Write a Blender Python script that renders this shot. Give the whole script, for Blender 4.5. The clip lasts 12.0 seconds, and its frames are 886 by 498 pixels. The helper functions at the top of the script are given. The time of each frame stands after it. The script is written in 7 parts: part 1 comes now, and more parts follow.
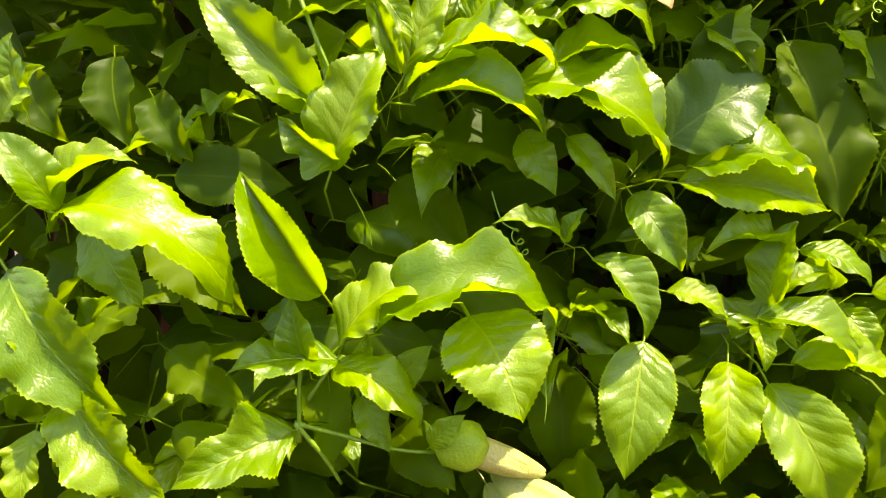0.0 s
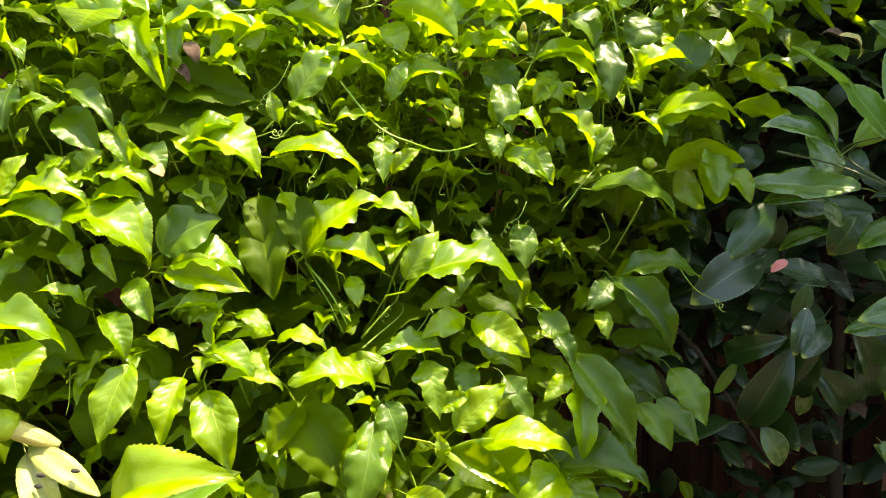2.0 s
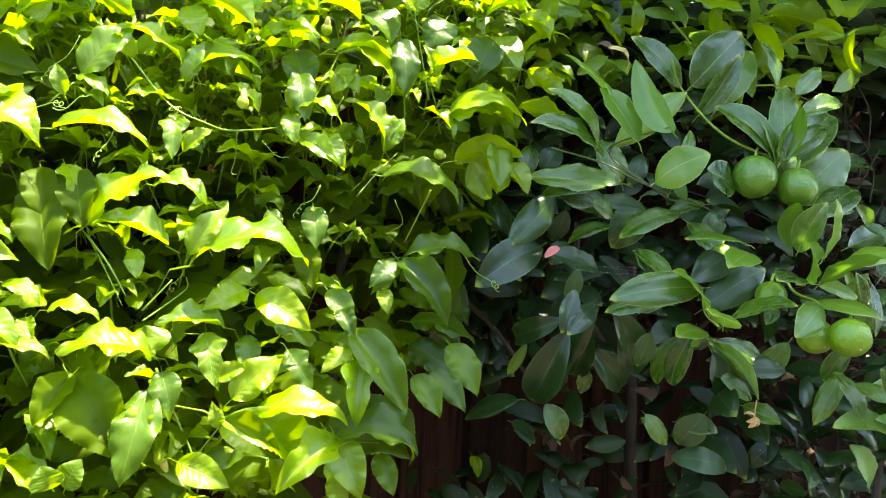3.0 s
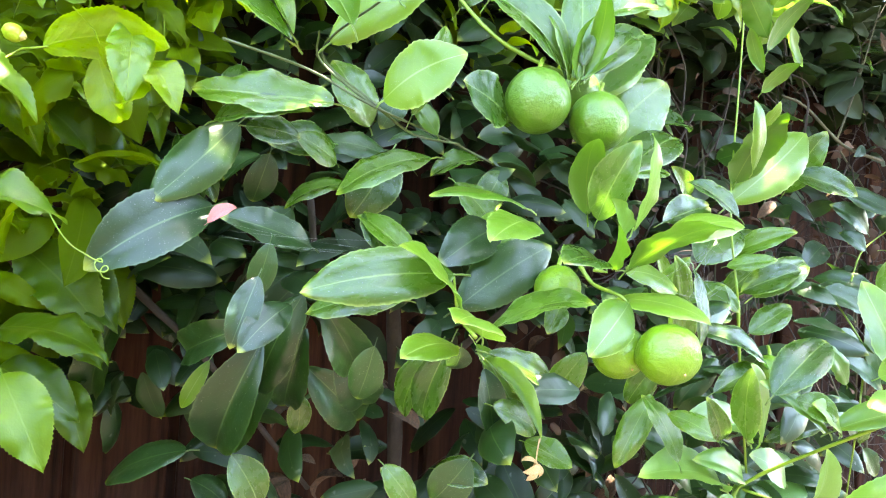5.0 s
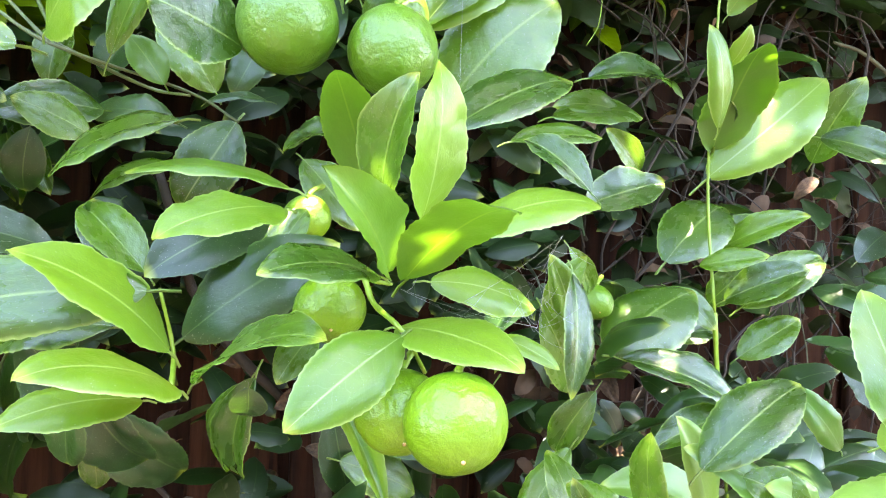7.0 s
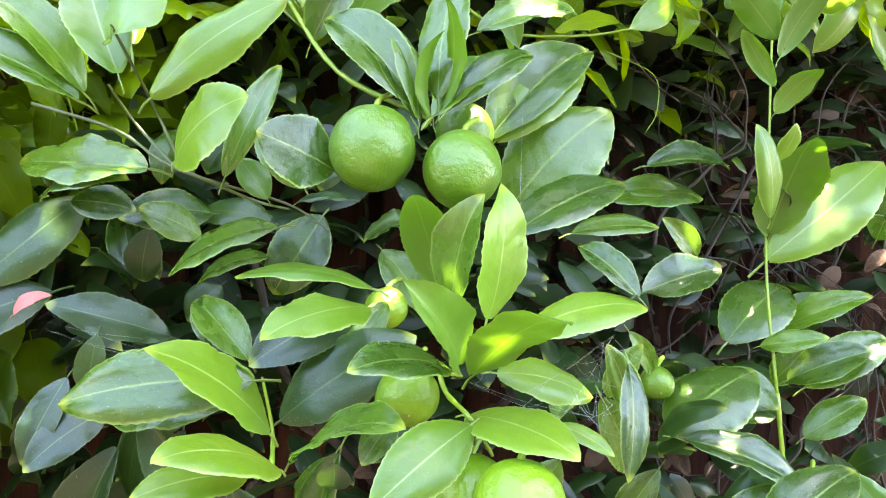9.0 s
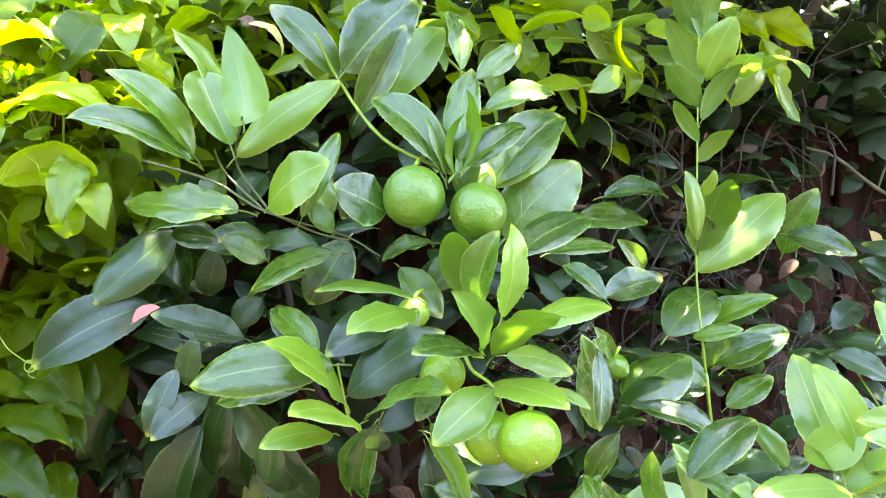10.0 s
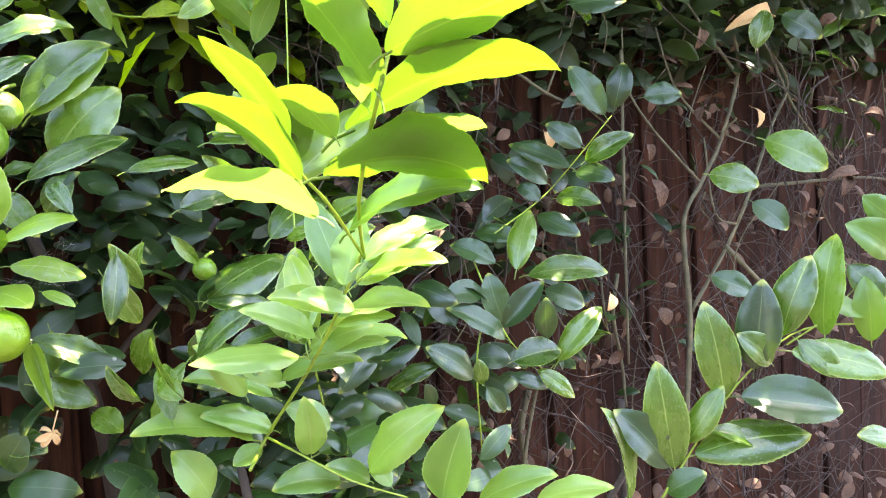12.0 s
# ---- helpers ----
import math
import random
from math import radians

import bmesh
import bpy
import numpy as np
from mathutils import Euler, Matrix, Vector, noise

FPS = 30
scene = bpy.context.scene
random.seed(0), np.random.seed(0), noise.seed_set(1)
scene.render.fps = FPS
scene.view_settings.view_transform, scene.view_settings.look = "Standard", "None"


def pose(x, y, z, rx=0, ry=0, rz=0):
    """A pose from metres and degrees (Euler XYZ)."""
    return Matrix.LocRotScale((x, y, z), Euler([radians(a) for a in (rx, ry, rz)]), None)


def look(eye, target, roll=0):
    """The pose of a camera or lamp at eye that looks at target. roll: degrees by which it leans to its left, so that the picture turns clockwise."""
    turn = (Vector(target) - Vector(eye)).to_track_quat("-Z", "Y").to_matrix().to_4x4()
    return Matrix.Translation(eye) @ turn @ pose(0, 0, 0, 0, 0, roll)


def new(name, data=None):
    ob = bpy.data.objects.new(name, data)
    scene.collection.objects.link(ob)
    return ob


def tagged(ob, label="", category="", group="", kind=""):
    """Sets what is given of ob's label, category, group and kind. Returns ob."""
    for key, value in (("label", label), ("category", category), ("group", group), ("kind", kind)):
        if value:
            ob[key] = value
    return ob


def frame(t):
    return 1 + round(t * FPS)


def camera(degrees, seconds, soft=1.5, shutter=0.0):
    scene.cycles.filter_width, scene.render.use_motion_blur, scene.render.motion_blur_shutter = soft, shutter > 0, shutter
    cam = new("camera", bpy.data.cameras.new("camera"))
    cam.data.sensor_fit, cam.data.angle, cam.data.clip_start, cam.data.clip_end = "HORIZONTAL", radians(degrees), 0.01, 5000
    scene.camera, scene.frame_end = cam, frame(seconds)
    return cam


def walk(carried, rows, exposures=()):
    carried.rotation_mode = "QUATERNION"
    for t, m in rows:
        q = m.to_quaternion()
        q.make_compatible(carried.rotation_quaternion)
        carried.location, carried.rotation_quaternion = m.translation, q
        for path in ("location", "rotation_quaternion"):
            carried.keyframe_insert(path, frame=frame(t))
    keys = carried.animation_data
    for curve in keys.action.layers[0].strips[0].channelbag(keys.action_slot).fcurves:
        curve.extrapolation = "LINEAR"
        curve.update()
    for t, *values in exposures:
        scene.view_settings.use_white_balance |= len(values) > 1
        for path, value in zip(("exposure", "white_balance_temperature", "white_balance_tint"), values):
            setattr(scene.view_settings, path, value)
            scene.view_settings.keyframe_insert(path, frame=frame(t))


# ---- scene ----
cam = camera(63.9, 12.0, soft=1.1)
PATH = [
    (0, (0.115, 0.032, 1.394), (-0.238, 1.974, 1.066), -1.2),
    (0.5, (0.195, 0.018, 1.415), (-0.074, 1.977, 1.117), -0.3),
    (1, (0.332, -0.078, 1.404), (0.076, 1.901, 1.277), -0.4),
    (1.5, (0.419, -0.132, 1.424), (0.28, 1.86, 1.309), 0.4),
    (2, (0.485, -0.28, 1.398), (0.491, 1.72, 1.383), 1.2),
    (2.5, (0.558, -0.338, 1.377), (0.687, 1.658, 1.409), 1.6),
    (3, (0.611, -0.336, 1.358), (0.925, 1.639, 1.394), 2.4),
    (3.5, (0.674, -0.292, 1.345), (1.183, 1.642, 1.38), 3.1),
    (3.7, (0.734, -0.278, 1.348), (1.234, 1.659, 1.365), 3.2),
    (5.3, (0.89, 0.044, 1.347), (1.692, 1.876, 1.379), 3.4),
    (5.5, (0.918, 0.052, 1.344), (1.717, 1.885, 1.352), 3.7),
    (6, (1.007, 0.094, 1.355), (1.72, 1.962, 1.376), 3.0),
    (6.5, (1.107, 0.123, 1.358), (1.711, 2.029, 1.355), 3.0),
    (6.7, (1.133, 0.128, 1.361), (1.7, 2.046, 1.357), 2.8),
    (8.3, (1.174, 0.113, 1.381), (1.452, 2.091, 1.47), 2.3),
    (8.5, (1.171, 0.109, 1.381), (1.445, 2.087, 1.489), 2.3),
    (9, (1.143, 0.075, 1.389), (1.441, 2.046, 1.547), 2.3),
    (9.5, (1.075, 0.003, 1.396), (1.427, 1.963, 1.584), 2.0),
    (10, (1.054, -0.092, 1.381), (1.482, 1.853, 1.572), 1.2),
    (10.5, (1.098, -0.18, 1.37), (1.526, 1.768, 1.519), 0.2),
    (11, (1.271, -0.295, 1.379), (1.655, 1.667, 1.443), -1.1),
    (11.5, (1.345, -0.353, 1.373), (1.792, 1.597, 1.36), -2.0),
    (12, (1.413, -0.307, 1.368), (2.086, 1.576, 1.308), -2.6),
]
EXPOSURES = [(0, 2.0, 9000, 6), (0.7, 2.04, 8900, 6), (1.5, 2.22, 8800, 6), (2.2, 2.33, 8500, 6), (2.6, 2.45, 8200, 7), (3.0, 2.88, 7500, 6), (3.7, 3.72, 7100, 8), (5.3, 4.36, 7450, 11), (6.7, 4.3, 7600, 13), (8.3, 4.1, 7800, 15), (10, 4.05, 7400, 18), (10.7, 3.95, 7700, 24), (12, 3.92, 7500, 24)]
walk(cam, [(t, look(eye, target, roll)) for t, eye, target, roll in PATH], EXPOSURES)

# ---- sky and sun ----
SUN_TO = Vector((0.28, -0.10, 0.95)).normalized()
world = bpy.data.worlds.new("sky")
scene.world = world
world.use_nodes = True
wn = world.node_tree.nodes
sky = wn.new("ShaderNodeTexSky")
sky.sky_type = "NISHITA"
sky.sun_disc = False
sky.sun_elevation = math.asin(SUN_TO.z)
sky.sun_rotation = math.atan2(SUN_TO.x, SUN_TO.y)
wn["Background"].inputs["Strength"].default_value = 0.2
world.node_tree.links.new(sky.outputs[0], wn["Background"].inputs["Color"])
sun = new("sun", bpy.data.lights.new("sun", "SUN"))
sun.data.energy, sun.data.angle, sun.data.color = 3.8, radians(0.53), (1.0, 0.95, 0.86)
sun.matrix_world = look(SUN_TO * 20, (0, 0, 0))


# ---- materials ----
class Nodes:
    """Short hand for node trees."""

    def __init__(self, name):
        self.mat = bpy.data.materials.new(name)
        self.mat.use_nodes = True
        self.tree = self.mat.node_tree
        self.bsdf = self.tree.nodes["Principled BSDF"]
        self.out = self.tree.nodes["Material Output"]

    def add(self, kind, **inputs):
        n = self.tree.nodes.new(kind)
        for k, v in inputs.items():
            self.put(v, n.inputs[int(k[1:])] if k[0] == "i" and k[1:].isdigit() else n.inputs[k])
        return n

    def put(self, v, socket):
        if hasattr(v, "links"):
            self.tree.links.new(v, socket)
        else:
            socket.default_value = v

    def math(self, op, a, b=0.0, clamp=False):
        n = self.tree.nodes.new("ShaderNodeMath")
        n.operation, n.use_clamp = op, clamp
        self.put(a, n.inputs[0])
        self.put(b, n.inputs[1])
        return n.outputs[0]

    def mix(self, fac, a, b, blend="MIX"):
        n = self.tree.nodes.new("ShaderNodeMix")
        n.data_type, n.blend_type = "RGBA", blend
        self.put(fac, n.inputs[0])
        self.put(a, n.inputs[6])
        self.put(b, n.inputs[7])
        return n.outputs[2]

    def noise(self, scale, detail=3.0, coord="Object", rough=0.55):
        co = self.tree.nodes.new("ShaderNodeTexCoord")
        n = self.add("ShaderNodeTexNoise", Scale=scale, Detail=detail, Roughness=rough)
        self.tree.links.new(co.outputs[coord], n.inputs["Vector"])
        return n.outputs[0]

    def ramp(self, fac, lo, hi):
        n = self.tree.nodes.new("ShaderNodeMapRange")
        self.put(fac, n.inputs[0])
        n.inputs[1].default_value, n.inputs[2].default_value = lo, hi
        return n.outputs[0]

    def bump(self, height, strength, distance):
        n = self.add("ShaderNodeBump", Strength=strength, Distance=distance, Height=height)
        self.tree.links.new(n.outputs[0], self.bsdf.inputs["Normal"])
        return n


def rgb(r, g, b):
    return (r, g, b, 1.0)


def leaf_material(name, deep, pale, vein, glow, share, rough, veins, quilt, speck=0.0, drawn=0.12, rim=0.55, sheen=0.6, lumps=0.5):
    """A leaf: pigment that varies from leaf to leaf, veins drawn along the blade, light that passes through."""
    n = Nodes(name)
    uv = n.tree.nodes.new("ShaderNodeUVMap")
    xy = n.add("ShaderNodeSeparateXYZ")
    n.tree.links.new(uv.outputs[0], xy.inputs[0])
    across = n.math("ABSOLUTE", n.math("SUBTRACT", n.math("MULTIPLY", xy.outputs[0], 2.0), 1.0))
    along = n.math("ADD", xy.outputs[1], n.math("MULTIPLY", n.math("SUBTRACT", n.noise(5.0, 2.0), 0.5), 0.10))
    # side veins that sweep towards the tip
    phase = n.math("FRACT", n.math("MULTIPLY", n.math("SUBTRACT", along, n.math("MULTIPLY", n.math("POWER", across, 0.8), 0.20)), veins))
    tri = n.math("ABSOLUTE", n.math("SUBTRACT", phase, 0.5))
    side = n.math("MULTIPLY", n.ramp(tri, 0.04, 0.008), n.ramp(across, 0.95, 0.4))
    rib = n.ramp(across, 0.045, 0.012)
    lines = n.math("MAXIMUM", n.math("MULTIPLY", side, drawn), n.math("MULTIPLY", rib, 0.8), True)
    info = n.tree.nodes.new("ShaderNodeObjectInfo")
    geo = n.tree.nodes.new("ShaderNodeNewGeometry")
    rnd = n.math("FRACT", n.math("ADD", info.outputs["Random"], geo.outputs["Random Per Island"]))
    rnd2 = n.math("FRACT", n.math("MULTIPLY", rnd, 7.31))
    big = n.noise(3.0, 3.0)
    fine = n.noise(38.0, 4.0)
    base = n.mix(n.math("ADD", n.math("MULTIPLY", n.ramp(rnd, 0.15, 0.85), 0.9), n.math("MULTIPLY", n.math("SUBTRACT", big, 0.5), 1.1), True), deep, pale)
    base = n.mix(n.math("MULTIPLY", n.ramp(fine, 0.35, 0.75), 0.22), base, rgb(deep[0] * 0.6, deep[1] * 0.65, deep[2] * 0.6))
    base = n.mix(n.math("MULTIPLY", lines, 0.65), base, vein)
    if speck:
        spots = n.ramp(n.noise(70.0, 1.0), 0.70, 0.76)
        base = n.mix(n.math("MULTIPLY", spots, speck), base, rgb(0.45, 0.46, 0.36))
    edge = n.ramp(across, 0.92, 0.99)
    base = n.mix(n.math("MULTIPLY", edge, rim), base, vein)
    if speck:  # yellowed tips
        base = n.mix(n.math("MULTIPLY", n.ramp(along, 0.91, 1.02), 0.7), base, rgb(0.42, 0.48, 0.06))
    n.put(base, n.bsdf.inputs["Base Color"])
    n.put(n.math("ADD", rough, n.math("MULTIPLY", n.math("SUBTRACT", big, 0.5), 0.25)), n.bsdf.inputs["Roughness"])
    n.bsdf.inputs["Specular IOR Level"].default_value = sheen
    # blade bulges between the veins
    swell = n.math("MULTIPLY", n.math("MULTIPLY", n.ramp(tri, 0.0, 0.35), drawn * 0.25), n.math("SUBTRACT", 1.0, rib))
    relief = n.math("ADD", swell, n.math("ADD", n.math("MULTIPLY", n.noise(4.0, 1.5), lumps), n.math("MULTIPLY", fine, 0.05)))
    # a fine net of small veins
    co = n.tree.nodes.new("ShaderNodeTexCoord")
    cells = n.add("ShaderNodeTexVoronoi", Scale=26.0)
    cells.feature = "DISTANCE_TO_EDGE"
    n.tree.links.new(co.outputs["Object"], cells.inputs["Vector"])
    net = n.ramp(cells.outputs["Distance"], 0.0, 0.22)
    relief = n.math("ADD", relief, n.math("MULTIPLY", net, 0.022))
    n.bump(relief, quilt, 0.004)
    thru = n.tree.nodes.new("ShaderNodeBsdfTranslucent")
    tint = n.mix(n.math("MULTIPLY", lines, 0.45), glow, vein)
    tint = n.mix(n.math("MULTIPLY", rnd2, 0.5), tint, rgb(glow[0] * 0.62, glow[1] * 0.8, glow[2] * 0.8))
    n.put(tint, thru.inputs[0])
    m = n.tree.nodes.new("ShaderNodeMixShader")
    m.inputs[0].default_value = share
    n.tree.links.new(n.bsdf.outputs[0], m.inputs[1])
    n.tree.links.new(thru.outputs[0], m.inputs[2])
    n.tree.links.new(m.outputs[0], n.out.inputs[0])
    return n.mat


VINE_LEAF = leaf_material("vine_leaf", rgb(0.095, 0.185, 0.001), rgb(0.23, 0.34, 0.002), rgb(0.40, 0.52, 0.02), rgb(0.41, 0.57, 0.002), 0.45, 0.31, 9.0, 0.9, 0.0, 0.36, 0.6, 0.65, 0.12)
# Older inner vine leaves; shade between the leaves is put into the darker green
OLD_SHADED_VINE_LEAF = leaf_material("old_shaded_vine_leaf", rgb(0.027, 0.055, 0.001), rgb(0.084, 0.136, 0.001), rgb(0.17, 0.24, 0.01), rgb(0.34, 0.47, 0.002), 0.38, 0.5, 6.0, 0.4, 0.0, 0.2, 0.3, 0.12, 0.2)
# Darker lime leaf for leaves in shade; the shade is put into its colour
SHADED_LIME_LEAF = leaf_material("shaded_lime_leaf", rgb(0.008, 0.028, 0.006), rgb(0.022, 0.062, 0.011), rgb(0.10, 0.17, 0.05), rgb(0.08, 0.19, 0.016), 0.15, 0.34, 9.0, 0.4, 0.4, 0.12, 0.4, 0.5)
# Darker copy of the lime leaf: deep shade put into the colour
SHADED_INNER_LEAF = leaf_material("shaded_inner_leaf", rgb(0.007, 0.022, 0.005), rgb(0.018, 0.050, 0.009), rgb(0.05, 0.09, 0.02), rgb(0.05, 0.12, 0.012), 0.12, 0.45, 9.0, 0.3, 0.2, 0.12, 0.4, 0.4)
LIME_LEAF = leaf_material("lime_leaf", rgb(0.014, 0.046, 0.004), rgb(0.075, 0.155, 0.011), rgb(0.28, 0.40, 0.10), rgb(0.20, 0.42, 0.03), 0.22, 0.27, 9.0, 0.6, 0.7, 0.16, 0.6)
# Darker glossy vine leaf: the shade on these leaves is put into its colour
SHADED_VINE_LEAF = leaf_material("shaded_vine_leaf", rgb(0.026, 0.062, 0.003), rgb(0.080, 0.15, 0.006), rgb(0.18, 0.27, 0.03), rgb(0.25, 0.40, 0.005), 0.34, 0.36, 8.0, 0.6, 0.0, 0.25, 0.4, 0.32, 0.2)
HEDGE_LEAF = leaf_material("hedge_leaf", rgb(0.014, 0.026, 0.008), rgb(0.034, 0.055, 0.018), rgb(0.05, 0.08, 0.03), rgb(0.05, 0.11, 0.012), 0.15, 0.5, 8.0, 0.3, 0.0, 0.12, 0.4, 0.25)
FRESH_LEAF = leaf_material("fresh_lime_leaf", rgb(0.060, 0.145, 0.009), rgb(0.130, 0.240, 0.018), rgb(0.40, 0.52, 0.17), rgb(0.34, 0.56, 0.04), 0.36, 0.32, 9.0, 0.5, 0.35, 0.16, 0.6)
YOUNG_LEAF = leaf_material("young_lime_leaf", rgb(0.055, 0.145, 0.012), rgb(0.105, 0.215, 0.024), rgb(0.20, 0.31, 0.04), rgb(0.105, 0.23, 0.008), 0.42, 0.34, 9.0, 0.35, 0.0, 0.14, 0.5)
SAPLING_LEAF = leaf_material("sapling_leaf", rgb(0.055, 0.140, 0.020), rgb(0.155, 0.29, 0.050), rgb(0.28, 0.42, 0.13), rgb(0.30, 0.54, 0.05), 0.33, 0.36, 9.0, 0.25, 0.2)


def plain_material(name, a, b, scale, rough, bump=0.4, detail=5.0, size=0.003, coord="Object"):
    n = Nodes(name)
    f = n.noise(scale, detail, coord)
    g = n.noise(scale * 9.0, 3.0, coord)
    n.put(n.mix(n.math("MULTIPLY", n.ramp(g, 0.3, 0.8), 0.35), n.mix(n.ramp(f, 0.3, 0.7), a, b), rgb(a[0] * 0.5, a[1] * 0.5, a[2] * 0.5)), n.bsdf.inputs["Base Color"])
    n.put(n.math("ADD", rough, n.math("MULTIPLY", n.math("SUBTRACT", f, 0.5), 0.2)), n.bsdf.inputs["Roughness"])
    n.bump(n.math("ADD", f, n.math("MULTIPLY", g, 0.5)), bump, size)
    return n.mat


GREEN_STEM = plain_material("green_stem", rgb(0.13, 0.22, 0.012), rgb(0.22, 0.33, 0.022), 30.0, 0.45)
DARK_STEM = plain_material("dark_green_stem", rgb(0.040, 0.058, 0.014), rgb(0.075, 0.105, 0.024), 30.0, 0.5)
BARK = plain_material("grey_bark", rgb(0.10, 0.085, 0.06), rgb(0.19, 0.165, 0.125), 40.0, 0.85, 0.8)
DRY = plain_material("dry_petal", rgb(0.38, 0.22, 0.09), rgb(0.60, 0.42, 0.19), 90.0, 0.8)
DEAD = plain_material("dead_leaf", rgb(0.045, 0.024, 0.013), rgb(0.15, 0.082, 0.045), 9.0, 0.9)
PINK = plain_material("pink_petal", rgb(0.42, 0.10, 0.09), rgb(0.58, 0.20, 0.16), 60.0, 0.6)
TWIG = plain_material("green_brown_twig", rgb(0.050, 0.048, 0.022), rgb(0.125, 0.115, 0.060), 40.0, 0.85, 0.8)
BRUSH = plain_material("dry_brush", rgb(0.020, 0.014, 0.010), rgb(0.060, 0.043, 0.032), 20.0, 0.9)
TRUNK = plain_material("dark_bark", rgb(0.018, 0.013, 0.009), rgb(0.045, 0.034, 0.024), 30.0, 0.9, 0.8)
BUD_GREEN = plain_material("bud_green", rgb(0.23, 0.34, 0.01), rgb(0.36, 0.44, 0.025), 60.0, 0.45)
BUD_CREAM = plain_material("bud_cream", rgb(0.42, 0.35, 0.09), rgb(0.52, 0.44, 0.16), 60.0, 0.5)
SOIL = plain_material("soil", rgb(0.06, 0.043, 0.030), rgb(0.12, 0.09, 0.065), 14.0, 0.95, 1.0, 8.0, 0.02)
SEPAL = plain_material("bud_sepal", rgb(0.30, 0.34, 0.05), rgb(0.46, 0.42, 0.14), 5.0, 0.5)
STUCCO = plain_material("added_wall_stucco", rgb(0.34, 0.31, 0.27), rgb(0.42, 0.39, 0.34), 6.0, 0.9, 0.5)
THREAD = plain_material("spider_thread", rgb(0.30, 0.30, 0.28), rgb(0.42, 0.42, 0.40), 60.0, 0.5)


def plank_material():
    n = Nodes("fence_board")
    co = n.tree.nodes.new("ShaderNodeTexCoord")
    mp = n.add("ShaderNodeMapping")
    mp.inputs["Scale"].default_value = (30.0, 30.0, 1.6)
    n.tree.links.new(co.outputs["Object"], mp.inputs[0])
    g = n.add("ShaderNodeTexNoise", Scale=2.2, Detail=6.0, Roughness=0.65)
    n.tree.links.new(mp.outputs[0], g.inputs["Vector"])
    info = n.tree.nodes.new("ShaderNodeObjectInfo")
    tone = n.mix(info.outputs["Random"], rgb(0.026, 0.0095, 0.0055), rgb(0.070, 0.027, 0.015))
    wood = n.mix(n.ramp(g.outputs[0], 0.35, 0.7), tone, rgb(0.007, 0.003, 0.002))
    grey = n.ramp(n.noise(5.0, 5.0), 0.52, 0.72)
    wood = n.mix(n.math("MULTIPLY", grey, 0.3), wood, rgb(0.055, 0.038, 0.030))
    n.put(wood, n.bsdf.inputs["Base Color"])
    n.bsdf.inputs["Roughness"].default_value = 0.9
    n.bsdf.inputs["Specular IOR Level"].default_value = 0.15
    n.bump(g.outputs[0], 0.6, 0.004)
    return n.mat


PLANK = plank_material()


def lime_material():
    n = Nodes("lime_skin")
    co = n.tree.nodes.new("ShaderNodeTexCoord")
    v = n.add("ShaderNodeTexVoronoi", Scale=24.0)
    n.tree.links.new(co.outputs["Object"], v.inputs["Vector"])
    pores = n.ramp(v.outputs["Distance"], 0.0, 0.35)
    info = n.tree.nodes.new("ShaderNodeObjectInfo")
    at = n.tree.nodes.new("ShaderNodeAttribute")
    at.attribute_name = "ripe"
    at.attribute_type = "OBJECT"
    tone = n.mix(at.outputs["Fac"], rgb(0.026, 0.086, 0.008), rgb(0.135, 0.25, 0.005))
    tone = n.mix(n.math("MULTIPLY", n.ramp(n.noise(1.6, 3.0), 0.4, 0.7), 0.5), tone, rgb(0.070, 0.155, 0.008))
    tone = n.mix(n.math("MULTIPLY", n.math("SUBTRACT", 1.0, pores), 0.35), tone, rgb(0.05, 0.13, 0.025))
    n.put(tone, n.bsdf.inputs["Base Color"])
    n.bsdf.inputs["Roughness"].default_value = 0.34
    n.bump(n.math("ADD", n.math("MULTIPLY", pores, 0.6), n.math("MULTIPLY", n.noise(2.5), 0.4)), 0.26, 0.03)
    return n.mat


LIME_SKIN = lime_material()


# ---- builders ----
def to_object(name, bm, material, parent=None, smooth=True):
    me = bpy.data.meshes.new(name)
    bm.to_mesh(me)
    bm.free()
    me.materials.append(material)
    for p in me.polygons:
        p.use_smooth = smooth
    ob = new(name, me)
    if parent:
        hang(ob, parent)
    return ob


def hang(ob, parent):
    ob.parent = parent
    if parent.parent is None:
        ob.matrix_parent_inverse = Matrix.Translation(-parent.location)


def part(name, bm, material, parent, label=""):
    return tagged(to_object(name, bm, material, parent), label)


def plant(name, x, y, label, category):
    ob = new(name)
    ob.location = (x, y, 0)
    ob.empty_display_size = 0.1
    return tagged(ob, label, category)


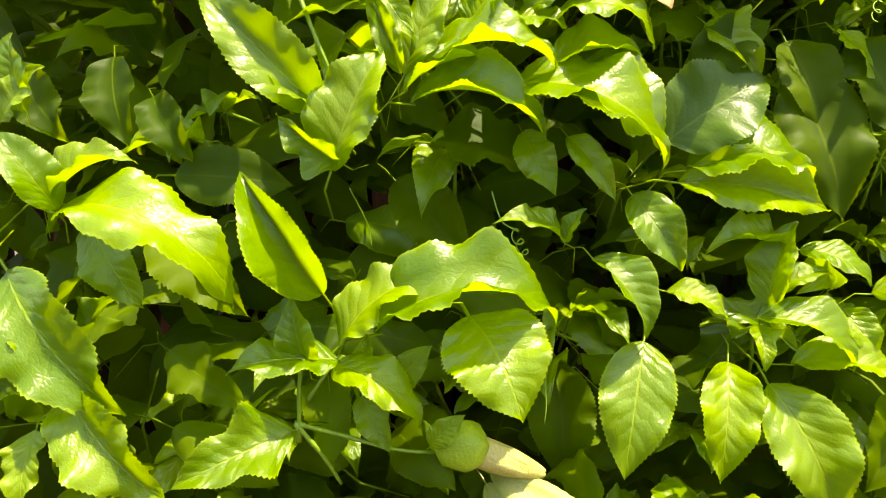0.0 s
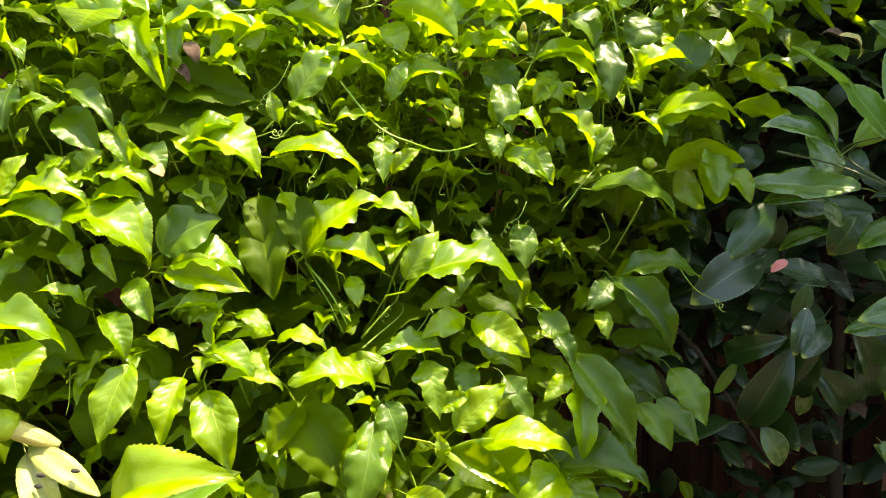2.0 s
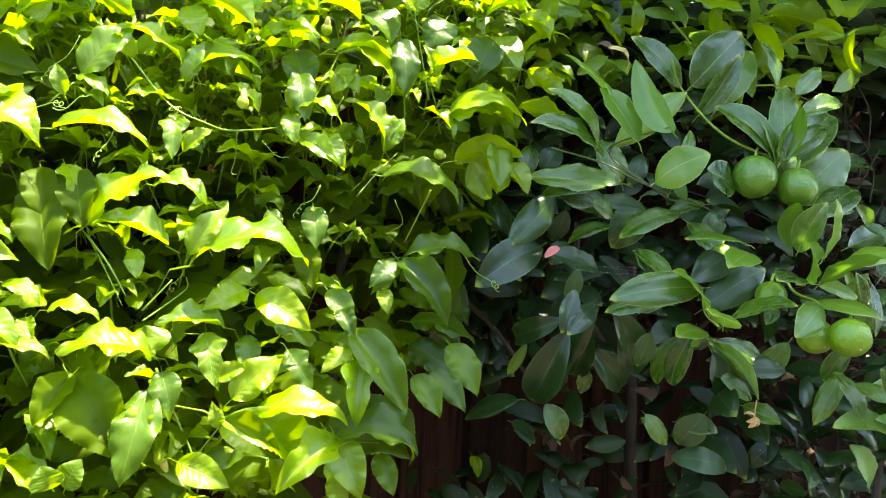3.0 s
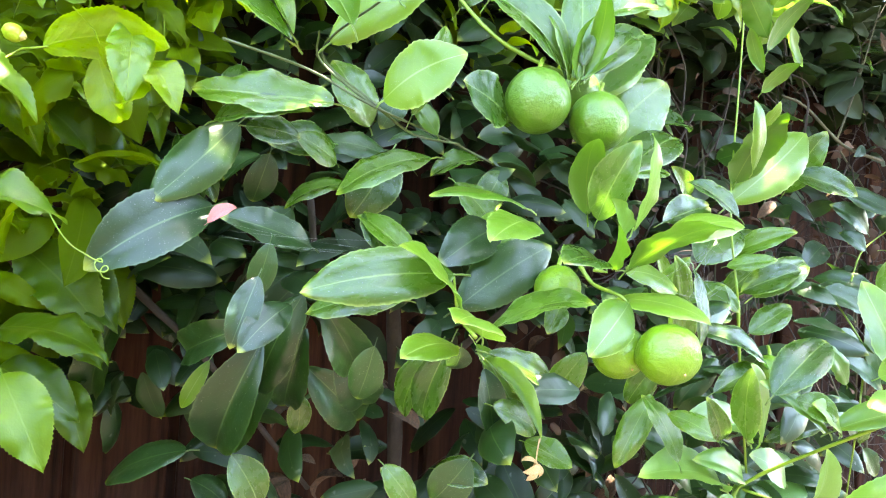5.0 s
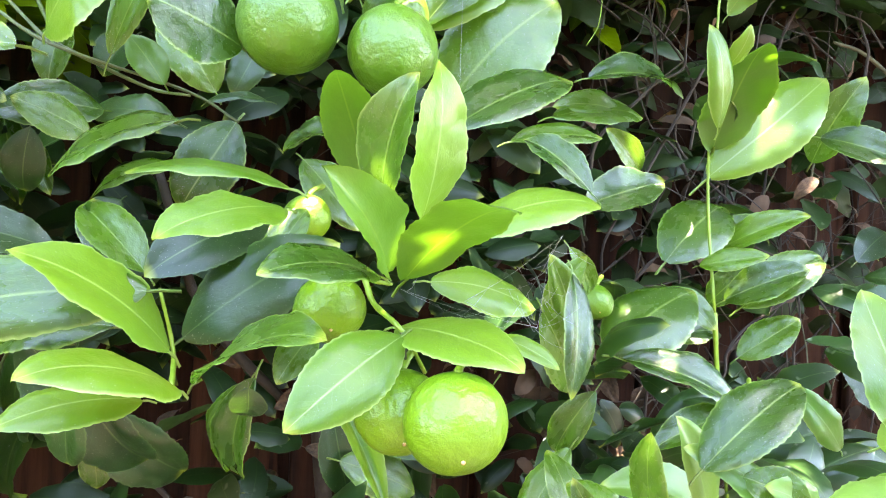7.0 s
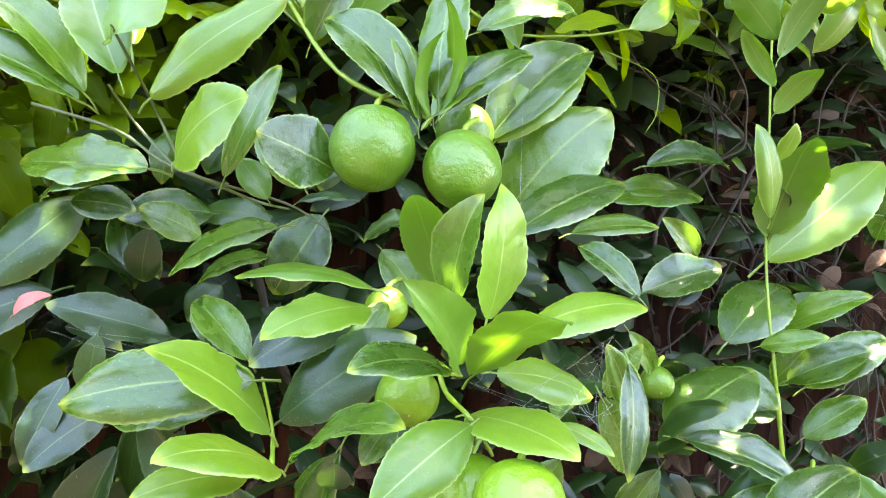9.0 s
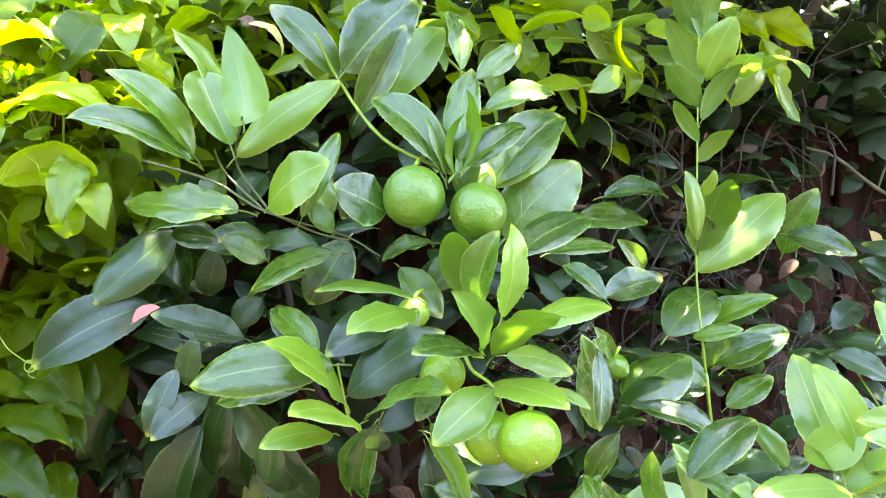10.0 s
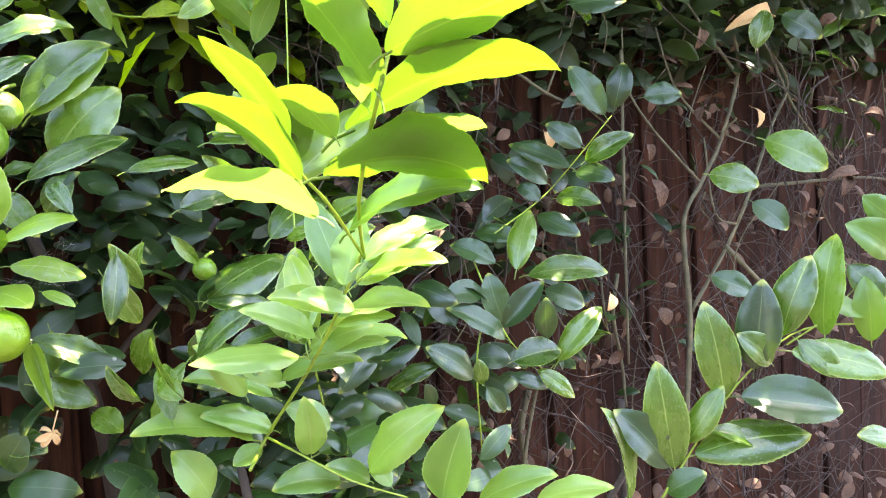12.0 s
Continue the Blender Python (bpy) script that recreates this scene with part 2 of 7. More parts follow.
def blade(kind, arch, fold, seed):
    """Vertices and faces of a leaf of unit length along y and unit width, with its stalk behind the origin."""
    rnd = random.Random(seed * 31 + int(arch * 100) + int(fold * 100))
    rows = {"vine": 61, "lime": 33, "far": 9}[kind]
    ph, wav, twist, bend = rnd.uniform(0, 6.28), (rnd.uniform(0.05, 0.13) if kind == "vine" else rnd.uniform(0.012, 0.045)), rnd.uniform(-0.25, 0.25), rnd.uniform(-0.06, 0.06)
    y = z = 0.0
    spine = []
    droop = rnd.uniform(0.0, 0.6) if kind == "vine" else rnd.uniform(-0.2, 0.5)
    for i in range(rows):
        v = i / (rows - 1)
        spine.append((v, y, z))
        a = arch * 2.2 * (0.5 - v - 0.5 / (rows - 1)) - droop * max(0.0, v - 0.6) ** 2 * 6.0
        y += math.cos(a)
        z += math.sin(a)
    # turned so that the tip lies ahead of the base
    end = math.hypot(spine[-1][1], spine[-1][2])
    cs, sn = spine[-1][1] / end, spine[-1][2] / end
    spine = [(v, y * cs + z * sn, z * cs - y * sn) for v, y, z in spine]
    total = spine[-1][1]
    roll = rnd.uniform(0.0, 0.3) if kind == "vine" else rnd.uniform(-0.15, 0.3)
    fold *= rnd.uniform(0.6, 1.35)
    verts, uvs, faces = [], [], []
    cols = (-1.0, -0.55, 0.0, 0.55, 1.0) if kind == "far" else (-1.0, -0.8, -0.42, 0.0, 0.42, 0.8, 1.0)
    for i, (v, y, z) in enumerate(spine):
        if kind == "vine":
            w = 0.5 * math.sin(math.pi * min(1.0, v ** 0.80 * 0.99 + 0.01)) ** (0.72 + 0.28 * v) * (1.02 - 0.10 * v)
            if seed % 9 == 3:  # a lobed leaf
                w *= 0.86 + 0.34 * math.exp(-(((v - 0.28) / 0.10) ** 2)) - 0.18 * math.exp(-(((v - 0.48) / 0.08) ** 2))
        else:
            w = 0.5 * math.sin(math.pi * min(1.0, v ** 0.94 * 0.985 + 0.015)) ** 0.72
        for c in cols:
            e = abs(c)
            tooth = 1.0
            if e == 1.0 and kind == "vine":
                tooth = 1.015 + rnd.uniform(-0.015, 0.02) if i % 2 else 0.965
            elif e == 1.0 and kind == "lime":
                tooth = 1.02 if i % 2 else 0.985
            x = c * w * tooth + bend * math.sin(math.pi * v)
            h = fold * e * w * 0.9 - 0.22 * w * e * e - roll * w * e ** 4
            h += wav * e * e * math.sin(ph + 14.0 * v + (1.6 if c > 0 else 0.0)) + twist * c * w * (v - 0.5) * 0.5
            ahead = 0.008 if kind == "vine" and e == 1.0 and i % 2 and v < 0.95 else 0.0
            h += wav * e ** 3 * math.sin(ph * 2 + (31.0 + 3.0 * c) * v) * w
            verts.append((x, y / total + ahead, z / total + h * 0.5))
            uvs.append((0.5 + c * 0.5, v))
    n = len(cols)
    for i in range(rows - 1):
        for j in range(n - 1):
            a = i * n + j
            faces.append((a, a + 1, a + 1 + n, a + n))
    # stalk
    if kind != "far":
        k = len(verts)
        long = 2.6 if kind == "vine" else 1.0
        for yy, zz, r in ((-0.13 * long, -0.06 * long * long, 0.012), (-0.06 * long, -0.018 * long, 0.011), (0.04, -0.004, 0.010)):
            for q in range(3):
                t = 2.0944 * q
                verts.append((2.0 * r * math.cos(t), yy, zz + r * math.sin(t)))
                uvs.append((0.5, 0.02))
        for r in range(2):
            for q in range(3):
                a, b = k + r * 3 + q, k + r * 3 + (q + 1) % 3
                faces.append((a, b, b + 3, a + 3))
    return verts, uvs, faces


BLADES = {}


def blade_mesh(kind, arch, fold, seed, material):
    key = (kind, round(arch, 1), round(fold, 1), seed, material.name)
    if key not in BLADES:
        verts, uvs, faces = blade(kind, key[1], key[2], seed)
        me = bpy.data.meshes.new("leaf")
        me.from_pydata(verts, [], faces)
        layer = me.uv_layers.new(name="blade")
        for lp in me.loops:
            layer.data[lp.index].uv = uvs[lp.vertex_index]
        me.materials.append(material)
        for p in me.polygons:
            p.use_smooth = True
        BLADES[key] = me
    return BLADES[key]


def leaf_frame(base, tip, normal, width):
    b, t = Vector(base), Vector(tip)
    y = t - b
    length = y.length
    y.normalize()
    z = Vector(normal)
    z = (z - y * z.dot(y)).normalized()
    x = y.cross(z)
    m = Matrix((x * width, y * length, z * length)).transposed().to_4x4()
    m.translation = b
    return m


LEAVES = [0]


def put_leaf(kind, owner, material, base, tip, normal, width, arch, fold):
    LEAVES[0] += 1
    ob = new("leaf", blade_mesh(kind, arch, fold, LEAVES[0] % 9, material))
    hang(ob, owner)
    ob.matrix_basis = leaf_frame(base, tip, normal, width)
    return ob


def many_leaves(name, kind, owner, material, frames, seed):
    """Leaves too many to count, joined into one part."""
    rnd = random.Random(seed)
    kinds = [blade(kind, a, f, s) for s, (a, f) in enumerate(((0.2, 0.2), (0.4, 0.4), (0.6, 0.1), (0.3, 0.6), (0.8, 0.3), (0.1, 0.5)))]
    vs, us, fs = [], [], []
    for m in frames:
        verts, uvs, faces = rnd.choice(kinds)
        k = len(vs)
        m = np.array(m)
        vs.extend((np.array(verts) @ m[:3, :3].T + m[:3, 3]).tolist())
        us.extend(uvs)
        fs.extend([tuple(k + i for i in f) for f in faces])
    me = bpy.data.meshes.new(name)
    me.from_pydata(vs, [], fs)
    layer = me.uv_layers.new(name="blade")
    idx = np.empty(len(me.loops), dtype=np.int32)
    me.loops.foreach_get("vertex_index", idx)
    layer.data.foreach_set("uv", np.array(us, dtype=np.float32)[idx].ravel())
    me.materials.append(material)
    me.polygons.foreach_set("use_smooth", [True] * len(me.polygons))
    ob = new(name, me)
    hang(ob, owner)
    return tagged(ob, kind="stuff")


def tube(bm, points, radius, taper=0.6, sides=6):
    """A round stem along a smooth line through the points."""
    pts = [Vector(p) for p in points]
    ext = [pts[0] * 2 - pts[1]] + pts + [pts[-1] * 2 - pts[-2]]
    line = []
    for i in range(1, len(ext) - 2):
        for k in range(5):
            t = k / 5
            a, b, c, d = ext[i - 1 : i + 3]
            line.append(0.5 * (2 * b + (c - a) * t + (2 * a - 5 * b + 4 * c - d) * t * t + (3 * b - a - 3 * c + d) * t ** 3))
    line.append(pts[-1])
    rings = []
    side = Vector((0.31, 0.87, 0.23))
    for i, p in enumerate(line):
        d = (line[min(i + 1, len(line) - 1)] - line[max(i - 1, 0)]).normalized()
        x = d.cross(side).normalized()
        y = d.cross(x)
        r = radius * (1 - (1 - taper) * i / (len(line) - 1)) * (1.0 + 0.10 * math.sin(i * 2.3))
        rings.append([bm.verts.new(p + (x * math.cos(a) + y * math.sin(a)) * r) for a in (6.2832 * q / sides for q in range(sides))])
    for a, b in zip(rings, rings[1:]):
        for q in range(sides):
            bm.faces.new((a[q], a[(q + 1) % sides], b[(q + 1) % sides], b[q]))
    bm.faces.new(rings[0][::-1])
    bm.faces.new(rings[-1])


def stem(owner, radius, *points):
    bm = bmesh.new()
    tube(bm, points, radius * (1.0 if owner.name == "bare_shrub" else 0.62))
    woody = owner.name == "bare_shrub" or radius > 0.0045
    return part("branch" if woody else "stem", bm, TRUNK if woody and owner.name == "lime_tree" else TWIG if owner.name == "bare_shrub" else BARK if woody else DARK_STEM if owner.name == "lime_tree" and radius < 0.0025 else GREEN_STEM, owner)


def box(bm, x0, x1, y0, y1, z0, z1, bevel=0.0):
    r = bmesh.ops.create_cube(bm, size=1.0, matrix=Matrix.Translation(((x0 + x1) / 2, (y0 + y1) / 2, (z0 + z1) / 2)) @ Matrix.Diagonal((x1 - x0, y1 - y0, z1 - z0, 1)))
    if bevel:
        bmesh.ops.bevel(bm, geom=list({e for v in r["verts"] for e in v.link_edges}), offset=bevel, segments=1, affect="EDGES")


# ---- setting ----
bm = bmesh.new()
bmesh.ops.create_grid(bm, x_segments=60, y_segments=60, size=1.0)
for v in bm.verts:
    v.co.x, v.co.y = (math.copysign(abs(v.co.x) ** 3, v.co.x) * 400 + 1, math.copysign(abs(v.co.y) ** 3, v.co.y) * 400)
    v.co.z = -0.02 + 0.03 * noise.noise(v.co * 2.0)
ground = tagged(to_object("ground", bm, SOIL), "dry bare garden soil under the bushes", "ground", kind="structure")

FENCE_Y = 1.22
fence = tagged(new("fence"), "weathered red-brown wooden board fence behind the bushes", "fence", kind="structure")
fence.location = (1.0, FENCE_Y, 0)
rnd = random.Random(5)
board_shapes = []
for k in range(6):
    bm = bmesh.new()
    box(bm, -0.068, 0.068, -0.009, 0.009, 0.03, 1.92 + 0.008 * k, 0.003)
    for v in bm.verts:
        v.co.y += 0.006 * noise.noise(Vector((k * 3.1, v.co.x * 4, v.co.z)))
    me = bpy.data.meshes.new("board")
    bm.to_mesh(me)
    bm.free()
    me.materials.append(PLANK)
    board_shapes.append(me)
x = -2.6
while x < 5.4:
    b = new("board", rnd.choice(board_shapes))
    hang(b, fence)
    b.location = (x, FENCE_Y + rnd.uniform(-0.006, 0.006), 0)
    b.rotation_euler = (0, rnd.uniform(-0.008, 0.008), rnd.uniform(-0.02, 0.02))
    if rnd.random() < 0.94:
        b = new("board", rnd.choice(board_shapes))
        hang(b, fence)
        b.location = (x + 0.07, FENCE_Y + 0.02, 0)
    x += 0.141 + rnd.uniform(0.0, 0.006)
for z in (0.35, 1.05, 1.72):
    bm = bmesh.new()
    box(bm, -2.7, 5.5, FENCE_Y + 0.032, FENCE_Y + 0.07, z, z + 0.085, 0.003)
    part("rail", bm, PLANK, fence)

# an unseen wall added behind the viewpoint; it blocks low sky and bounces light
bm = bmesh.new()
box(bm, -9, 9, -4.8, -4.5, -0.1, 3.2)
added_wall = tagged(to_object("wall_south", bm, STUCCO, smooth=False), "plain tan stucco wall added out of view to block and bounce light", "wall", kind="structure")

# ---- plants ----
vine = plant("passionfruit_vine", 0.2, 0.95, "sunlit passionfruit vine with serrated yellow-green leaves on the fence", "vine")
lime = plant("lime_tree", 1.25, 0.85, "shaded lime tree with glossy green leaves and round limes", "tree")
sapling = plant("lime_sapling", 1.55, 0.78, "young citrus shoot with bright sunlit leaves beside the lime tree", "shrub")
hedge = plant("hedge", 2.4, 1.5, "tall dark hedge that leans over the fence from behind, with unseen canopy added for shade", "hedge")
shrub = plant("bare_shrub", 2.3, 1.0, "half-bare grey shrub with dry twigs in front of the fence", "shrub")


# Leaf material by age; leaves in shade get a copy darkened in colour
def hue(age_or_shade, grown):
    return {"": grown, "in_shade": SHADED_LIME_LEAF, "dark": LIME_LEAF, "young": YOUNG_LEAF, "fresh": FRESH_LEAF}[age_or_shade]


# Leaves in shade and in the back take copies with darkened colour
def vine_leaf(base, tip, normal, width, arch, age_or_shade="", fold=1.15):
    return put_leaf("vine", vine, {"": VINE_LEAF, "in_shade": SHADED_VINE_LEAF, "back": OLD_SHADED_VINE_LEAF, "fresh": FRESH_LEAF}[age_or_shade], base, tip, normal, width, arch, fold)


def lime_leaf(base, tip, normal, width, arch, age_or_shade="", fold=0.5):
    return put_leaf("lime", lime, hue(age_or_shade, LIME_LEAF), base, tip, normal, width, arch, fold)


def sapling_leaf(base, tip, normal, width, arch, age_or_shade="", fold=0.5):
    return put_leaf("lime", sapling, hue(age_or_shade, SAPLING_LEAF), base, tip, normal, width, arch, fold)


def lime_fruit(centre, radius, ripe):
    """A round lime with a small navel below and a stub of stalk above."""
    bm = bmesh.new()
    bmesh.ops.create_uvsphere(bm, u_segments=36, v_segments=24, radius=1.0)
    for v in bm.verts:
        p = v.co.copy()
        k = 1.0 + 0.02 * noise.noise(p * 1.7 + Vector(centre) * 9)
        if p.z < -0.93:
            k += 0.05 * (-p.z - 0.93) / 0.07
        if p.z > 0.95:
            k -= 0.06 * (p.z - 0.95) / 0.05
        v.co = Vector((p.x * 0.98, p.y * 0.98, p.z * 1.02)) * k
    ob = part("lime_fruit", bm, LIME_SKIN, lime, "round green lime")
    ob.matrix_basis = Matrix.Translation(centre) @ Euler((0.5 + ripe, 0.2 - ripe * 0.4, ripe * 9)).to_matrix().to_4x4() @ Matrix.Scale(radius, 4)
    ob["ripe"] = ripe
    bm = bmesh.new()
    c = Vector(centre)
    tube(bm, (c + Vector((0, 0, radius * 0.93)), c + Vector((0.004, 0.004, radius * 1.2)), c + Vector((0.012, 0.014, radius * 1.45))), 0.0022, 0.9)
    part("fruit_stalk", bm, GREEN_STEM, lime)
    # the tan scar of the blossom
    d = Vector((-0.22 + 0.2 * ripe, -0.82, -0.5)).normalized()
    bm = bmesh.new()
    bmesh.ops.create_uvsphere(bm, u_segments=10, v_segments=6, radius=radius * 0.045, matrix=Matrix.Translation(c + d * radius * 0.985))
    part("blossom_scar", bm, DRY, lime)
    return ob



# vine leaves
vine_leaf((-0.031, 0.440, 1.407), (-0.095, 0.421, 1.477), (0.37, -0.93, 0.08), 0.039, 0.4)
vine_leaf((-0.030, 0.439, 1.402), (-0.064, 0.420, 1.428), (0.67, -0.32, 0.67), 0.026, 0.4)
vine_leaf((-0.018, 0.436, 1.376), (-0.050, 0.419, 1.406), (0.05, -0.90, -0.44), 0.026, 0.3)
vine_leaf((-0.024, 0.433, 1.373), (0.006, 0.452, 1.444), (-0.06, -0.96, 0.29), 0.044, 0.3)
vine_leaf((-0.025, 0.412, 1.303), (-0.067, 0.404, 1.374), (0.26, -0.97, 0.03), 0.033, 0.5, fold=1.7)
vine_leaf((-0.031, 0.399, 1.262), (-0.037, 0.397, 1.305), (0.07, -1.00, -0.04), 0.024, 0.3)
vine_leaf((-0.015, 0.406, 1.266), (-0.068, 0.373, 1.267), (0.25, -0.37, 0.89), 0.035, 0.2)
vine_leaf((-0.018, 0.404, 1.262), (0.033, 0.402, 1.230), (0.45, -0.50, 0.74), 0.031, 0.8)
vine_leaf((-0.015, 0.408, 1.274), (0.040, 0.427, 1.311), (-0.27, -0.63, 0.73), 0.039, 0.6)
vine_leaf((0.004, 0.417, 1.279), (0.107, 0.442, 1.278), (0.12, -0.48, 0.87), 0.054, 0.9)
vine_leaf((0.059, 0.420, 1.290), (0.091, 0.388, 1.241), (0.20, -0.75, 0.63), 0.062, 0.3)
vine_leaf((-0.037, 0.387, 1.230), (-0.091, 0.348, 1.211), (0.34, -0.74, 0.58), 0.039, 0.2)
vine_leaf((-0.158, 0.371, 1.355), (-0.066, 0.384, 1.301), (0.49, -0.49, 0.72), 0.049, 0.9)
vine_leaf((-0.178, 0.354, 1.325), (-0.114, 0.349, 1.250), (0.19, -0.96, 0.22), 0.049, 0.5)
vine_leaf((-0.160, 0.372, 1.362), (-0.117, 0.384, 1.381), (-0.19, -0.57, 0.80), 0.027, 0.5)
vine_leaf((-0.158, 0.371, 1.356), (-0.183, 0.359, 1.398), (0.77, -0.56, 0.30), 0.028, 0.5)
vine_leaf((-0.153, 0.391, 1.346), (-0.118, 0.381, 1.300), (0.11, -0.95, 0.28), 0.033, 0.4)
vine_leaf((-0.180, 0.349, 1.311), (-0.141, 0.342, 1.266), (0.50, -0.69, 0.53), 0.021, 0.4)
vine_leaf((-0.147, 0.351, 1.262), (-0.093, 0.346, 1.206), (0.18, -0.95, 0.25), 0.039, 0.5)
vine_leaf((-0.160, 0.340, 1.244), (-0.155, 0.320, 1.209), (-0.01, -0.88, 0.48), 0.023, 0.4)
vine_leaf((0.015, 0.461, 1.418), (0.066, 0.472, 1.434), (-0.13, -0.54, 0.83), 0.030, 0.5)
vine_leaf((0.019, 0.460, 1.411), (0.100, 0.471, 1.386), (0.31, -0.49, 0.81), 0.046, 0.8)
vine_leaf((0.029, 0.471, 1.435), (0.106, 0.484, 1.428), (0.16, -0.48, 0.86), 0.044, 0.7)
vine_leaf((0.078, 0.485, 1.421), (0.171, 0.489, 1.368), (0.43, -0.55, 0.71), 0.060, 0.7)
vine_leaf((0.085, 0.489, 1.392), (0.106, 0.473, 1.354), (0.02, -0.92, 0.39), 0.026, 0.3)
vine_leaf((0.113, 0.488, 1.389), (0.142, 0.474, 1.349), (0.05, -0.93, 0.36), 0.019, 0.5)
vine_leaf((0.153, 0.490, 1.352), (0.182, 0.474, 1.307), (0.04, -0.93, 0.36), 0.031, 0.5)
vine_leaf((0.182, 0.501, 1.359), (0.274, 0.510, 1.339), (0.17, -0.90, 0.39), 0.043, 0.3)
vine_leaf((0.203, 0.561, 1.473), (0.222, 0.539, 1.421), (0.57, -0.66, 0.48), 0.033, 0.5)
vine_leaf((0.182, 0.536, 1.374), (0.225, 0.550, 1.421), (-0.07, -0.93, 0.35), 0.036, 0.2, "back")
vine_leaf((0.101, 0.505, 1.462), (0.166, 0.509, 1.442), (0.28, -0.51, 0.81), 0.038, 0.9)
vine_leaf((0.112, 0.469, 1.325), (0.070, 0.447, 1.340), (0.47, -0.33, 0.82), 0.024, 0.5)
vine_leaf((0.112, 0.469, 1.325), (0.125, 0.467, 1.346), (-0.63, -0.69, 0.34), 0.014, 0.3)
vine_leaf((0.129, 0.472, 1.315), (0.161, 0.457, 1.269), (0.50, -0.66, 0.56), 0.032, 0.6)
vine_leaf((0.174, 0.480, 1.293), (0.209, 0.474, 1.278), (0.25, -0.57, 0.78), 0.022, 0.5)
vine_leaf((0.160, 0.467, 1.264), (0.147, 0.430, 1.191), (0.01, -0.89, 0.45), 0.046, 0.3)
vine_leaf((0.212, 0.479, 1.249), (0.203, 0.445, 1.185), (0.00, -0.89, 0.46), 0.036, 0.5)
vine_leaf((0.237, 0.481, 1.235), (0.272, 0.456, 1.158), (0.05, -0.94, 0.33), 0.049, 0.5)
vine_leaf((0.232, 0.490, 1.270), (0.232, 0.471, 1.246), (0.00, -0.78, 0.63), 0.017, 0.5)
vine_leaf((0.230, 0.491, 1.274), (0.286, 0.485, 1.242), (0.39, -0.49, 0.78), 0.036, 0.8)
vine_leaf((0.238, 0.495, 1.282), (0.254, 0.503, 1.334), (-0.63, -0.72, 0.30), 0.031, 0.4)
vine_leaf((0.246, 0.508, 1.316), (0.197, 0.482, 1.318), (0.25, -0.40, 0.88), 0.027, 0.5)
vine_leaf((0.241, 0.498, 1.288), (0.275, 0.499, 1.301), (-0.28, -0.54, 0.80), 0.020, 0.5)
vine_leaf((0.259, 0.511, 1.315), (0.300, 0.504, 1.294), (0.28, -0.58, 0.76), 0.026, 0.6)
vine_leaf((0.251, 0.489, 1.246), (0.317, 0.491, 1.235), (0.15, -0.51, 0.85), 0.032, 0.5)
vine_leaf((0.285, 0.507, 1.278), (0.300, 0.490, 1.249), (-0.03, -0.88, 0.48), 0.021, 0.5)
vine_leaf((0.265, 0.575, 1.425), (0.293, 0.542, 1.328), (0.03, -0.94, 0.33), 0.059, 0.3, "back")
vine_leaf((0.293, 0.577, 1.456), (0.317, 0.556, 1.403), (0.55, -0.66, 0.52), 0.035, 0.4)
vine_leaf((0.013, 0.463, 1.429), (-0.005, 0.459, 1.481), (0.17, -0.98, -0.02), 0.016, 0.3)
vine_leaf((0.015, 0.463, 1.429), (0.043, 0.478, 1.485), (-0.07, -0.96, 0.28), 0.030, 0.2)
vine_leaf((-0.176, 0.378, 1.409), (-0.177, 0.376, 1.450), (0.02, -1.00, -0.04), 0.023, 0.3)
vine_leaf((-0.186, 0.371, 1.404), (-0.163, 0.378, 1.433), (-0.10, -0.95, 0.30), 0.021, 0.3)
vine_leaf((-0.180, 0.466, 1.446), (-0.161, 0.446, 1.388), (0.03, -0.95, 0.32), 0.036, 0.3, "back")
vine_leaf((-0.132, 0.447, 1.370), (-0.059, 0.463, 1.361), (0.25, -0.88, 0.41), 0.042, 0.3, "back")
vine_leaf((-0.147, 0.454, 1.419), (-0.117, 0.443, 1.378), (0.09, -0.95, 0.30), 0.029, 0.5, "back")
vine_leaf((-0.227, 0.431, 1.438), (-0.189, 0.425, 1.392), (0.15, -0.95, 0.26), 0.034, 0.4, "back")
vine_leaf((-0.124, 0.411, 1.266), (-0.075, 0.411, 1.232), (0.20, -0.93, 0.30), 0.033, 0.4, "back")
vine_leaf((-0.135, 0.428, 1.343), (-0.077, 0.424, 1.285), (0.19, -0.95, 0.25), 0.039, 0.4, "back")
vine_leaf((-0.010, 0.534, 1.359), (0.044, 0.526, 1.299), (0.15, -0.95, 0.27), 0.045, 0.4, "back")
vine_leaf((-0.002, 0.419, 1.258), (0.001, 0.414, 1.280), (-0.09, -0.98, -0.19), 0.013, 0.4)
vine_leaf((0.014, 0.423, 1.243), (0.036, 0.426, 1.270), (-0.15, -0.96, 0.25), 0.020, 0.4)
vine_leaf((0.036, 0.411, 1.214), (0.057, 0.412, 1.234), (-0.19, -0.95, 0.27), 0.016, 0.4)
vine_leaf((-0.007, 0.422, 1.239), (0.013, 0.409, 1.210), (0.01, -0.91, 0.41), 0.021, 0.4)
vine_leaf((0.104, 0.529, 1.229), (0.113, 0.497, 1.150), (0.01, -0.93, 0.37), 0.048, 0.3, "back")
vine_leaf((0.198, 0.609, 1.437), (0.159, 0.563, 1.364), (0.04, -0.86, 0.51), 0.053, 0.4, "back")
vine_leaf((0.110, 0.583, 1.446), (0.175, 0.578, 1.395), (0.16, -0.94, 0.30), 0.046, 0.4, "back")
vine_leaf((0.279, 0.571, 1.498), (0.387, 0.580, 1.480), (0.19, -0.50, 0.85), 0.050, 0.5)
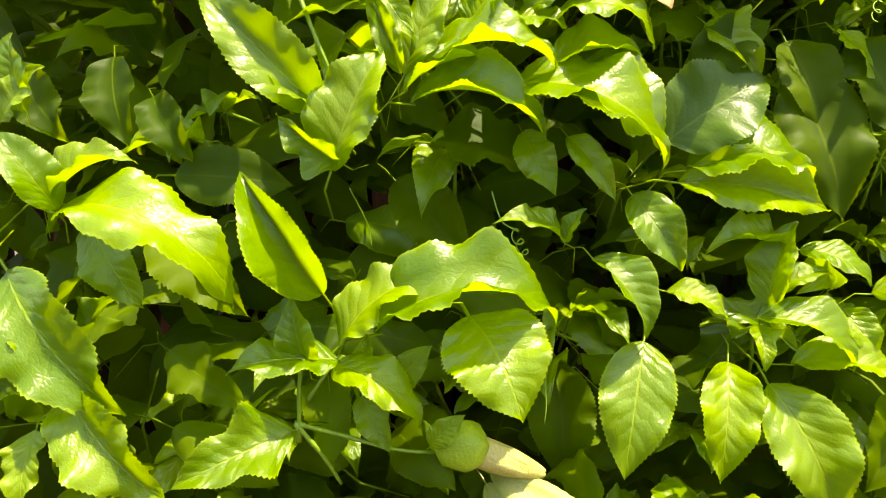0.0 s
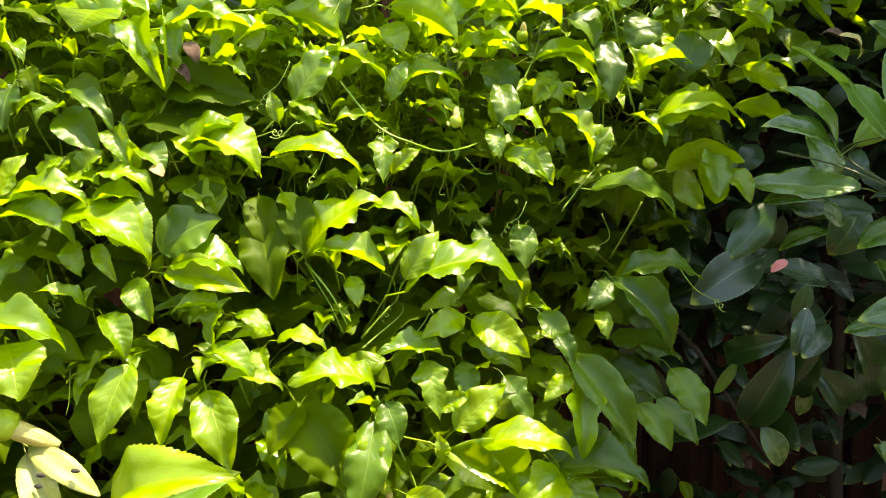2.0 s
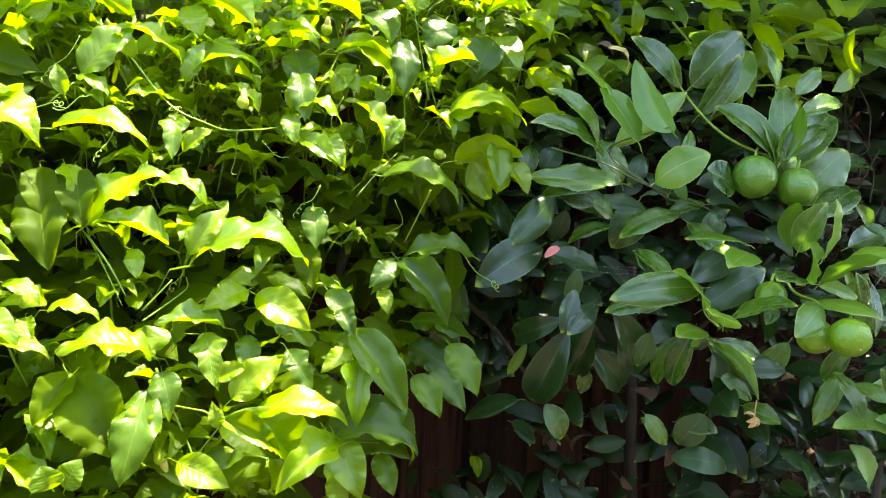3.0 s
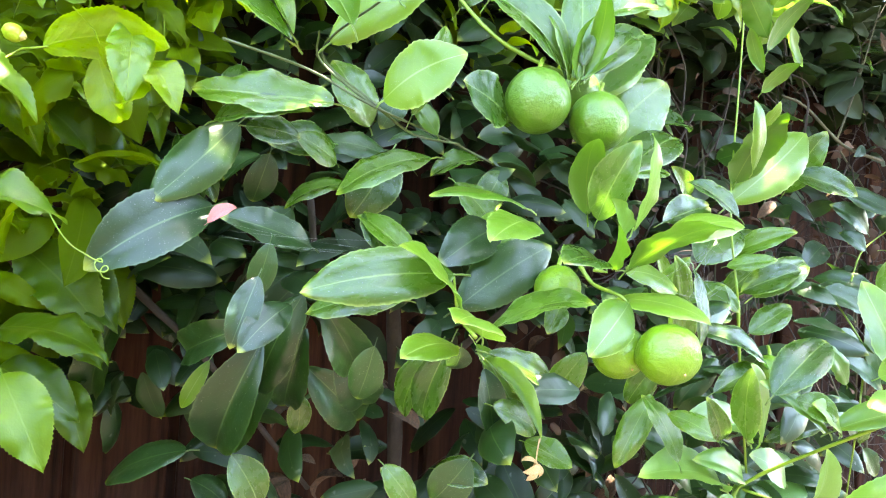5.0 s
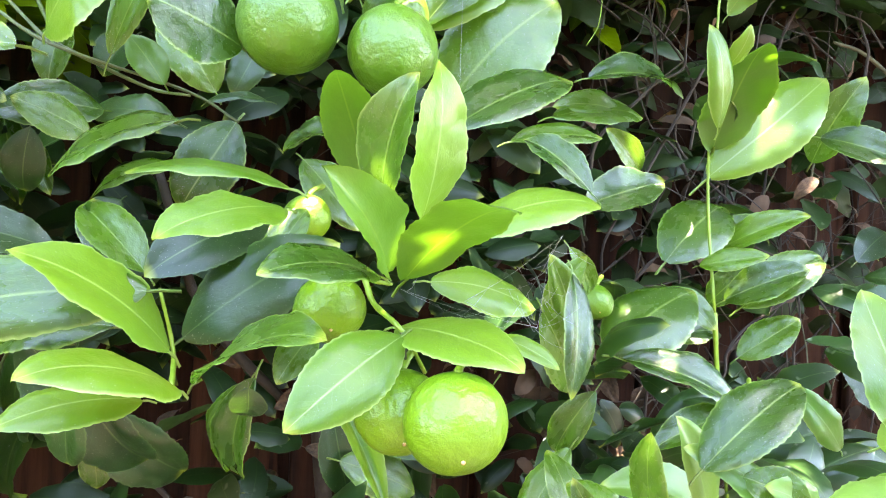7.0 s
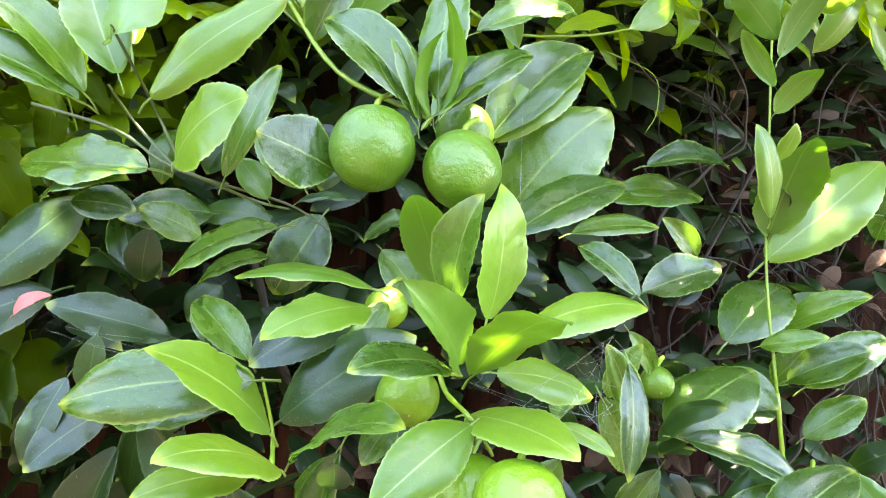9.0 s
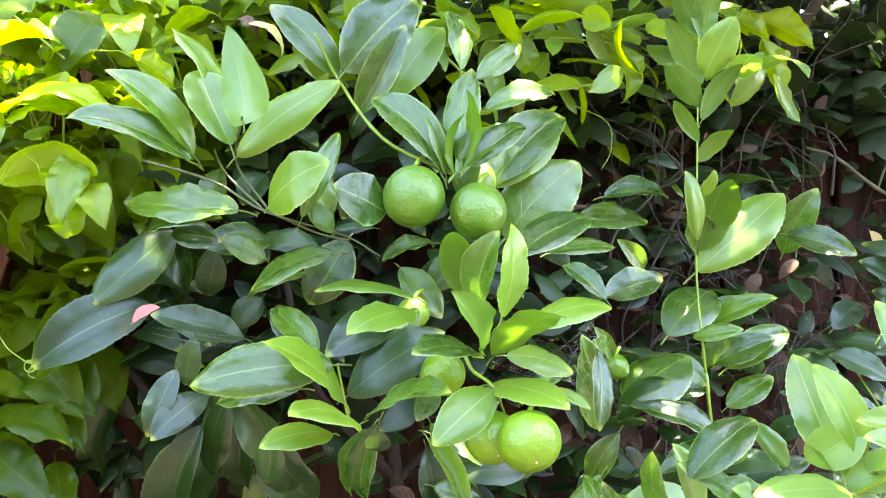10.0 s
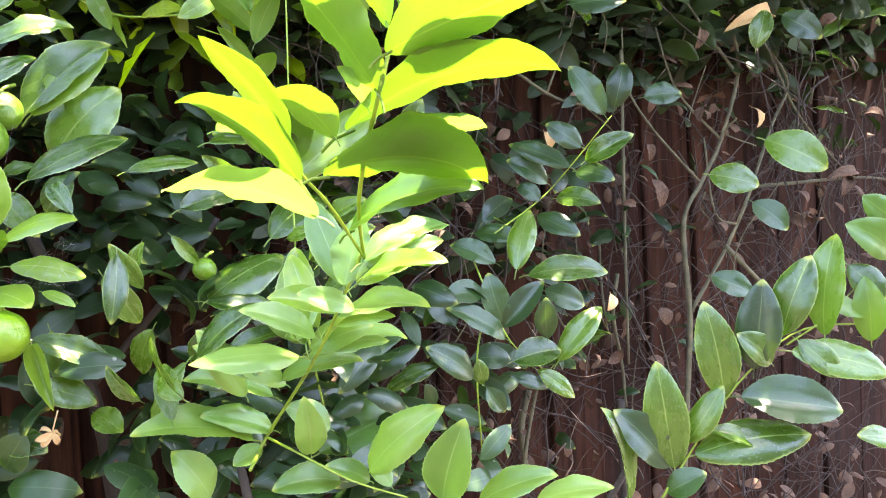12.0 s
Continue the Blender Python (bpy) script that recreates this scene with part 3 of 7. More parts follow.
vine_leaf((0.300, 0.597, 1.570), (0.356, 0.615, 1.639), (-0.09, -0.95, 0.31), 0.051, 0.3)
vine_leaf((0.285, 0.585, 1.542), (0.275, 0.581, 1.578), (0.17, -0.98, -0.07), 0.021, 0.3)
vine_leaf((0.295, 0.596, 1.569), (0.335, 0.586, 1.542), (0.33, -0.62, 0.71), 0.028, 0.4)
vine_leaf((0.412, 0.634, 1.600), (0.331, 0.608, 1.635), (0.47, -0.43, 0.78), 0.052, 0.5)
vine_leaf((0.416, 0.628, 1.578), (0.436, 0.633, 1.635), (-0.11, -0.99, 0.13), 0.028, 0.3)
vine_leaf((0.421, 0.633, 1.591), (0.511, 0.643, 1.603), (-0.06, -0.51, 0.86), 0.051, 0.8)
vine_leaf((0.404, 0.618, 1.553), (0.350, 0.590, 1.543), (0.08, -0.47, 0.88), 0.035, 0.4)
vine_leaf((0.410, 0.613, 1.532), (0.414, 0.583, 1.469), (-0.00, -0.90, 0.43), 0.034, 0.4)
vine_leaf((0.422, 0.602, 1.484), (0.456, 0.606, 1.515), (-0.15, -0.94, 0.29), 0.025, 0.3)
vine_leaf((0.509, 0.638, 1.547), (0.469, 0.628, 1.581), (0.62, -0.51, 0.59), 0.030, 0.5)
vine_leaf((0.552, 0.648, 1.557), (0.554, 0.649, 1.596), (-0.03, -1.00, 0.01), 0.022, 0.3)
vine_leaf((0.552, 0.648, 1.557), (0.619, 0.640, 1.537), (0.18, -0.54, 0.82), 0.039, 0.9)
vine_leaf((0.548, 0.645, 1.548), (0.557, 0.622, 1.506), (-0.01, -0.87, 0.49), 0.027, 0.4)
vine_leaf((0.565, 0.638, 1.517), (0.616, 0.622, 1.479), (0.02, -0.91, 0.41), 0.032, 0.5)
vine_leaf((0.605, 0.665, 1.586), (0.640, 0.669, 1.621), (-0.17, -0.95, 0.26), 0.028, 0.3)
vine_leaf((0.613, 0.677, 1.648), (0.689, 0.666, 1.592), (0.40, -0.63, 0.67), 0.053, 0.9)
vine_leaf((0.681, 0.651, 1.510), (0.623, 0.653, 1.576), (0.55, -0.68, 0.49), 0.049, 0.6)
vine_leaf((0.681, 0.651, 1.510), (0.706, 0.657, 1.558), (-0.13, -0.97, 0.19), 0.030, 0.3)
vine_leaf((0.736, 0.678, 1.577), (0.779, 0.655, 1.533), (0.47, -0.51, 0.72), 0.037, 0.5)
vine_leaf((0.743, 0.692, 1.629), (0.821, 0.686, 1.651), (-0.27, -0.50, 0.82), 0.046, 0.5)
vine_leaf((0.775, 0.677, 1.564), (0.857, 0.673, 1.575), (-0.14, -0.50, 0.85), 0.046, 0.4)
vine_leaf((0.678, 0.640, 1.473), (0.784, 0.626, 1.438), (0.20, -0.54, 0.82), 0.063, 0.7, "in_shade")
vine_leaf((0.304, 0.578, 1.451), (0.326, 0.551, 1.379), (0.02, -0.93, 0.36), 0.045, 0.4, "back")
vine_leaf((0.263, 0.582, 1.451), (0.282, 0.556, 1.384), (0.02, -0.93, 0.37), 0.042, 0.4, "back")
vine_leaf((0.330, 0.551, 1.387), (0.417, 0.578, 1.449), (-0.31, -0.64, 0.71), 0.062, 0.4)
vine_leaf((0.395, 0.581, 1.437), (0.459, 0.575, 1.410), (0.28, -0.56, 0.78), 0.039, 0.8)
vine_leaf((0.418, 0.564, 1.363), (0.338, 0.541, 1.385), (0.36, -0.44, 0.82), 0.048, 0.4)
vine_leaf((0.443, 0.567, 1.354), (0.483, 0.580, 1.413), (-0.10, -0.95, 0.29), 0.036, 0.3)
vine_leaf((0.443, 0.563, 1.341), (0.585, 0.577, 1.348), (0.01, -0.51, 0.86), 0.070, 0.8)
vine_leaf((0.380, 0.554, 1.357), (0.392, 0.534, 1.322), (-0.02, -0.87, 0.48), 0.024, 0.4)
vine_leaf((0.304, 0.515, 1.286), (0.360, 0.513, 1.276), (0.14, -0.52, 0.85), 0.028, 0.8)
vine_leaf((0.414, 0.525, 1.236), (0.321, 0.493, 1.240), (0.19, -0.45, 0.87), 0.055, 0.6)
vine_leaf((0.490, 0.550, 1.269), (0.415, 0.524, 1.271), (0.18, -0.45, 0.87), 0.041, 0.3)
vine_leaf((0.513, 0.567, 1.314), (0.464, 0.539, 1.288), (0.19, -0.82, 0.54), 0.035, 0.4)
vine_leaf((0.470, 0.544, 1.262), (0.488, 0.516, 1.201), (0.00, -0.91, 0.41), 0.039, 0.4)
vine_leaf((0.483, 0.530, 1.209), (0.524, 0.530, 1.227), (-0.15, -0.92, 0.36), 0.024, 0.3)
vine_leaf((0.524, 0.567, 1.308), (0.593, 0.553, 1.267), (0.05, -0.92, 0.40), 0.046, 0.5)
vine_leaf((0.505, 0.527, 1.187), (0.563, 0.540, 1.237), (-0.10, -0.93, 0.34), 0.043, 0.2)
vine_leaf((0.493, 0.516, 1.156), (0.485, 0.512, 1.187), (0.16, -0.98, -0.08), 0.018, 0.3)
vine_leaf((0.531, 0.525, 1.167), (0.642, 0.525, 1.158), (0.07, -0.51, 0.86), 0.048, 0.7)
vine_leaf((0.641, 0.564, 1.245), (0.606, 0.539, 1.217), (0.15, -0.82, 0.55), 0.025, 0.4)
vine_leaf((0.627, 0.577, 1.292), (0.646, 0.556, 1.257), (-0.04, -0.87, 0.49), 0.025, 0.5, "in_shade")
vine_leaf((0.642, 0.572, 1.268), (0.714, 0.535, 1.167), (0.04, -0.93, 0.37), 0.049, 0.5, "in_shade")
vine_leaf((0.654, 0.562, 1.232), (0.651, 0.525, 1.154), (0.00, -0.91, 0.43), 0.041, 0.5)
vine_leaf((0.723, 0.562, 1.212), (0.755, 0.537, 1.164), (-0.02, -0.89, 0.45), 0.035, 0.5, "in_shade")
vine_leaf((0.695, 0.555, 1.199), (0.706, 0.530, 1.154), (-0.02, -0.87, 0.48), 0.029, 0.5, "in_shade")
vine_leaf((0.703, 0.606, 1.357), (0.766, 0.573, 1.275), (0.03, -0.92, 0.39), 0.046, 0.5, "in_shade")
vine_leaf((0.699, 0.605, 1.357), (0.662, 0.578, 1.320), (0.10, -0.84, 0.53), 0.033, 0.4, "in_shade")
vine_leaf((0.710, 0.608, 1.363), (0.811, 0.602, 1.359), (0.00, -0.51, 0.86), 0.053, 0.5, "in_shade")
vine_leaf((0.680, 0.591, 1.319), (0.687, 0.570, 1.287), (-0.03, -0.83, 0.55), 0.022, 0.4)
vine_leaf((0.436, 0.542, 1.245), (0.468, 0.546, 1.278), (-0.48, -0.68, 0.56), 0.026, 0.5, "back")
vine_leaf((0.514, 0.570, 1.257), (0.522, 0.545, 1.209), (-0.01, -0.89, 0.46), 0.031, 0.4, "in_shade")
vine_leaf((0.564, 0.573, 1.240), (0.598, 0.551, 1.192), (0.00, -0.91, 0.42), 0.035, 0.4, "in_shade")
vine_leaf((0.329, 0.529, 1.213), (0.302, 0.495, 1.160), (0.05, -0.85, 0.52), 0.038, 0.4, "back")
vine_leaf((0.362, 0.517, 1.180), (0.385, 0.497, 1.136), (0.00, -0.91, 0.42), 0.030, 0.4, "back")
vine_leaf((0.415, 0.511, 1.190), (0.411, 0.484, 1.143), (0.01, -0.87, 0.50), 0.030, 0.4)
vine_leaf((0.531, 0.632, 1.418), (0.540, 0.609, 1.378), (-0.01, -0.87, 0.49), 0.026, 0.4, "in_shade")
vine_leaf((0.586, 0.643, 1.425), (0.593, 0.614, 1.366), (-0.00, -0.89, 0.45), 0.037, 0.4, "in_shade")
vine_leaf((0.572, 0.656, 1.375), (0.591, 0.627, 1.312), (0.00, -0.91, 0.41), 0.040, 0.4, "back")
vine_leaf((0.611, 0.612, 1.314), (0.646, 0.591, 1.272), (-0.01, -0.90, 0.44), 0.033, 0.4, "in_shade")
vine_leaf((0.190, 0.522, 1.422), (0.240, 0.536, 1.460), (-0.04, -0.92, 0.39), 0.036, 0.3, "back")
vine_leaf((0.201, 0.537, 1.460), (0.233, 0.523, 1.422), (0.04, -0.93, 0.37), 0.029, 0.5)
vine_leaf((0.184, 0.539, 1.487), (0.265, 0.548, 1.477), (0.16, -0.50, 0.85), 0.046, 0.8)
vine_leaf((0.202, 0.553, 1.515), (0.246, 0.557, 1.524), (-0.12, -0.52, 0.84), 0.025, 0.6)
vine_leaf((0.626, 0.512, 1.133), (0.558, 0.552, 1.067), (-0.76, -0.53, 0.38), 0.054, 0.8)
vine_leaf((0.626, 0.512, 1.133), (0.637, 0.516, 1.059), (0.46, -0.86, -0.20), 0.042, 0.3)
vine_leaf((0.600, 0.569, 1.131), (0.569, 0.587, 1.078), (-0.65, -0.75, 0.11), 0.036, 0.8)
vine_leaf((0.876, 0.680, 1.590), (0.943, 0.648, 1.554), (0.55, 0.42, 0.72), 0.039, 0.7)
vine_leaf((0.875, 0.686, 1.729), (0.915, 0.666, 1.686), (0.68, 0.55, 0.49), 0.035, 0.7)
vine_leaf((0.416, 0.609, 1.690), (0.502, 0.611, 1.648), (0.26, 0.69, 0.67), 0.048, 0.6)
vine_leaf((0.272, 0.616, 1.683), (0.359, 0.583, 1.635), (0.52, 0.70, 0.49), 0.053, 0.6)
vine_leaf((0.777, 0.691, 1.587), (0.866, 0.658, 1.561), (0.35, 0.59, 0.73), 0.047, 0.6)
vine_leaf((0.780, 0.660, 1.503), (0.874, 0.634, 1.511), (0.07, 0.72, 0.69), 0.050, 0.8)
vine_leaf((0.821, 0.644, 1.510), (0.836, 0.623, 1.458), (0.59, 0.80, -0.10), 0.033, 0.9)
vine_leaf((0.606, 0.549, 1.131), (0.657, 0.547, 1.078), (0.54, -0.83, 0.16), 0.041, 0.8)
vine_leaf((0.493, 0.515, 1.166), (0.564, 0.589, 1.087), (0.83, -0.54, 0.15), 0.059, 0.9)
vine_leaf((0.406, 0.535, 1.183), (0.394, 0.495, 1.099), (0.03, -0.95, 0.31), 0.048, 0.4)
vine_leaf((0.164, 0.431, 1.121), (0.300, 0.385, 1.174), (-0.48, -0.66, 0.58), 0.071, 0.8)
vine_leaf((0.310, 0.480, 1.095), (0.324, 0.486, 1.116), (-0.34, -0.94, 0.11), 0.015, 0.3)
vine_leaf((0.177, 0.596, 1.655), (0.246, 0.611, 1.657), (-0.21, 0.58, 0.79), 0.040, 0.2)
vine_leaf((0.056, 0.557, 1.650), (0.120, 0.558, 1.673), (-0.26, 0.54, 0.80), 0.038, 0.7)
vine_leaf((0.502, 0.693, 1.740), (0.581, 0.707, 1.711), (0.10, 0.61, 0.78), 0.048, 0.9)
vine_leaf((0.791, 0.702, 1.756), (0.880, 0.667, 1.726), (0.35, 0.44, 0.83), 0.047, 0.7)
vine_leaf((0.886, 0.680, 1.645), (0.936, 0.649, 1.603), (0.67, 0.54, 0.50), 0.035, 0.2)
vine_leaf((0.440, 0.620, 1.703), (0.418, 0.608, 1.744), (0.18, 0.88, 0.43), 0.027, 0.9)
vine_leaf((0.361, 0.604, 1.700), (0.413, 0.601, 1.717), (-0.34, 0.58, 0.74), 0.031, 0.9)
vine_leaf((0.688, 0.720, 1.769), (0.741, 0.694, 1.780), (0.03, 0.58, 0.82), 0.034, 0.4)
vine_leaf((0.935, 0.751, 1.739), (0.945, 0.733, 1.798), (0.16, 0.94, 0.31), 0.035, 0.6)
vine_leaf((0.580, 0.719, 1.711), (0.547, 0.714, 1.665), (-0.54, 0.83, 0.14), 0.032, 0.6)
vine_leaf((0.249, 0.619, 1.693), (0.341, 0.591, 1.719), (-0.09, 0.54, 0.84), 0.056, 0.9)
vine_leaf((0.459, 0.611, 1.101), (0.520, 0.625, 1.039), (0.62, -0.72, 0.32), 0.049, 0.7)
vine_leaf((0.569, 0.597, 1.101), (0.476, 0.590, 1.058), (-0.19, -0.71, 0.68), 0.058, 0.3)
vine_leaf((0.816, 0.704, 1.514), (0.841, 0.679, 1.453), (0.09, 0.96, -0.27), 0.039, 0.5)
vine_leaf((0.849, 0.812, 1.746), (0.896, 0.784, 1.658), (0.35, 0.94, -0.02), 0.051, 0.8)
vine_leaf((0.801, 0.816, 1.750), (0.860, 0.789, 1.693), (0.52, 0.80, 0.30), 0.048, 0.8)
vine_leaf((1.365, 0.822, 1.825), (1.489, 0.800, 1.784), (0.34, 0.49, 0.81), 0.058, 0.5)
vine_leaf((1.488, 0.820, 1.775), (1.503, 0.802, 1.684), (0.96, 0.26, 0.09), 0.043, 0.6)
vine_leaf((1.775, 0.863, 1.830), (1.797, 0.845, 1.734), (0.77, 0.64, 0.03), 0.046, 0.3)
vine_leaf((1.714, 0.866, 1.859), (1.772, 0.842, 1.821), (0.58, 0.41, 0.70), 0.041, 0.3)
vine_leaf((1.772, 0.874, 1.868), (1.863, 0.854, 1.818), (0.50, 0.43, 0.75), 0.056, 0.4)
vine_leaf((1.348, 0.824, 1.781), (1.368, 0.804, 1.717), (0.64, 0.77, -0.04), 0.039, 0.8)
vine_leaf((1.247, 0.830, 1.800), (1.293, 0.803, 1.753), (0.69, 0.58, 0.44), 0.039, 0.7)

vine_leaf((0.354, 0.622, 1.604), (0.317, 0.605, 1.632), (0.49, -0.86, 0.14), 0.028, 0.3)
vine_leaf((0.357, 0.624, 1.609), (0.388, 0.623, 1.642), (-0.24, -0.95, 0.19), 0.025, 0.3)
vine_leaf((0.527, 0.664, 1.706), (0.583, 0.661, 1.699), (0.09, -0.51, 0.85), 0.032, 0.5)
vine_leaf((0.604, 0.676, 1.645), (0.694, 0.676, 1.624), (0.19, -0.52, 0.83), 0.052, 0.8)
vine_leaf((0.612, 0.677, 1.630), (0.642, 0.658, 1.584), (0.02, -0.92, 0.39), 0.033, 0.4)
vine_leaf((0.756, 0.693, 1.630), (0.732, 0.679, 1.670), (0.39, -0.92, -0.09), 0.027, 0.3)
vine_leaf((0.769, 0.679, 1.570), (0.887, 0.668, 1.560), (0.03, -0.51, 0.86), 0.067, 0.8)
vine_leaf((0.826, 0.698, 1.727), (0.896, 0.687, 1.738), (-0.21, -0.49, 0.85), 0.040, 0.5)
vine_leaf((0.700, 0.688, 1.678), (0.706, 0.666, 1.587), (0.01, -0.97, 0.23), 0.043, 0.4, "in_shade")
vine_leaf((0.878, 0.699, 1.728), (0.931, 0.687, 1.693), (0.33, -0.62, 0.71), 0.036, 0.5)
vine_leaf((0.845, 0.673, 1.537), (0.844, 0.636, 1.460), (0.00, -0.90, 0.43), 0.039, 0.3)
vine_leaf((0.860, 0.662, 1.504), (0.884, 0.635, 1.457), (-0.03, -0.87, 0.49), 0.033, 0.4)
vine_leaf((0.586, 0.643, 1.522), (0.626, 0.622, 1.476), (0.01, -0.91, 0.41), 0.036, 0.4)
vine_leaf((0.220, 0.557, 1.509), (0.274, 0.549, 1.470), (0.39, -0.62, 0.68), 0.038, 0.6)
vine_leaf((0.276, 0.606, 1.657), (0.230, 0.580, 1.626), (-0.17, -0.61, 0.77), 0.034, 0.6)
vine_leaf((0.480, 0.655, 1.686), (0.531, 0.652, 1.722), (-0.24, -0.93, 0.28), 0.035, 0.3)
vine_leaf((0.641, 0.681, 1.695), (0.578, 0.660, 1.706), (0.29, -0.43, 0.85), 0.038, 0.5)
vine_leaf((0.723, 0.690, 1.722), (0.679, 0.674, 1.745), (0.45, -0.86, 0.25), 0.029, 0.4)
vine_leaf((0.558, 0.666, 1.611), (0.571, 0.633, 1.535), (0.00, -0.92, 0.40), 0.039, 0.4, "in_shade")
vine_leaf((0.200, 0.579, 1.606), (0.251, 0.577, 1.590), (0.24, -0.53, 0.81), 0.030, 0.6)
vine_leaf((0.238, 0.612, 1.577), (0.289, 0.604, 1.541), (0.10, -0.93, 0.35), 0.035, 0.5, "back")
vine_leaf((0.916, 0.699, 1.658), (0.967, 0.687, 1.634), (0.24, -0.58, 0.78), 0.032, 0.5, "in_shade")
vine_leaf((0.627, 0.531, 1.143), (0.562, 0.493, 1.087), (0.08, -0.87, 0.49), 0.048, 0.5)
vine_leaf((0.627, 0.531, 1.143), (0.727, 0.522, 1.123), (0.13, -0.52, 0.84), 0.057, 0.6, "in_shade")
vine_leaf((0.627, 0.531, 1.143), (0.660, 0.501, 1.076), (0.01, -0.91, 0.41), 0.045, 0.5)
vine_leaf((0.496, 0.518, 1.162), (0.566, 0.505, 1.123), (0.05, -0.92, 0.40), 0.043, 0.5, "back")
vine_leaf((0.746, 0.565, 1.218), (0.787, 0.540, 1.170), (-0.02, -0.89, 0.45), 0.032, 0.4, "in_shade")
vine_leaf((0.775, 0.606, 1.248), (0.809, 0.575, 1.183), (-0.00, -0.90, 0.43), 0.044, 0.4, "in_shade")
vine_leaf((0.680, 0.557, 1.114), (0.701, 0.533, 1.069), (-0.02, -0.88, 0.47), 0.031, 0.4, "in_shade")
vine_leaf((0.453, 0.498, 1.122), (0.512, 0.488, 1.096), (0.03, -0.91, 0.41), 0.037, 0.4)

vine_leaf((0.090, 0.543, 1.611), (0.181, 0.558, 1.595), (0.22, -0.48, 0.85), 0.064, 0.4)
vine_leaf((0.115, 0.555, 1.654), (0.164, 0.543, 1.566), (0.13, -0.97, 0.20), 0.042, 0.5)
vine_leaf((0.150, 0.567, 1.659), (0.164, 0.543, 1.565), (0.62, -0.73, 0.27), 0.025, 0.3)
vine_leaf((0.150, 0.567, 1.649), (0.254, 0.587, 1.653), (0.07, -0.49, 0.87), 0.079, 0.4)
vine_leaf((0.224, 0.590, 1.653), (0.207, 0.571, 1.613), (0.00, -0.90, 0.43), 0.024, 0.3)
vine_leaf((0.237, 0.594, 1.662), (0.255, 0.588, 1.627), (0.11, -0.97, 0.23), 0.039, 0.4)
vine_leaf((0.127, 0.578, 1.584), (0.258, 0.603, 1.568), (0.22, -0.89, 0.41), 0.067, 0.3, "back")
vine_leaf((0.150, 0.564, 1.508), (0.253, 0.598, 1.554), (0.08, -0.88, 0.46), 0.072, 0.3, "back")
vine_leaf((0.141, 0.522, 1.474), (0.124, 0.515, 1.512), (0.25, -0.97, -0.06), 0.030, 0.3)
vine_leaf((0.140, 0.528, 1.497), (0.174, 0.519, 1.471), (0.36, -0.65, 0.67), 0.038, 0.6)
vine_leaf((0.196, 0.550, 1.511), (0.271, 0.549, 1.475), (0.36, -0.55, 0.75), 0.093, 0.7)
vine_leaf((0.102, 0.496, 1.433), (0.158, 0.504, 1.437), (0.01, -0.51, 0.86), 0.044, 0.4)
vine_leaf((0.100, 0.490, 1.415), (0.170, 0.491, 1.377), (0.40, -0.55, 0.73), 0.080, 0.6)
vine_leaf((0.174, 0.506, 1.384), (0.237, 0.524, 1.421), (0.01, -0.90, 0.43), 0.062, 0.3, "in_shade")
vine_leaf((0.394, 0.636, 1.706), (0.463, 0.639, 1.724), (-0.19, -0.53, 0.83), 0.086, 0.5)
vine_leaf((0.411, 0.640, 1.681), (0.431, 0.632, 1.640), (0.10, -0.97, 0.22), 0.039, 0.4)
vine_leaf((0.501, 0.669, 1.650), (0.598, 0.683, 1.661), (-0.07, -0.51, 0.86), 0.045, 0.6)
vine_leaf((0.499, 0.658, 1.719), (0.581, 0.660, 1.699), (0.22, -0.51, 0.83), 0.083, 0.8)
vine_leaf((0.712, 0.689, 1.724), (0.744, 0.680, 1.761), (-0.35, -0.93, 0.08), 0.045, 0.3)
vine_leaf((0.168, 0.428, 1.119), (0.281, 0.458, 1.156), (0.09, -0.89, 0.45), 0.062, 0.2, "fresh")
vine_leaf((0.334, 0.468, 1.103), (0.324, 0.461, 1.129), (0.27, -0.95, -0.14), 0.035, 0.3)
vine_leaf((0.346, 0.470, 1.102), (0.362, 0.471, 1.133), (-0.17, -0.98, 0.13), 0.032, 0.3)
vine_leaf((0.327, 0.527, 1.209), (0.394, 0.504, 1.121), (0.09, -0.95, 0.31), 0.072, 0.4, "back")
vine_leaf((0.415, 0.514, 1.198), (0.401, 0.470, 1.103), (-0.00, -0.91, 0.42), 0.051, 0.4, "in_shade")
vine_leaf((0.427, 0.522, 1.218), (0.444, 0.501, 1.176), (-0.01, -0.89, 0.45), 0.036, 0.4, "in_shade")
vine_leaf((0.296, 0.611, 1.667), (0.266, 0.591, 1.673), (0.39, -0.30, 0.87), 0.079, 0.5, "in_shade")
vine_leaf((0.325, 0.639, 1.723), (0.357, 0.635, 1.677), (0.17, -0.96, 0.20), 0.051, 0.4, "in_shade")
vine_leaf((0.087, 0.545, 1.663), (0.067, 0.525, 1.628), (-0.23, -0.78, 0.58), 0.109, 0.5)
vine_leaf((0.077, 0.541, 1.634), (0.114, 0.542, 1.670), (-0.20, -0.95, 0.24), 0.066, 0.3)
vine_leaf((0.204, 0.584, 1.697), (0.178, 0.564, 1.660), (-0.25, -0.77, 0.59), 0.077, 0.5, "in_shade")
vine_leaf((0.438, 0.666, 1.643), (0.472, 0.653, 1.594), (0.08, -0.95, 0.31), 0.053, 0.4, "in_shade")
vine_leaf((0.549, 0.697, 1.648), (0.567, 0.675, 1.578), (0.03, -0.95, 0.31), 0.053, 0.4, "in_shade")
vine_leaf((0.645, 0.682, 1.706), (0.686, 0.675, 1.665), (0.46, -0.68, 0.57), 0.088, 0.6, "in_shade")
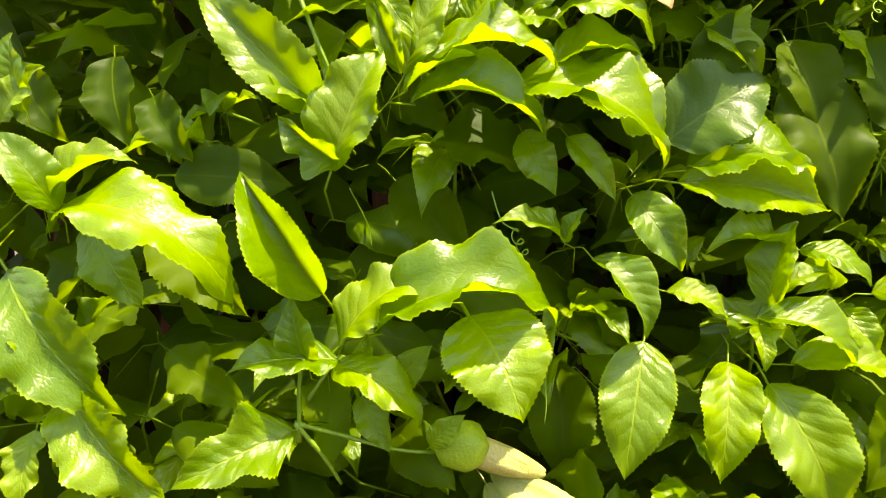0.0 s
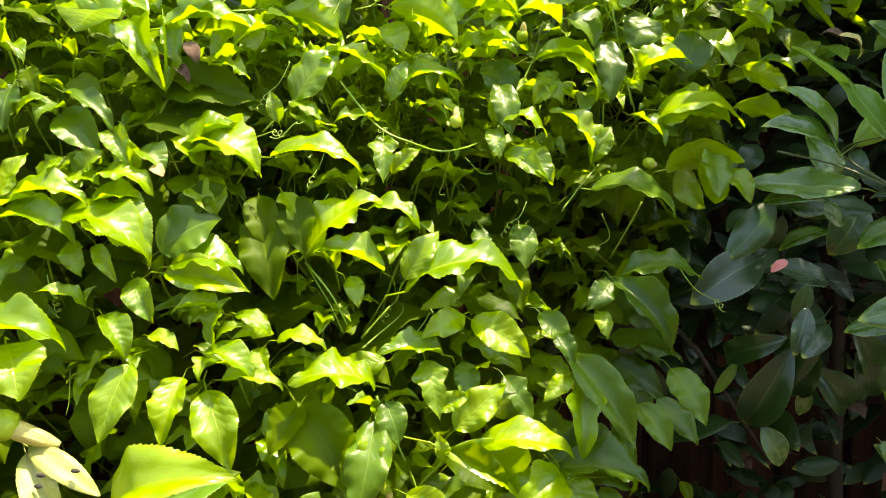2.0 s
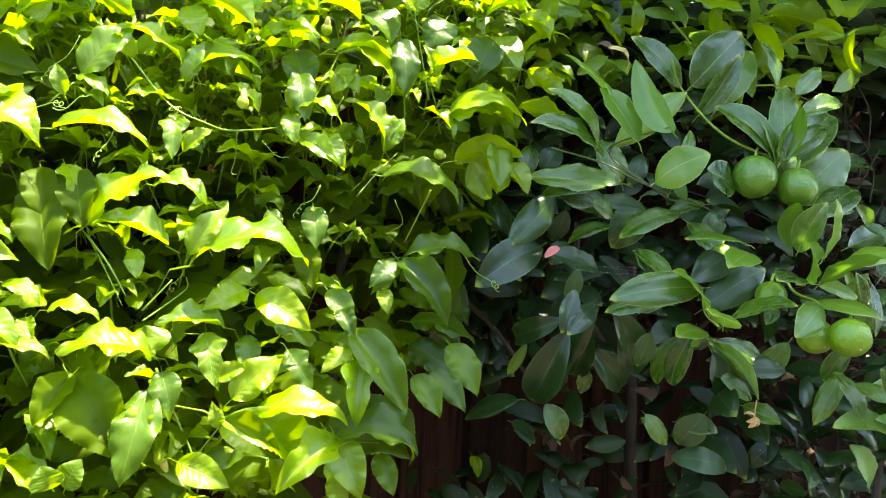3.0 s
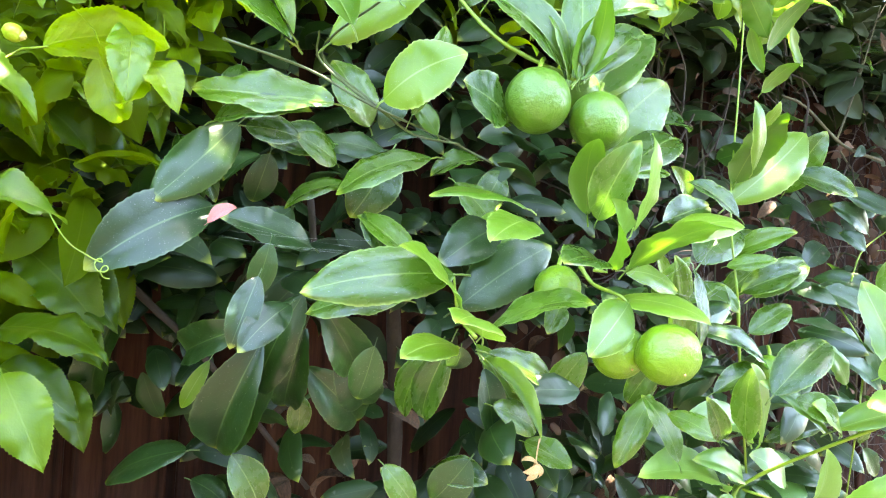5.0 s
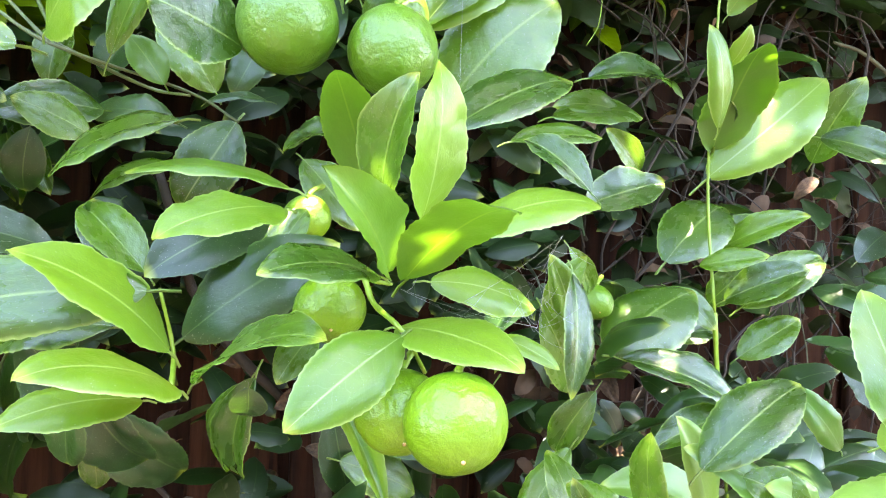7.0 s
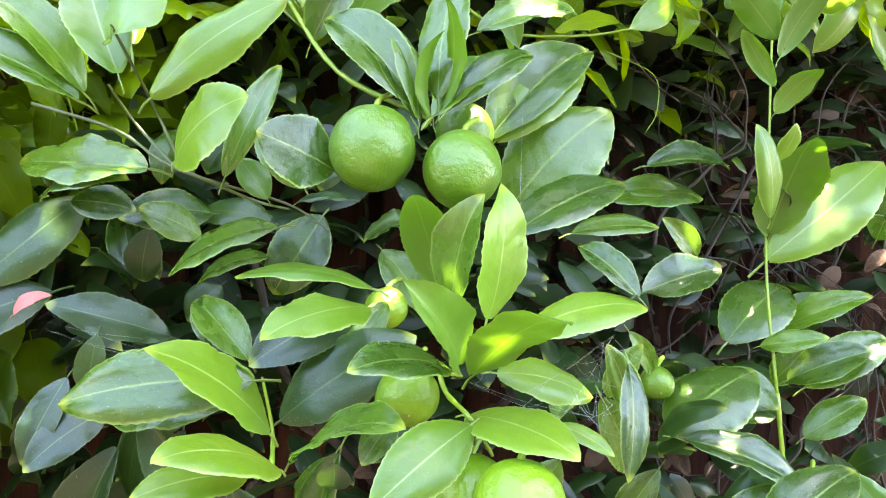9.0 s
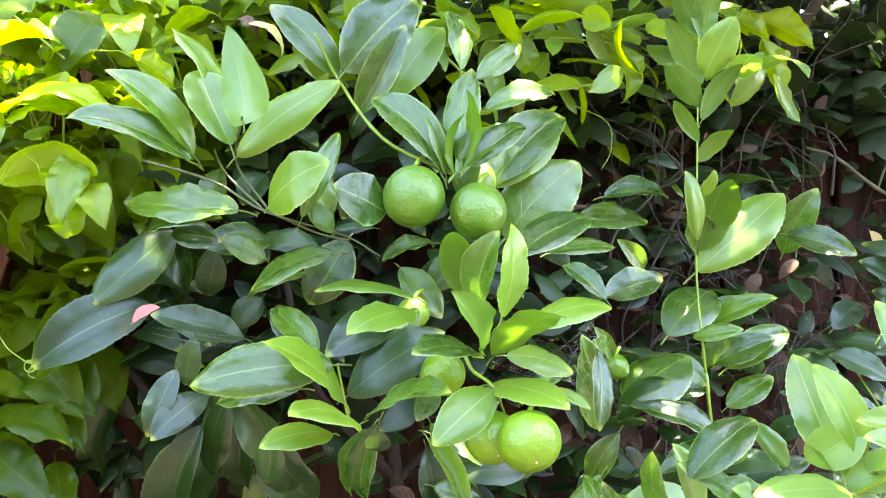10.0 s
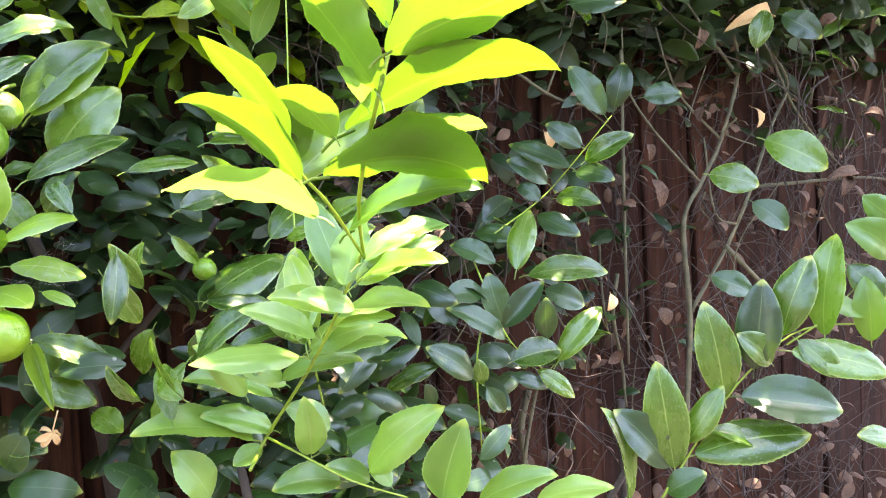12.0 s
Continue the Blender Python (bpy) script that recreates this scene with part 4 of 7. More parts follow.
vine_leaf((0.663, 0.704, 1.756), (0.629, 0.688, 1.715), (-0.34, -0.74, 0.58), 0.069, 0.6, "in_shade")
vine_leaf((0.769, 0.725, 1.725), (0.742, 0.710, 1.669), (-0.07, -0.96, 0.28), 0.056, 0.4, "in_shade")
vine_leaf((0.841, 0.729, 1.704), (0.813, 0.716, 1.630), (-0.08, -0.97, 0.21), 0.056, 0.4, "in_shade")
vine_leaf((-0.090, 0.461, 1.574), (-0.048, 0.462, 1.557), (0.33, -0.53, 0.78), 0.035, 0.4)
vine_leaf((-0.068, 0.487, 1.562), (-0.093, 0.448, 1.502), (0.05, -0.84, 0.54), 0.080, 0.3, "in_shade")
vine_leaf((-0.047, 0.474, 1.555), (-0.046, 0.450, 1.509), (-0.00, -0.88, 0.47), 0.033, 0.4)
vine_leaf((-0.014, 0.483, 1.539), (-0.018, 0.453, 1.478), (0.00, -0.89, 0.45), 0.053, 0.3)
vine_leaf((0.009, 0.495, 1.548), (-0.007, 0.481, 1.565), (0.63, -0.78, -0.03), 0.022, 0.3)
vine_leaf((-0.017, 0.483, 1.541), (-0.037, 0.459, 1.530), (0.04, -0.47, 0.88), 0.040, 0.4)
vine_leaf((-0.020, 0.485, 1.555), (0.006, 0.476, 1.526), (0.37, -0.72, 0.59), 0.013, 0.3)
vine_leaf((0.013, 0.500, 1.562), (0.019, 0.475, 1.506), (0.00, -0.91, 0.42), 0.033, 0.4, "in_shade")
vine_leaf((-0.062, 0.485, 1.579), (-0.022, 0.481, 1.549), (0.43, -0.62, 0.65), 0.044, 0.4, "in_shade")
vine_leaf((0.022, 0.494, 1.529), (0.052, 0.500, 1.549), (-0.37, -0.62, 0.69), 0.031, 0.5)
vine_leaf((0.064, 0.514, 1.541), (0.046, 0.488, 1.517), (-0.09, -0.64, 0.77), 0.038, 0.5, "in_shade")
vine_leaf((0.056, 0.518, 1.533), (0.106, 0.511, 1.487), (0.14, -0.94, 0.30), 0.045, 0.4, "in_shade")
vine_leaf((0.059, 0.517, 1.559), (0.119, 0.513, 1.514), (0.46, -0.61, 0.65), 0.029, 0.5, "in_shade")
vine_leaf((0.109, 0.523, 1.519), (0.141, 0.510, 1.475), (0.06, -0.94, 0.34), 0.029, 0.5)
vine_leaf((0.207, 0.545, 1.482), (0.172, 0.530, 1.509), (0.66, -0.39, 0.65), 0.049, 0.5)
vine_leaf((0.180, 0.542, 1.500), (0.247, 0.560, 1.534), (-0.23, -0.59, 0.77), 0.052, 0.5)
vine_leaf((0.052, 0.485, 1.456), (0.078, 0.490, 1.483), (-0.44, -0.69, 0.58), 0.039, 0.4)
vine_leaf((0.088, 0.501, 1.467), (0.113, 0.505, 1.493), (-0.14, -0.95, 0.28), 0.027, 0.3)
vine_leaf((0.074, 0.494, 1.460), (0.112, 0.495, 1.456), (0.09, -0.51, 0.86), 0.039, 0.4)
vine_leaf((-0.009, 0.471, 1.489), (0.023, 0.459, 1.447), (0.08, -0.94, 0.32), 0.028, 0.4)
vine_leaf((0.031, 0.489, 1.496), (0.040, 0.485, 1.515), (-0.26, -0.96, -0.05), 0.013, 0.3)
vine_leaf((0.093, 0.585, 1.577), (0.224, 0.613, 1.567), (0.17, -0.48, 0.86), 0.098, 0.4, "back")
vine_leaf((0.187, 0.505, 1.367), (0.265, 0.514, 1.359), (0.14, -0.50, 0.86), 0.062, 0.7)
vine_leaf((-0.068, 0.454, 1.515), (-0.078, 0.428, 1.481), (-0.09, -0.78, 0.62), 0.046, 0.5)
vine_leaf((0.057, 0.541, 1.578), (0.095, 0.536, 1.550), (0.11, -0.93, 0.35), 0.034, 0.4, "back")
vine_leaf((0.007, 0.535, 1.588), (0.028, 0.522, 1.554), (0.03, -0.93, 0.38), 0.027, 0.4, "back")
vine_leaf((0.135, 0.556, 1.533), (0.202, 0.560, 1.512), (0.29, -0.51, 0.81), 0.083, 0.4, "back")
vine_leaf((0.168, 0.548, 1.466), (0.205, 0.540, 1.440), (0.35, -0.63, 0.69), 0.044, 0.4, "back")
vine_leaf((-0.007, 0.497, 1.471), (-0.070, 0.453, 1.450), (0.04, -0.48, 0.88), 0.093, 0.3, "back")
vine_leaf((0.026, 0.486, 1.387), (0.089, 0.491, 1.368), (0.29, -0.51, 0.81), 0.066, 0.3, "back")
# vine leaves whose colour is darkened for shade
vine_leaf((0.617, 0.601, 1.110), (0.731, 0.606, 1.090), (0.22, -0.60, 0.77), 0.056, 0.8, "in_shade")
vine_leaf((0.604, 0.578, 1.128), (0.729, 0.606, 1.088), (0.42, -0.49, 0.76), 0.058, 0.9, "in_shade")

# vine leaves in the back, shade put into their colour
vine_leaf((0.847, 0.770, 1.053), (0.855, 0.755, 1.023), (0.05, -0.94, 0.35), 0.019, 0.8, "back")

vine_leaf((0.801, 0.952, 1.603), (0.833, 0.917, 1.492), (0.03, -0.95, 0.31), 0.055, 0.4)
vine_leaf((0.848, 0.932, 1.582), (0.867, 0.902, 1.477), (0.03, -0.96, 0.28), 0.042, 0.4)
vine_leaf((0.882, 0.917, 1.591), (0.903, 0.886, 1.525), (-0.00, -0.91, 0.42), 0.041, 0.4)
vine_leaf((0.856, 0.928, 1.545), (0.874, 0.899, 1.459), (0.02, -0.95, 0.32), 0.034, 0.4, "in_shade")
vine_leaf((0.774, 0.921, 1.511), (0.838, 0.871, 1.433), (-0.06, -0.87, 0.50), 0.062, 0.4, "in_shade")
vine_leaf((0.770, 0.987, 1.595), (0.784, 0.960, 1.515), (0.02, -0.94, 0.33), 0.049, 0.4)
vine_leaf((0.788, 0.872, 1.318), (0.844, 0.826, 1.254), (-0.09, -0.84, 0.53), 0.058, 0.4, "in_shade")
vine_leaf((0.792, 0.870, 1.252), (0.832, 0.831, 1.213), (-0.17, -0.77, 0.61), 0.043, 0.4, "in_shade")
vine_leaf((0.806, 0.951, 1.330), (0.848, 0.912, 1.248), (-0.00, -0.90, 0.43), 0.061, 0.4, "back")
vine_leaf((0.790, 0.871, 1.196), (0.819, 0.837, 1.126), (-0.01, -0.90, 0.44), 0.043, 0.4, "in_shade")
vine_leaf((0.881, 0.874, 1.436), (0.810, 0.884, 1.420), (-0.25, -0.49, 0.83), 0.039, 0.4, "in_shade")
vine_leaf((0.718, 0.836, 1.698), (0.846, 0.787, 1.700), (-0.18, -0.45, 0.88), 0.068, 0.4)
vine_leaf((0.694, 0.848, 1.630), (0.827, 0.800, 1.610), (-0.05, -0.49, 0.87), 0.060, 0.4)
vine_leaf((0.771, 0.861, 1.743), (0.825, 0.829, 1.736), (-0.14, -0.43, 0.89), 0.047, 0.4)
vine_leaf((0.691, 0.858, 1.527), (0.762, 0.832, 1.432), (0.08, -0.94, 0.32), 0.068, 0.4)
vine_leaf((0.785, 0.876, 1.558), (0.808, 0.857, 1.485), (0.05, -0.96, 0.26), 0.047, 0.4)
vine_leaf((0.739, 0.892, 1.500), (0.810, 0.862, 1.436), (-0.00, -0.91, 0.42), 0.063, 0.4, "in_shade")
vine_leaf((0.742, 0.791, 1.261), (0.840, 0.752, 1.230), (0.06, -0.53, 0.85), 0.055, 0.4, "in_shade")
vine_leaf((0.743, 0.795, 1.224), (0.818, 0.762, 1.175), (-0.07, -0.88, 0.47), 0.055, 0.4, "in_shade")
vine_leaf((0.749, 0.854, 1.338), (0.831, 0.824, 1.252), (0.05, -0.93, 0.37), 0.067, 0.4, "in_shade")
vine_leaf((0.721, 0.856, 1.385), (0.762, 0.828, 1.359), (0.11, -0.59, 0.80), 0.045, 0.4)

# lime leaves, fresh
lime_leaf((0.960, 0.688, 1.278), (0.913, 0.779, 1.240), (-0.88, -0.47, -0.03), 0.038, 0.6, "in_shade", fold=0.9)
lime_leaf((0.968, 0.651, 1.356), (0.960, 0.672, 1.307), (-0.17, -0.92, -0.35), 0.025, 0.3, "in_shade", fold=0.4)
lime_leaf((1.233, 0.766, 1.252), (1.282, 0.728, 1.155), (-0.19, -0.94, 0.27), 0.031, 0.4, "fresh", fold=1.2)
lime_leaf((1.128, 0.808, 1.475), (1.083, 0.812, 1.393), (-0.21, -0.97, 0.07), 0.061, 0.4, "dark", fold=0.6)
lime_leaf((1.077, 0.804, 1.431), (1.007, 0.815, 1.398), (-0.44, -0.49, 0.75), 0.039, 0.4, "dark", fold=0.6)
lime_leaf((1.107, 0.836, 1.507), (1.058, 0.841, 1.581), (0.17, -0.97, 0.18), 0.056, 0.4, "dark", fold=0.6)
lime_leaf((0.895, 0.945, 1.486), (0.920, 0.927, 1.393), (0.06, -0.98, 0.21), 0.039, 0.4, "dark", fold=0.6)
lime_leaf((0.960, 0.904, 1.574), (0.948, 0.897, 1.510), (-0.06, -0.99, 0.12), 0.036, 0.4, "dark", fold=0.6)
lime_leaf((1.155, 0.737, 1.484), (1.102, 0.743, 1.476), (-0.18, -0.49, 0.85), 0.019, 0.4, "in_shade", fold=0.6)
lime_leaf((1.231, 0.776, 1.473), (1.170, 0.785, 1.447), (-0.40, -0.50, 0.77), 0.040, 0.4, "dark", fold=0.6)
lime_leaf((1.187, 0.748, 1.439), (1.234, 0.722, 1.379), (0.02, -0.92, 0.40), 0.040, 0.4, "dark", fold=0.6)
lime_leaf((0.983, 0.854, 1.460), (0.943, 0.857, 1.426), (-0.54, -0.59, 0.61), 0.034, 0.4, "in_shade", fold=0.6)
lime_leaf((1.147, 0.845, 1.560), (1.123, 0.842, 1.506), (-0.15, -0.98, 0.12), 0.035, 0.4, "in_shade", fold=0.6)
lime_leaf((1.024, 0.862, 1.401), (0.992, 0.862, 1.361), (-0.22, -0.96, 0.18), 0.039, 0.4, "in_shade", fold=0.6)
lime_leaf((1.264, 0.786, 1.463), (1.233, 0.786, 1.412), (-0.19, -0.97, 0.13), 0.039, 0.4, "dark", fold=0.6)
lime_leaf((0.907, 0.962, 1.464), (0.943, 0.940, 1.405), (0.03, -0.93, 0.37), 0.031, 0.4, "dark", fold=0.6)
lime_leaf((1.020, 0.927, 1.576), (0.990, 0.926, 1.530), (-0.20, -0.97, 0.15), 0.043, 0.4, "in_shade", fold=0.6)
lime_leaf((1.221, 0.709, 1.250), (1.314, 0.720, 1.203), (0.35, -0.82, 0.45), 0.037, 0.4)
lime_leaf((1.150, 0.687, 1.259), (1.138, 0.739, 1.177), (-0.88, -0.45, -0.17), 0.035, 0.4)
lime_leaf((1.402, 0.654, 1.211), (1.359, 0.658, 1.130), (-0.68, -0.66, 0.32), 0.033, 0.4)
lime_leaf((1.139, 0.723, 1.097), (1.112, 0.735, 1.123), (0.08, -0.89, 0.44), 0.024, 0.4)
lime_leaf((1.284, 0.728, 1.145), (1.322, 0.685, 1.125), (-0.37, -0.64, 0.67), 0.035, 0.1)
lime_leaf((1.356, 0.501, 1.201), (1.327, 0.491, 1.243), (-0.24, -0.88, -0.41), 0.019, 0.4)
lime_leaf((1.397, 0.511, 1.197), (1.371, 0.484, 1.269), (-0.84, -0.31, -0.44), 0.029, 0.2)
lime_leaf((1.417, 0.501, 1.241), (1.489, 0.505, 1.291), (-0.44, -0.54, 0.72), 0.044, 0.4)
lime_leaf((1.020, 0.727, 1.272), (1.019, 0.799, 1.180), (-0.45, -0.71, -0.55), 0.043, 0.6, "in_shade", fold=0.9)
lime_leaf((0.974, 0.704, 1.262), (0.947, 0.787, 1.138), (-0.53, -0.75, -0.39), 0.057, 0.6, "in_shade", fold=0.9)
lime_leaf((0.998, 0.737, 1.246), (0.964, 0.823, 1.134), (-0.59, -0.72, -0.37), 0.046, 0.6, "in_shade", fold=0.9)
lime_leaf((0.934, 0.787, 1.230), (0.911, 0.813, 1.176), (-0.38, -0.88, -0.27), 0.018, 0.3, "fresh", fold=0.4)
lime_leaf((1.011, 0.622, 1.305), (1.057, 0.673, 1.245), (0.21, -0.81, -0.54), 0.040, 0.6, "in_shade", fold=0.9)
lime_leaf((1.038, 0.654, 1.269), (1.080, 0.707, 1.198), (0.08, -0.82, -0.56), 0.045, 0.6, "in_shade", fold=0.9)
lime_leaf((1.028, 0.746, 1.230), (1.098, 0.786, 1.163), (0.25, -0.92, -0.30), 0.052, 0.6, "in_shade", fold=0.9)
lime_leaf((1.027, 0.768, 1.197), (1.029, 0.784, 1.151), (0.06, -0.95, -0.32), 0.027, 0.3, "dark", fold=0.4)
lime_leaf((0.915, 0.763, 1.144), (0.842, 0.811, 1.102), (-0.60, -0.25, 0.76), 0.052, 0.3, "in_shade", fold=0.4)
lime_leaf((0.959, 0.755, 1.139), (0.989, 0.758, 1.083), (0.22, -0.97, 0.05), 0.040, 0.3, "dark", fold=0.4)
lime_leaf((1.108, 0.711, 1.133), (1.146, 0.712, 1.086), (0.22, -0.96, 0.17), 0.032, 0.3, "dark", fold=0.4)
lime_leaf((0.849, 0.933, 1.290), (0.819, 1.017, 1.149), (-0.51, -0.78, -0.36), 0.047, 0.6, "in_shade", fold=0.9)
lime_leaf((1.206, 0.712, 1.132), (1.177, 0.742, 1.081), (-0.48, -0.85, -0.22), 0.048, 0.3, "in_shade", fold=0.4)
lime_leaf((0.927, 0.834, 1.092), (0.969, 0.832, 1.058), (0.48, -0.62, 0.62), 0.042, 0.3, "in_shade", fold=0.4)
lime_leaf((1.216, 0.708, 1.233), (1.234, 0.716, 1.157), (0.14, -0.99, -0.08), 0.037, 0.3, "in_shade", fold=0.4)
lime_leaf((1.150, 0.627, 1.267), (1.149, 0.644, 1.244), (-0.10, -0.80, -0.60), 0.026, 0.3, "in_shade", fold=0.4)
lime_leaf((1.233, 0.483, 1.382), (1.234, 0.466, 1.460), (0.62, -0.77, -0.14), 0.043, 0.3, "fresh", fold=0.25)
lime_leaf((1.276, 0.479, 1.323), (1.306, 0.467, 1.307), (0.06, -0.75, 0.66), 0.013, 0.2, "fresh")
lime_leaf((1.108, 0.537, 1.306), (1.038, 0.502, 1.358), (0.67, -0.41, 0.62), 0.048, 0.3, "fresh", fold=0.35)
lime_leaf((1.115, 0.511, 1.290), (1.060, 0.441, 1.307), (0.40, -0.10, 0.91), 0.046, 0.3, "fresh", fold=0.3)
lime_leaf((1.257, 0.588, 1.514), (1.335, 0.622, 1.596), (0.01, -0.92, 0.40), 0.044, 0.2, "fresh")
lime_leaf((1.201, 0.526, 1.512), (1.265, 0.555, 1.565), (-0.19, -0.74, 0.65), 0.031, 0.3, "fresh")
lime_leaf((1.001, 0.564, 1.555), (0.932, 0.639, 1.663), (0.58, -0.47, 0.67), 0.048, 0.1, "fresh")
lime_leaf((1.003, 0.614, 1.533), (1.098, 0.595, 1.611), (-0.31, -0.95, 0.10), 0.043, 0.3, "fresh")
lime_leaf((1.002, 0.538, 1.526), (0.965, 0.583, 1.604), (0.03, -0.86, 0.51), 0.042, 0.2, "fresh")
lime_leaf((1.145, 0.597, 1.593), (1.204, 0.610, 1.683), (-0.03, -0.97, 0.24), 0.046, 0.3, "fresh")
lime_leaf((1.219, 0.716, 1.243), (1.252, 0.640, 1.171), (-0.11, -0.71, 0.69), 0.023, 0.3, "fresh", fold=1.3)

# lime leaves, young
lime_leaf((1.556, 0.703, 1.470), (1.538, 0.609, 1.543), (-0.00, 0.61, 0.79), 0.062, 0.2, "young", fold=0.25)
lime_leaf((1.556, 0.706, 1.446), (1.686, 0.710, 1.552), (-0.26, -0.90, 0.36), 0.066, 0.3, "fresh", fold=0.4)
lime_leaf((1.503, 0.615, 1.562), (1.524, 0.582, 1.591), (-0.01, 0.65, 0.76), 0.028, 0.3, "young", fold=0.3)
lime_leaf((1.504, 0.610, 1.609), (1.532, 0.573, 1.663), (-0.11, 0.80, 0.60), 0.030, 0.3, "young", fold=0.3)
lime_leaf((1.502, 0.613, 1.584), (1.459, 0.593, 1.622), (0.20, 0.75, 0.63), 0.017, 0.3, "young", fold=0.3)
lime_leaf((1.502, 0.609, 1.623), (1.449, 0.591, 1.661), (0.23, 0.73, 0.65), 0.029, 0.3, "young", fold=0.3)
lime_leaf((1.502, 0.607, 1.648), (1.448, 0.587, 1.711), (0.30, 0.80, 0.52), 0.029, 0.3, "young", fold=0.3)
lime_leaf((1.504, 0.605, 1.657), (1.521, 0.570, 1.715), (-0.33, -0.85, -0.42), 0.041, 0.3, "fresh", fold=0.3)
lime_leaf((1.502, 0.602, 1.699), (1.501, 0.570, 1.760), (0.01, 0.89, 0.46), 0.034, 0.3, "young", fold=0.3)
lime_leaf((1.498, 0.602, 1.705), (1.458, 0.581, 1.746), (0.22, 0.77, 0.60), 0.028, 0.3, "young", fold=0.3)
lime_leaf((1.505, 0.623, 1.474), (1.474, 0.597, 1.546), (0.33, -0.93, -0.19), 0.030, 0.3, "fresh", fold=0.3)
lime_leaf((1.506, 0.618, 1.521), (1.506, 0.590, 1.547), (-0.03, -0.67, -0.74), 0.018, 0.3, "fresh", fold=0.3)
lime_leaf((1.214, 0.522, 1.396), (1.184, 0.469, 1.450), (0.04, 0.70, 0.71), 0.032, 0.3, "young", fold=0.3)
lime_leaf((1.219, 0.499, 1.353), (1.177, 0.440, 1.401), (0.78, -0.62, -0.09), 0.034, 0.3, "young", fold=0.9)
lime_leaf((1.223, 0.472, 1.351), (1.252, 0.393, 1.383), (0.09, 0.40, 0.91), 0.039, 0.3, "young", fold=0.25)
lime_leaf((1.201, 0.527, 1.509), (1.204, 0.509, 1.563), (-0.85, 0.49, 0.21), 0.020, 0.4, "young")
lime_leaf((1.017, 0.474, 1.528), (0.994, 0.539, 1.633), (0.29, 0.87, -0.39), 0.040, 0.4, "young")
lime_leaf((1.206, 0.524, 1.516), (1.201, 0.493, 1.578), (0.92, 0.31, 0.23), 0.024, 0.4, "young")

# lime leaves
lime_leaf((1.216, 0.510, 1.391), (1.226, 0.469, 1.454), (-0.80, -0.55, -0.23), 0.036, 0.2)
lime_leaf((1.250, 0.459, 1.376), (1.315, 0.447, 1.391), (-0.28, -0.48, 0.83), 0.040, 0.3, "fresh", fold=0.3)
lime_leaf((1.213, 0.492, 1.352), (1.152, 0.457, 1.352), (0.22, -0.40, 0.89), 0.039, 0.3, "dark", fold=0.4)
lime_leaf((1.225, 0.492, 1.325), (1.274, 0.435, 1.311), (-0.15, -0.35, 0.92), 0.044, 0.3, "fresh", fold=0.3)
lime_leaf((1.222, 0.470, 1.323), (1.166, 0.439, 1.285), (0.13, -0.85, 0.51), 0.036, 0.3, "fresh", fold=0.3)
lime_leaf((1.245, 0.506, 1.349), (1.311, 0.516, 1.334), (0.25, -0.72, 0.65), 0.033, 0.3, "fresh")
lime_leaf((1.124, 0.522, 1.292), (1.185, 0.461, 1.322), (-0.53, -0.11, 0.84), 0.044, 0.3, "dark", fold=0.4)
lime_leaf((1.113, 0.558, 1.310), (1.200, 0.555, 1.368), (-0.22, -0.93, 0.29), 0.049, 0.3, "in_shade", fold=0.4)
lime_leaf((1.165, 0.535, 1.386), (1.104, 0.484, 1.365), (0.08, -0.45, 0.89), 0.044, 0.3, "fresh", fold=0.25)
lime_leaf((1.157, 0.583, 1.381), (1.091, 0.555, 1.344), (0.08, -0.86, 0.50), 0.042, 0.4, "in_shade")
lime_leaf((1.168, 0.548, 1.399), (1.079, 0.553, 1.402), (0.02, -0.26, 0.97), 0.043, 0.3, "fresh", fold=0.4)
lime_leaf((1.100, 0.608, 1.442), (1.020, 0.632, 1.403), (-0.49, -0.44, 0.75), 0.056, 0.3, "dark", fold=0.4)
lime_leaf((1.086, 0.704, 1.455), (1.020, 0.742, 1.464), (-0.33, -0.72, 0.61), 0.036, 0.4, "in_shade")
lime_leaf((1.086, 0.596, 1.345), (1.041, 0.631, 1.386), (0.02, -0.75, 0.66), 0.032, 0.3)
lime_leaf((1.139, 0.538, 1.474), (1.090, 0.521, 1.492), (0.42, -0.85, 0.32), 0.054, 0.3, "dark", fold=0.3)
lime_leaf((1.036, 0.555, 1.476), (1.087, 0.507, 1.510), (-0.73, -0.67, 0.15), 0.055, 0.3, "fresh", fold=0.3)
lime_leaf((1.273, 0.605, 1.464), (1.349, 0.593, 1.545), (-0.30, -0.94, 0.14), 0.072, 0.3, "dark", fold=0.3)
lime_leaf((1.259, 0.536, 1.438), (1.355, 0.578, 1.486), (-0.08, -0.67, 0.74), 0.046, 0.2)
lime_leaf((1.189, 0.529, 1.509), (1.144, 0.574, 1.576), (0.34, -0.66, 0.67), 0.032, 0.4)
lime_leaf((1.192, 0.528, 1.510), (1.173, 0.543, 1.576), (0.46, -0.82, 0.33), 0.024, 0.3)
lime_leaf((1.605, 1.161, 1.431), (1.850, 1.237, 1.477), (-0.01, -0.49, 0.87), 0.093, 0.2)
lime_leaf((1.310, 0.448, 1.398), (1.288, 0.487, 1.428), (-0.32, -0.69, 0.64), 0.019, 0.3)
lime_leaf((1.345, 0.665, 1.456), (1.431, 0.677, 1.467), (0.03, -0.67, 0.74), 0.031, 0.2)
lime_leaf((1.480, 0.700, 1.445), (1.435, 0.680, 1.477), (0.22, -0.92, -0.32), 0.023, 0.2)
lime_leaf((1.472, 0.794, 1.549), (1.586, 0.826, 1.558), (0.15, -0.70, 0.69), 0.043, 0.4)
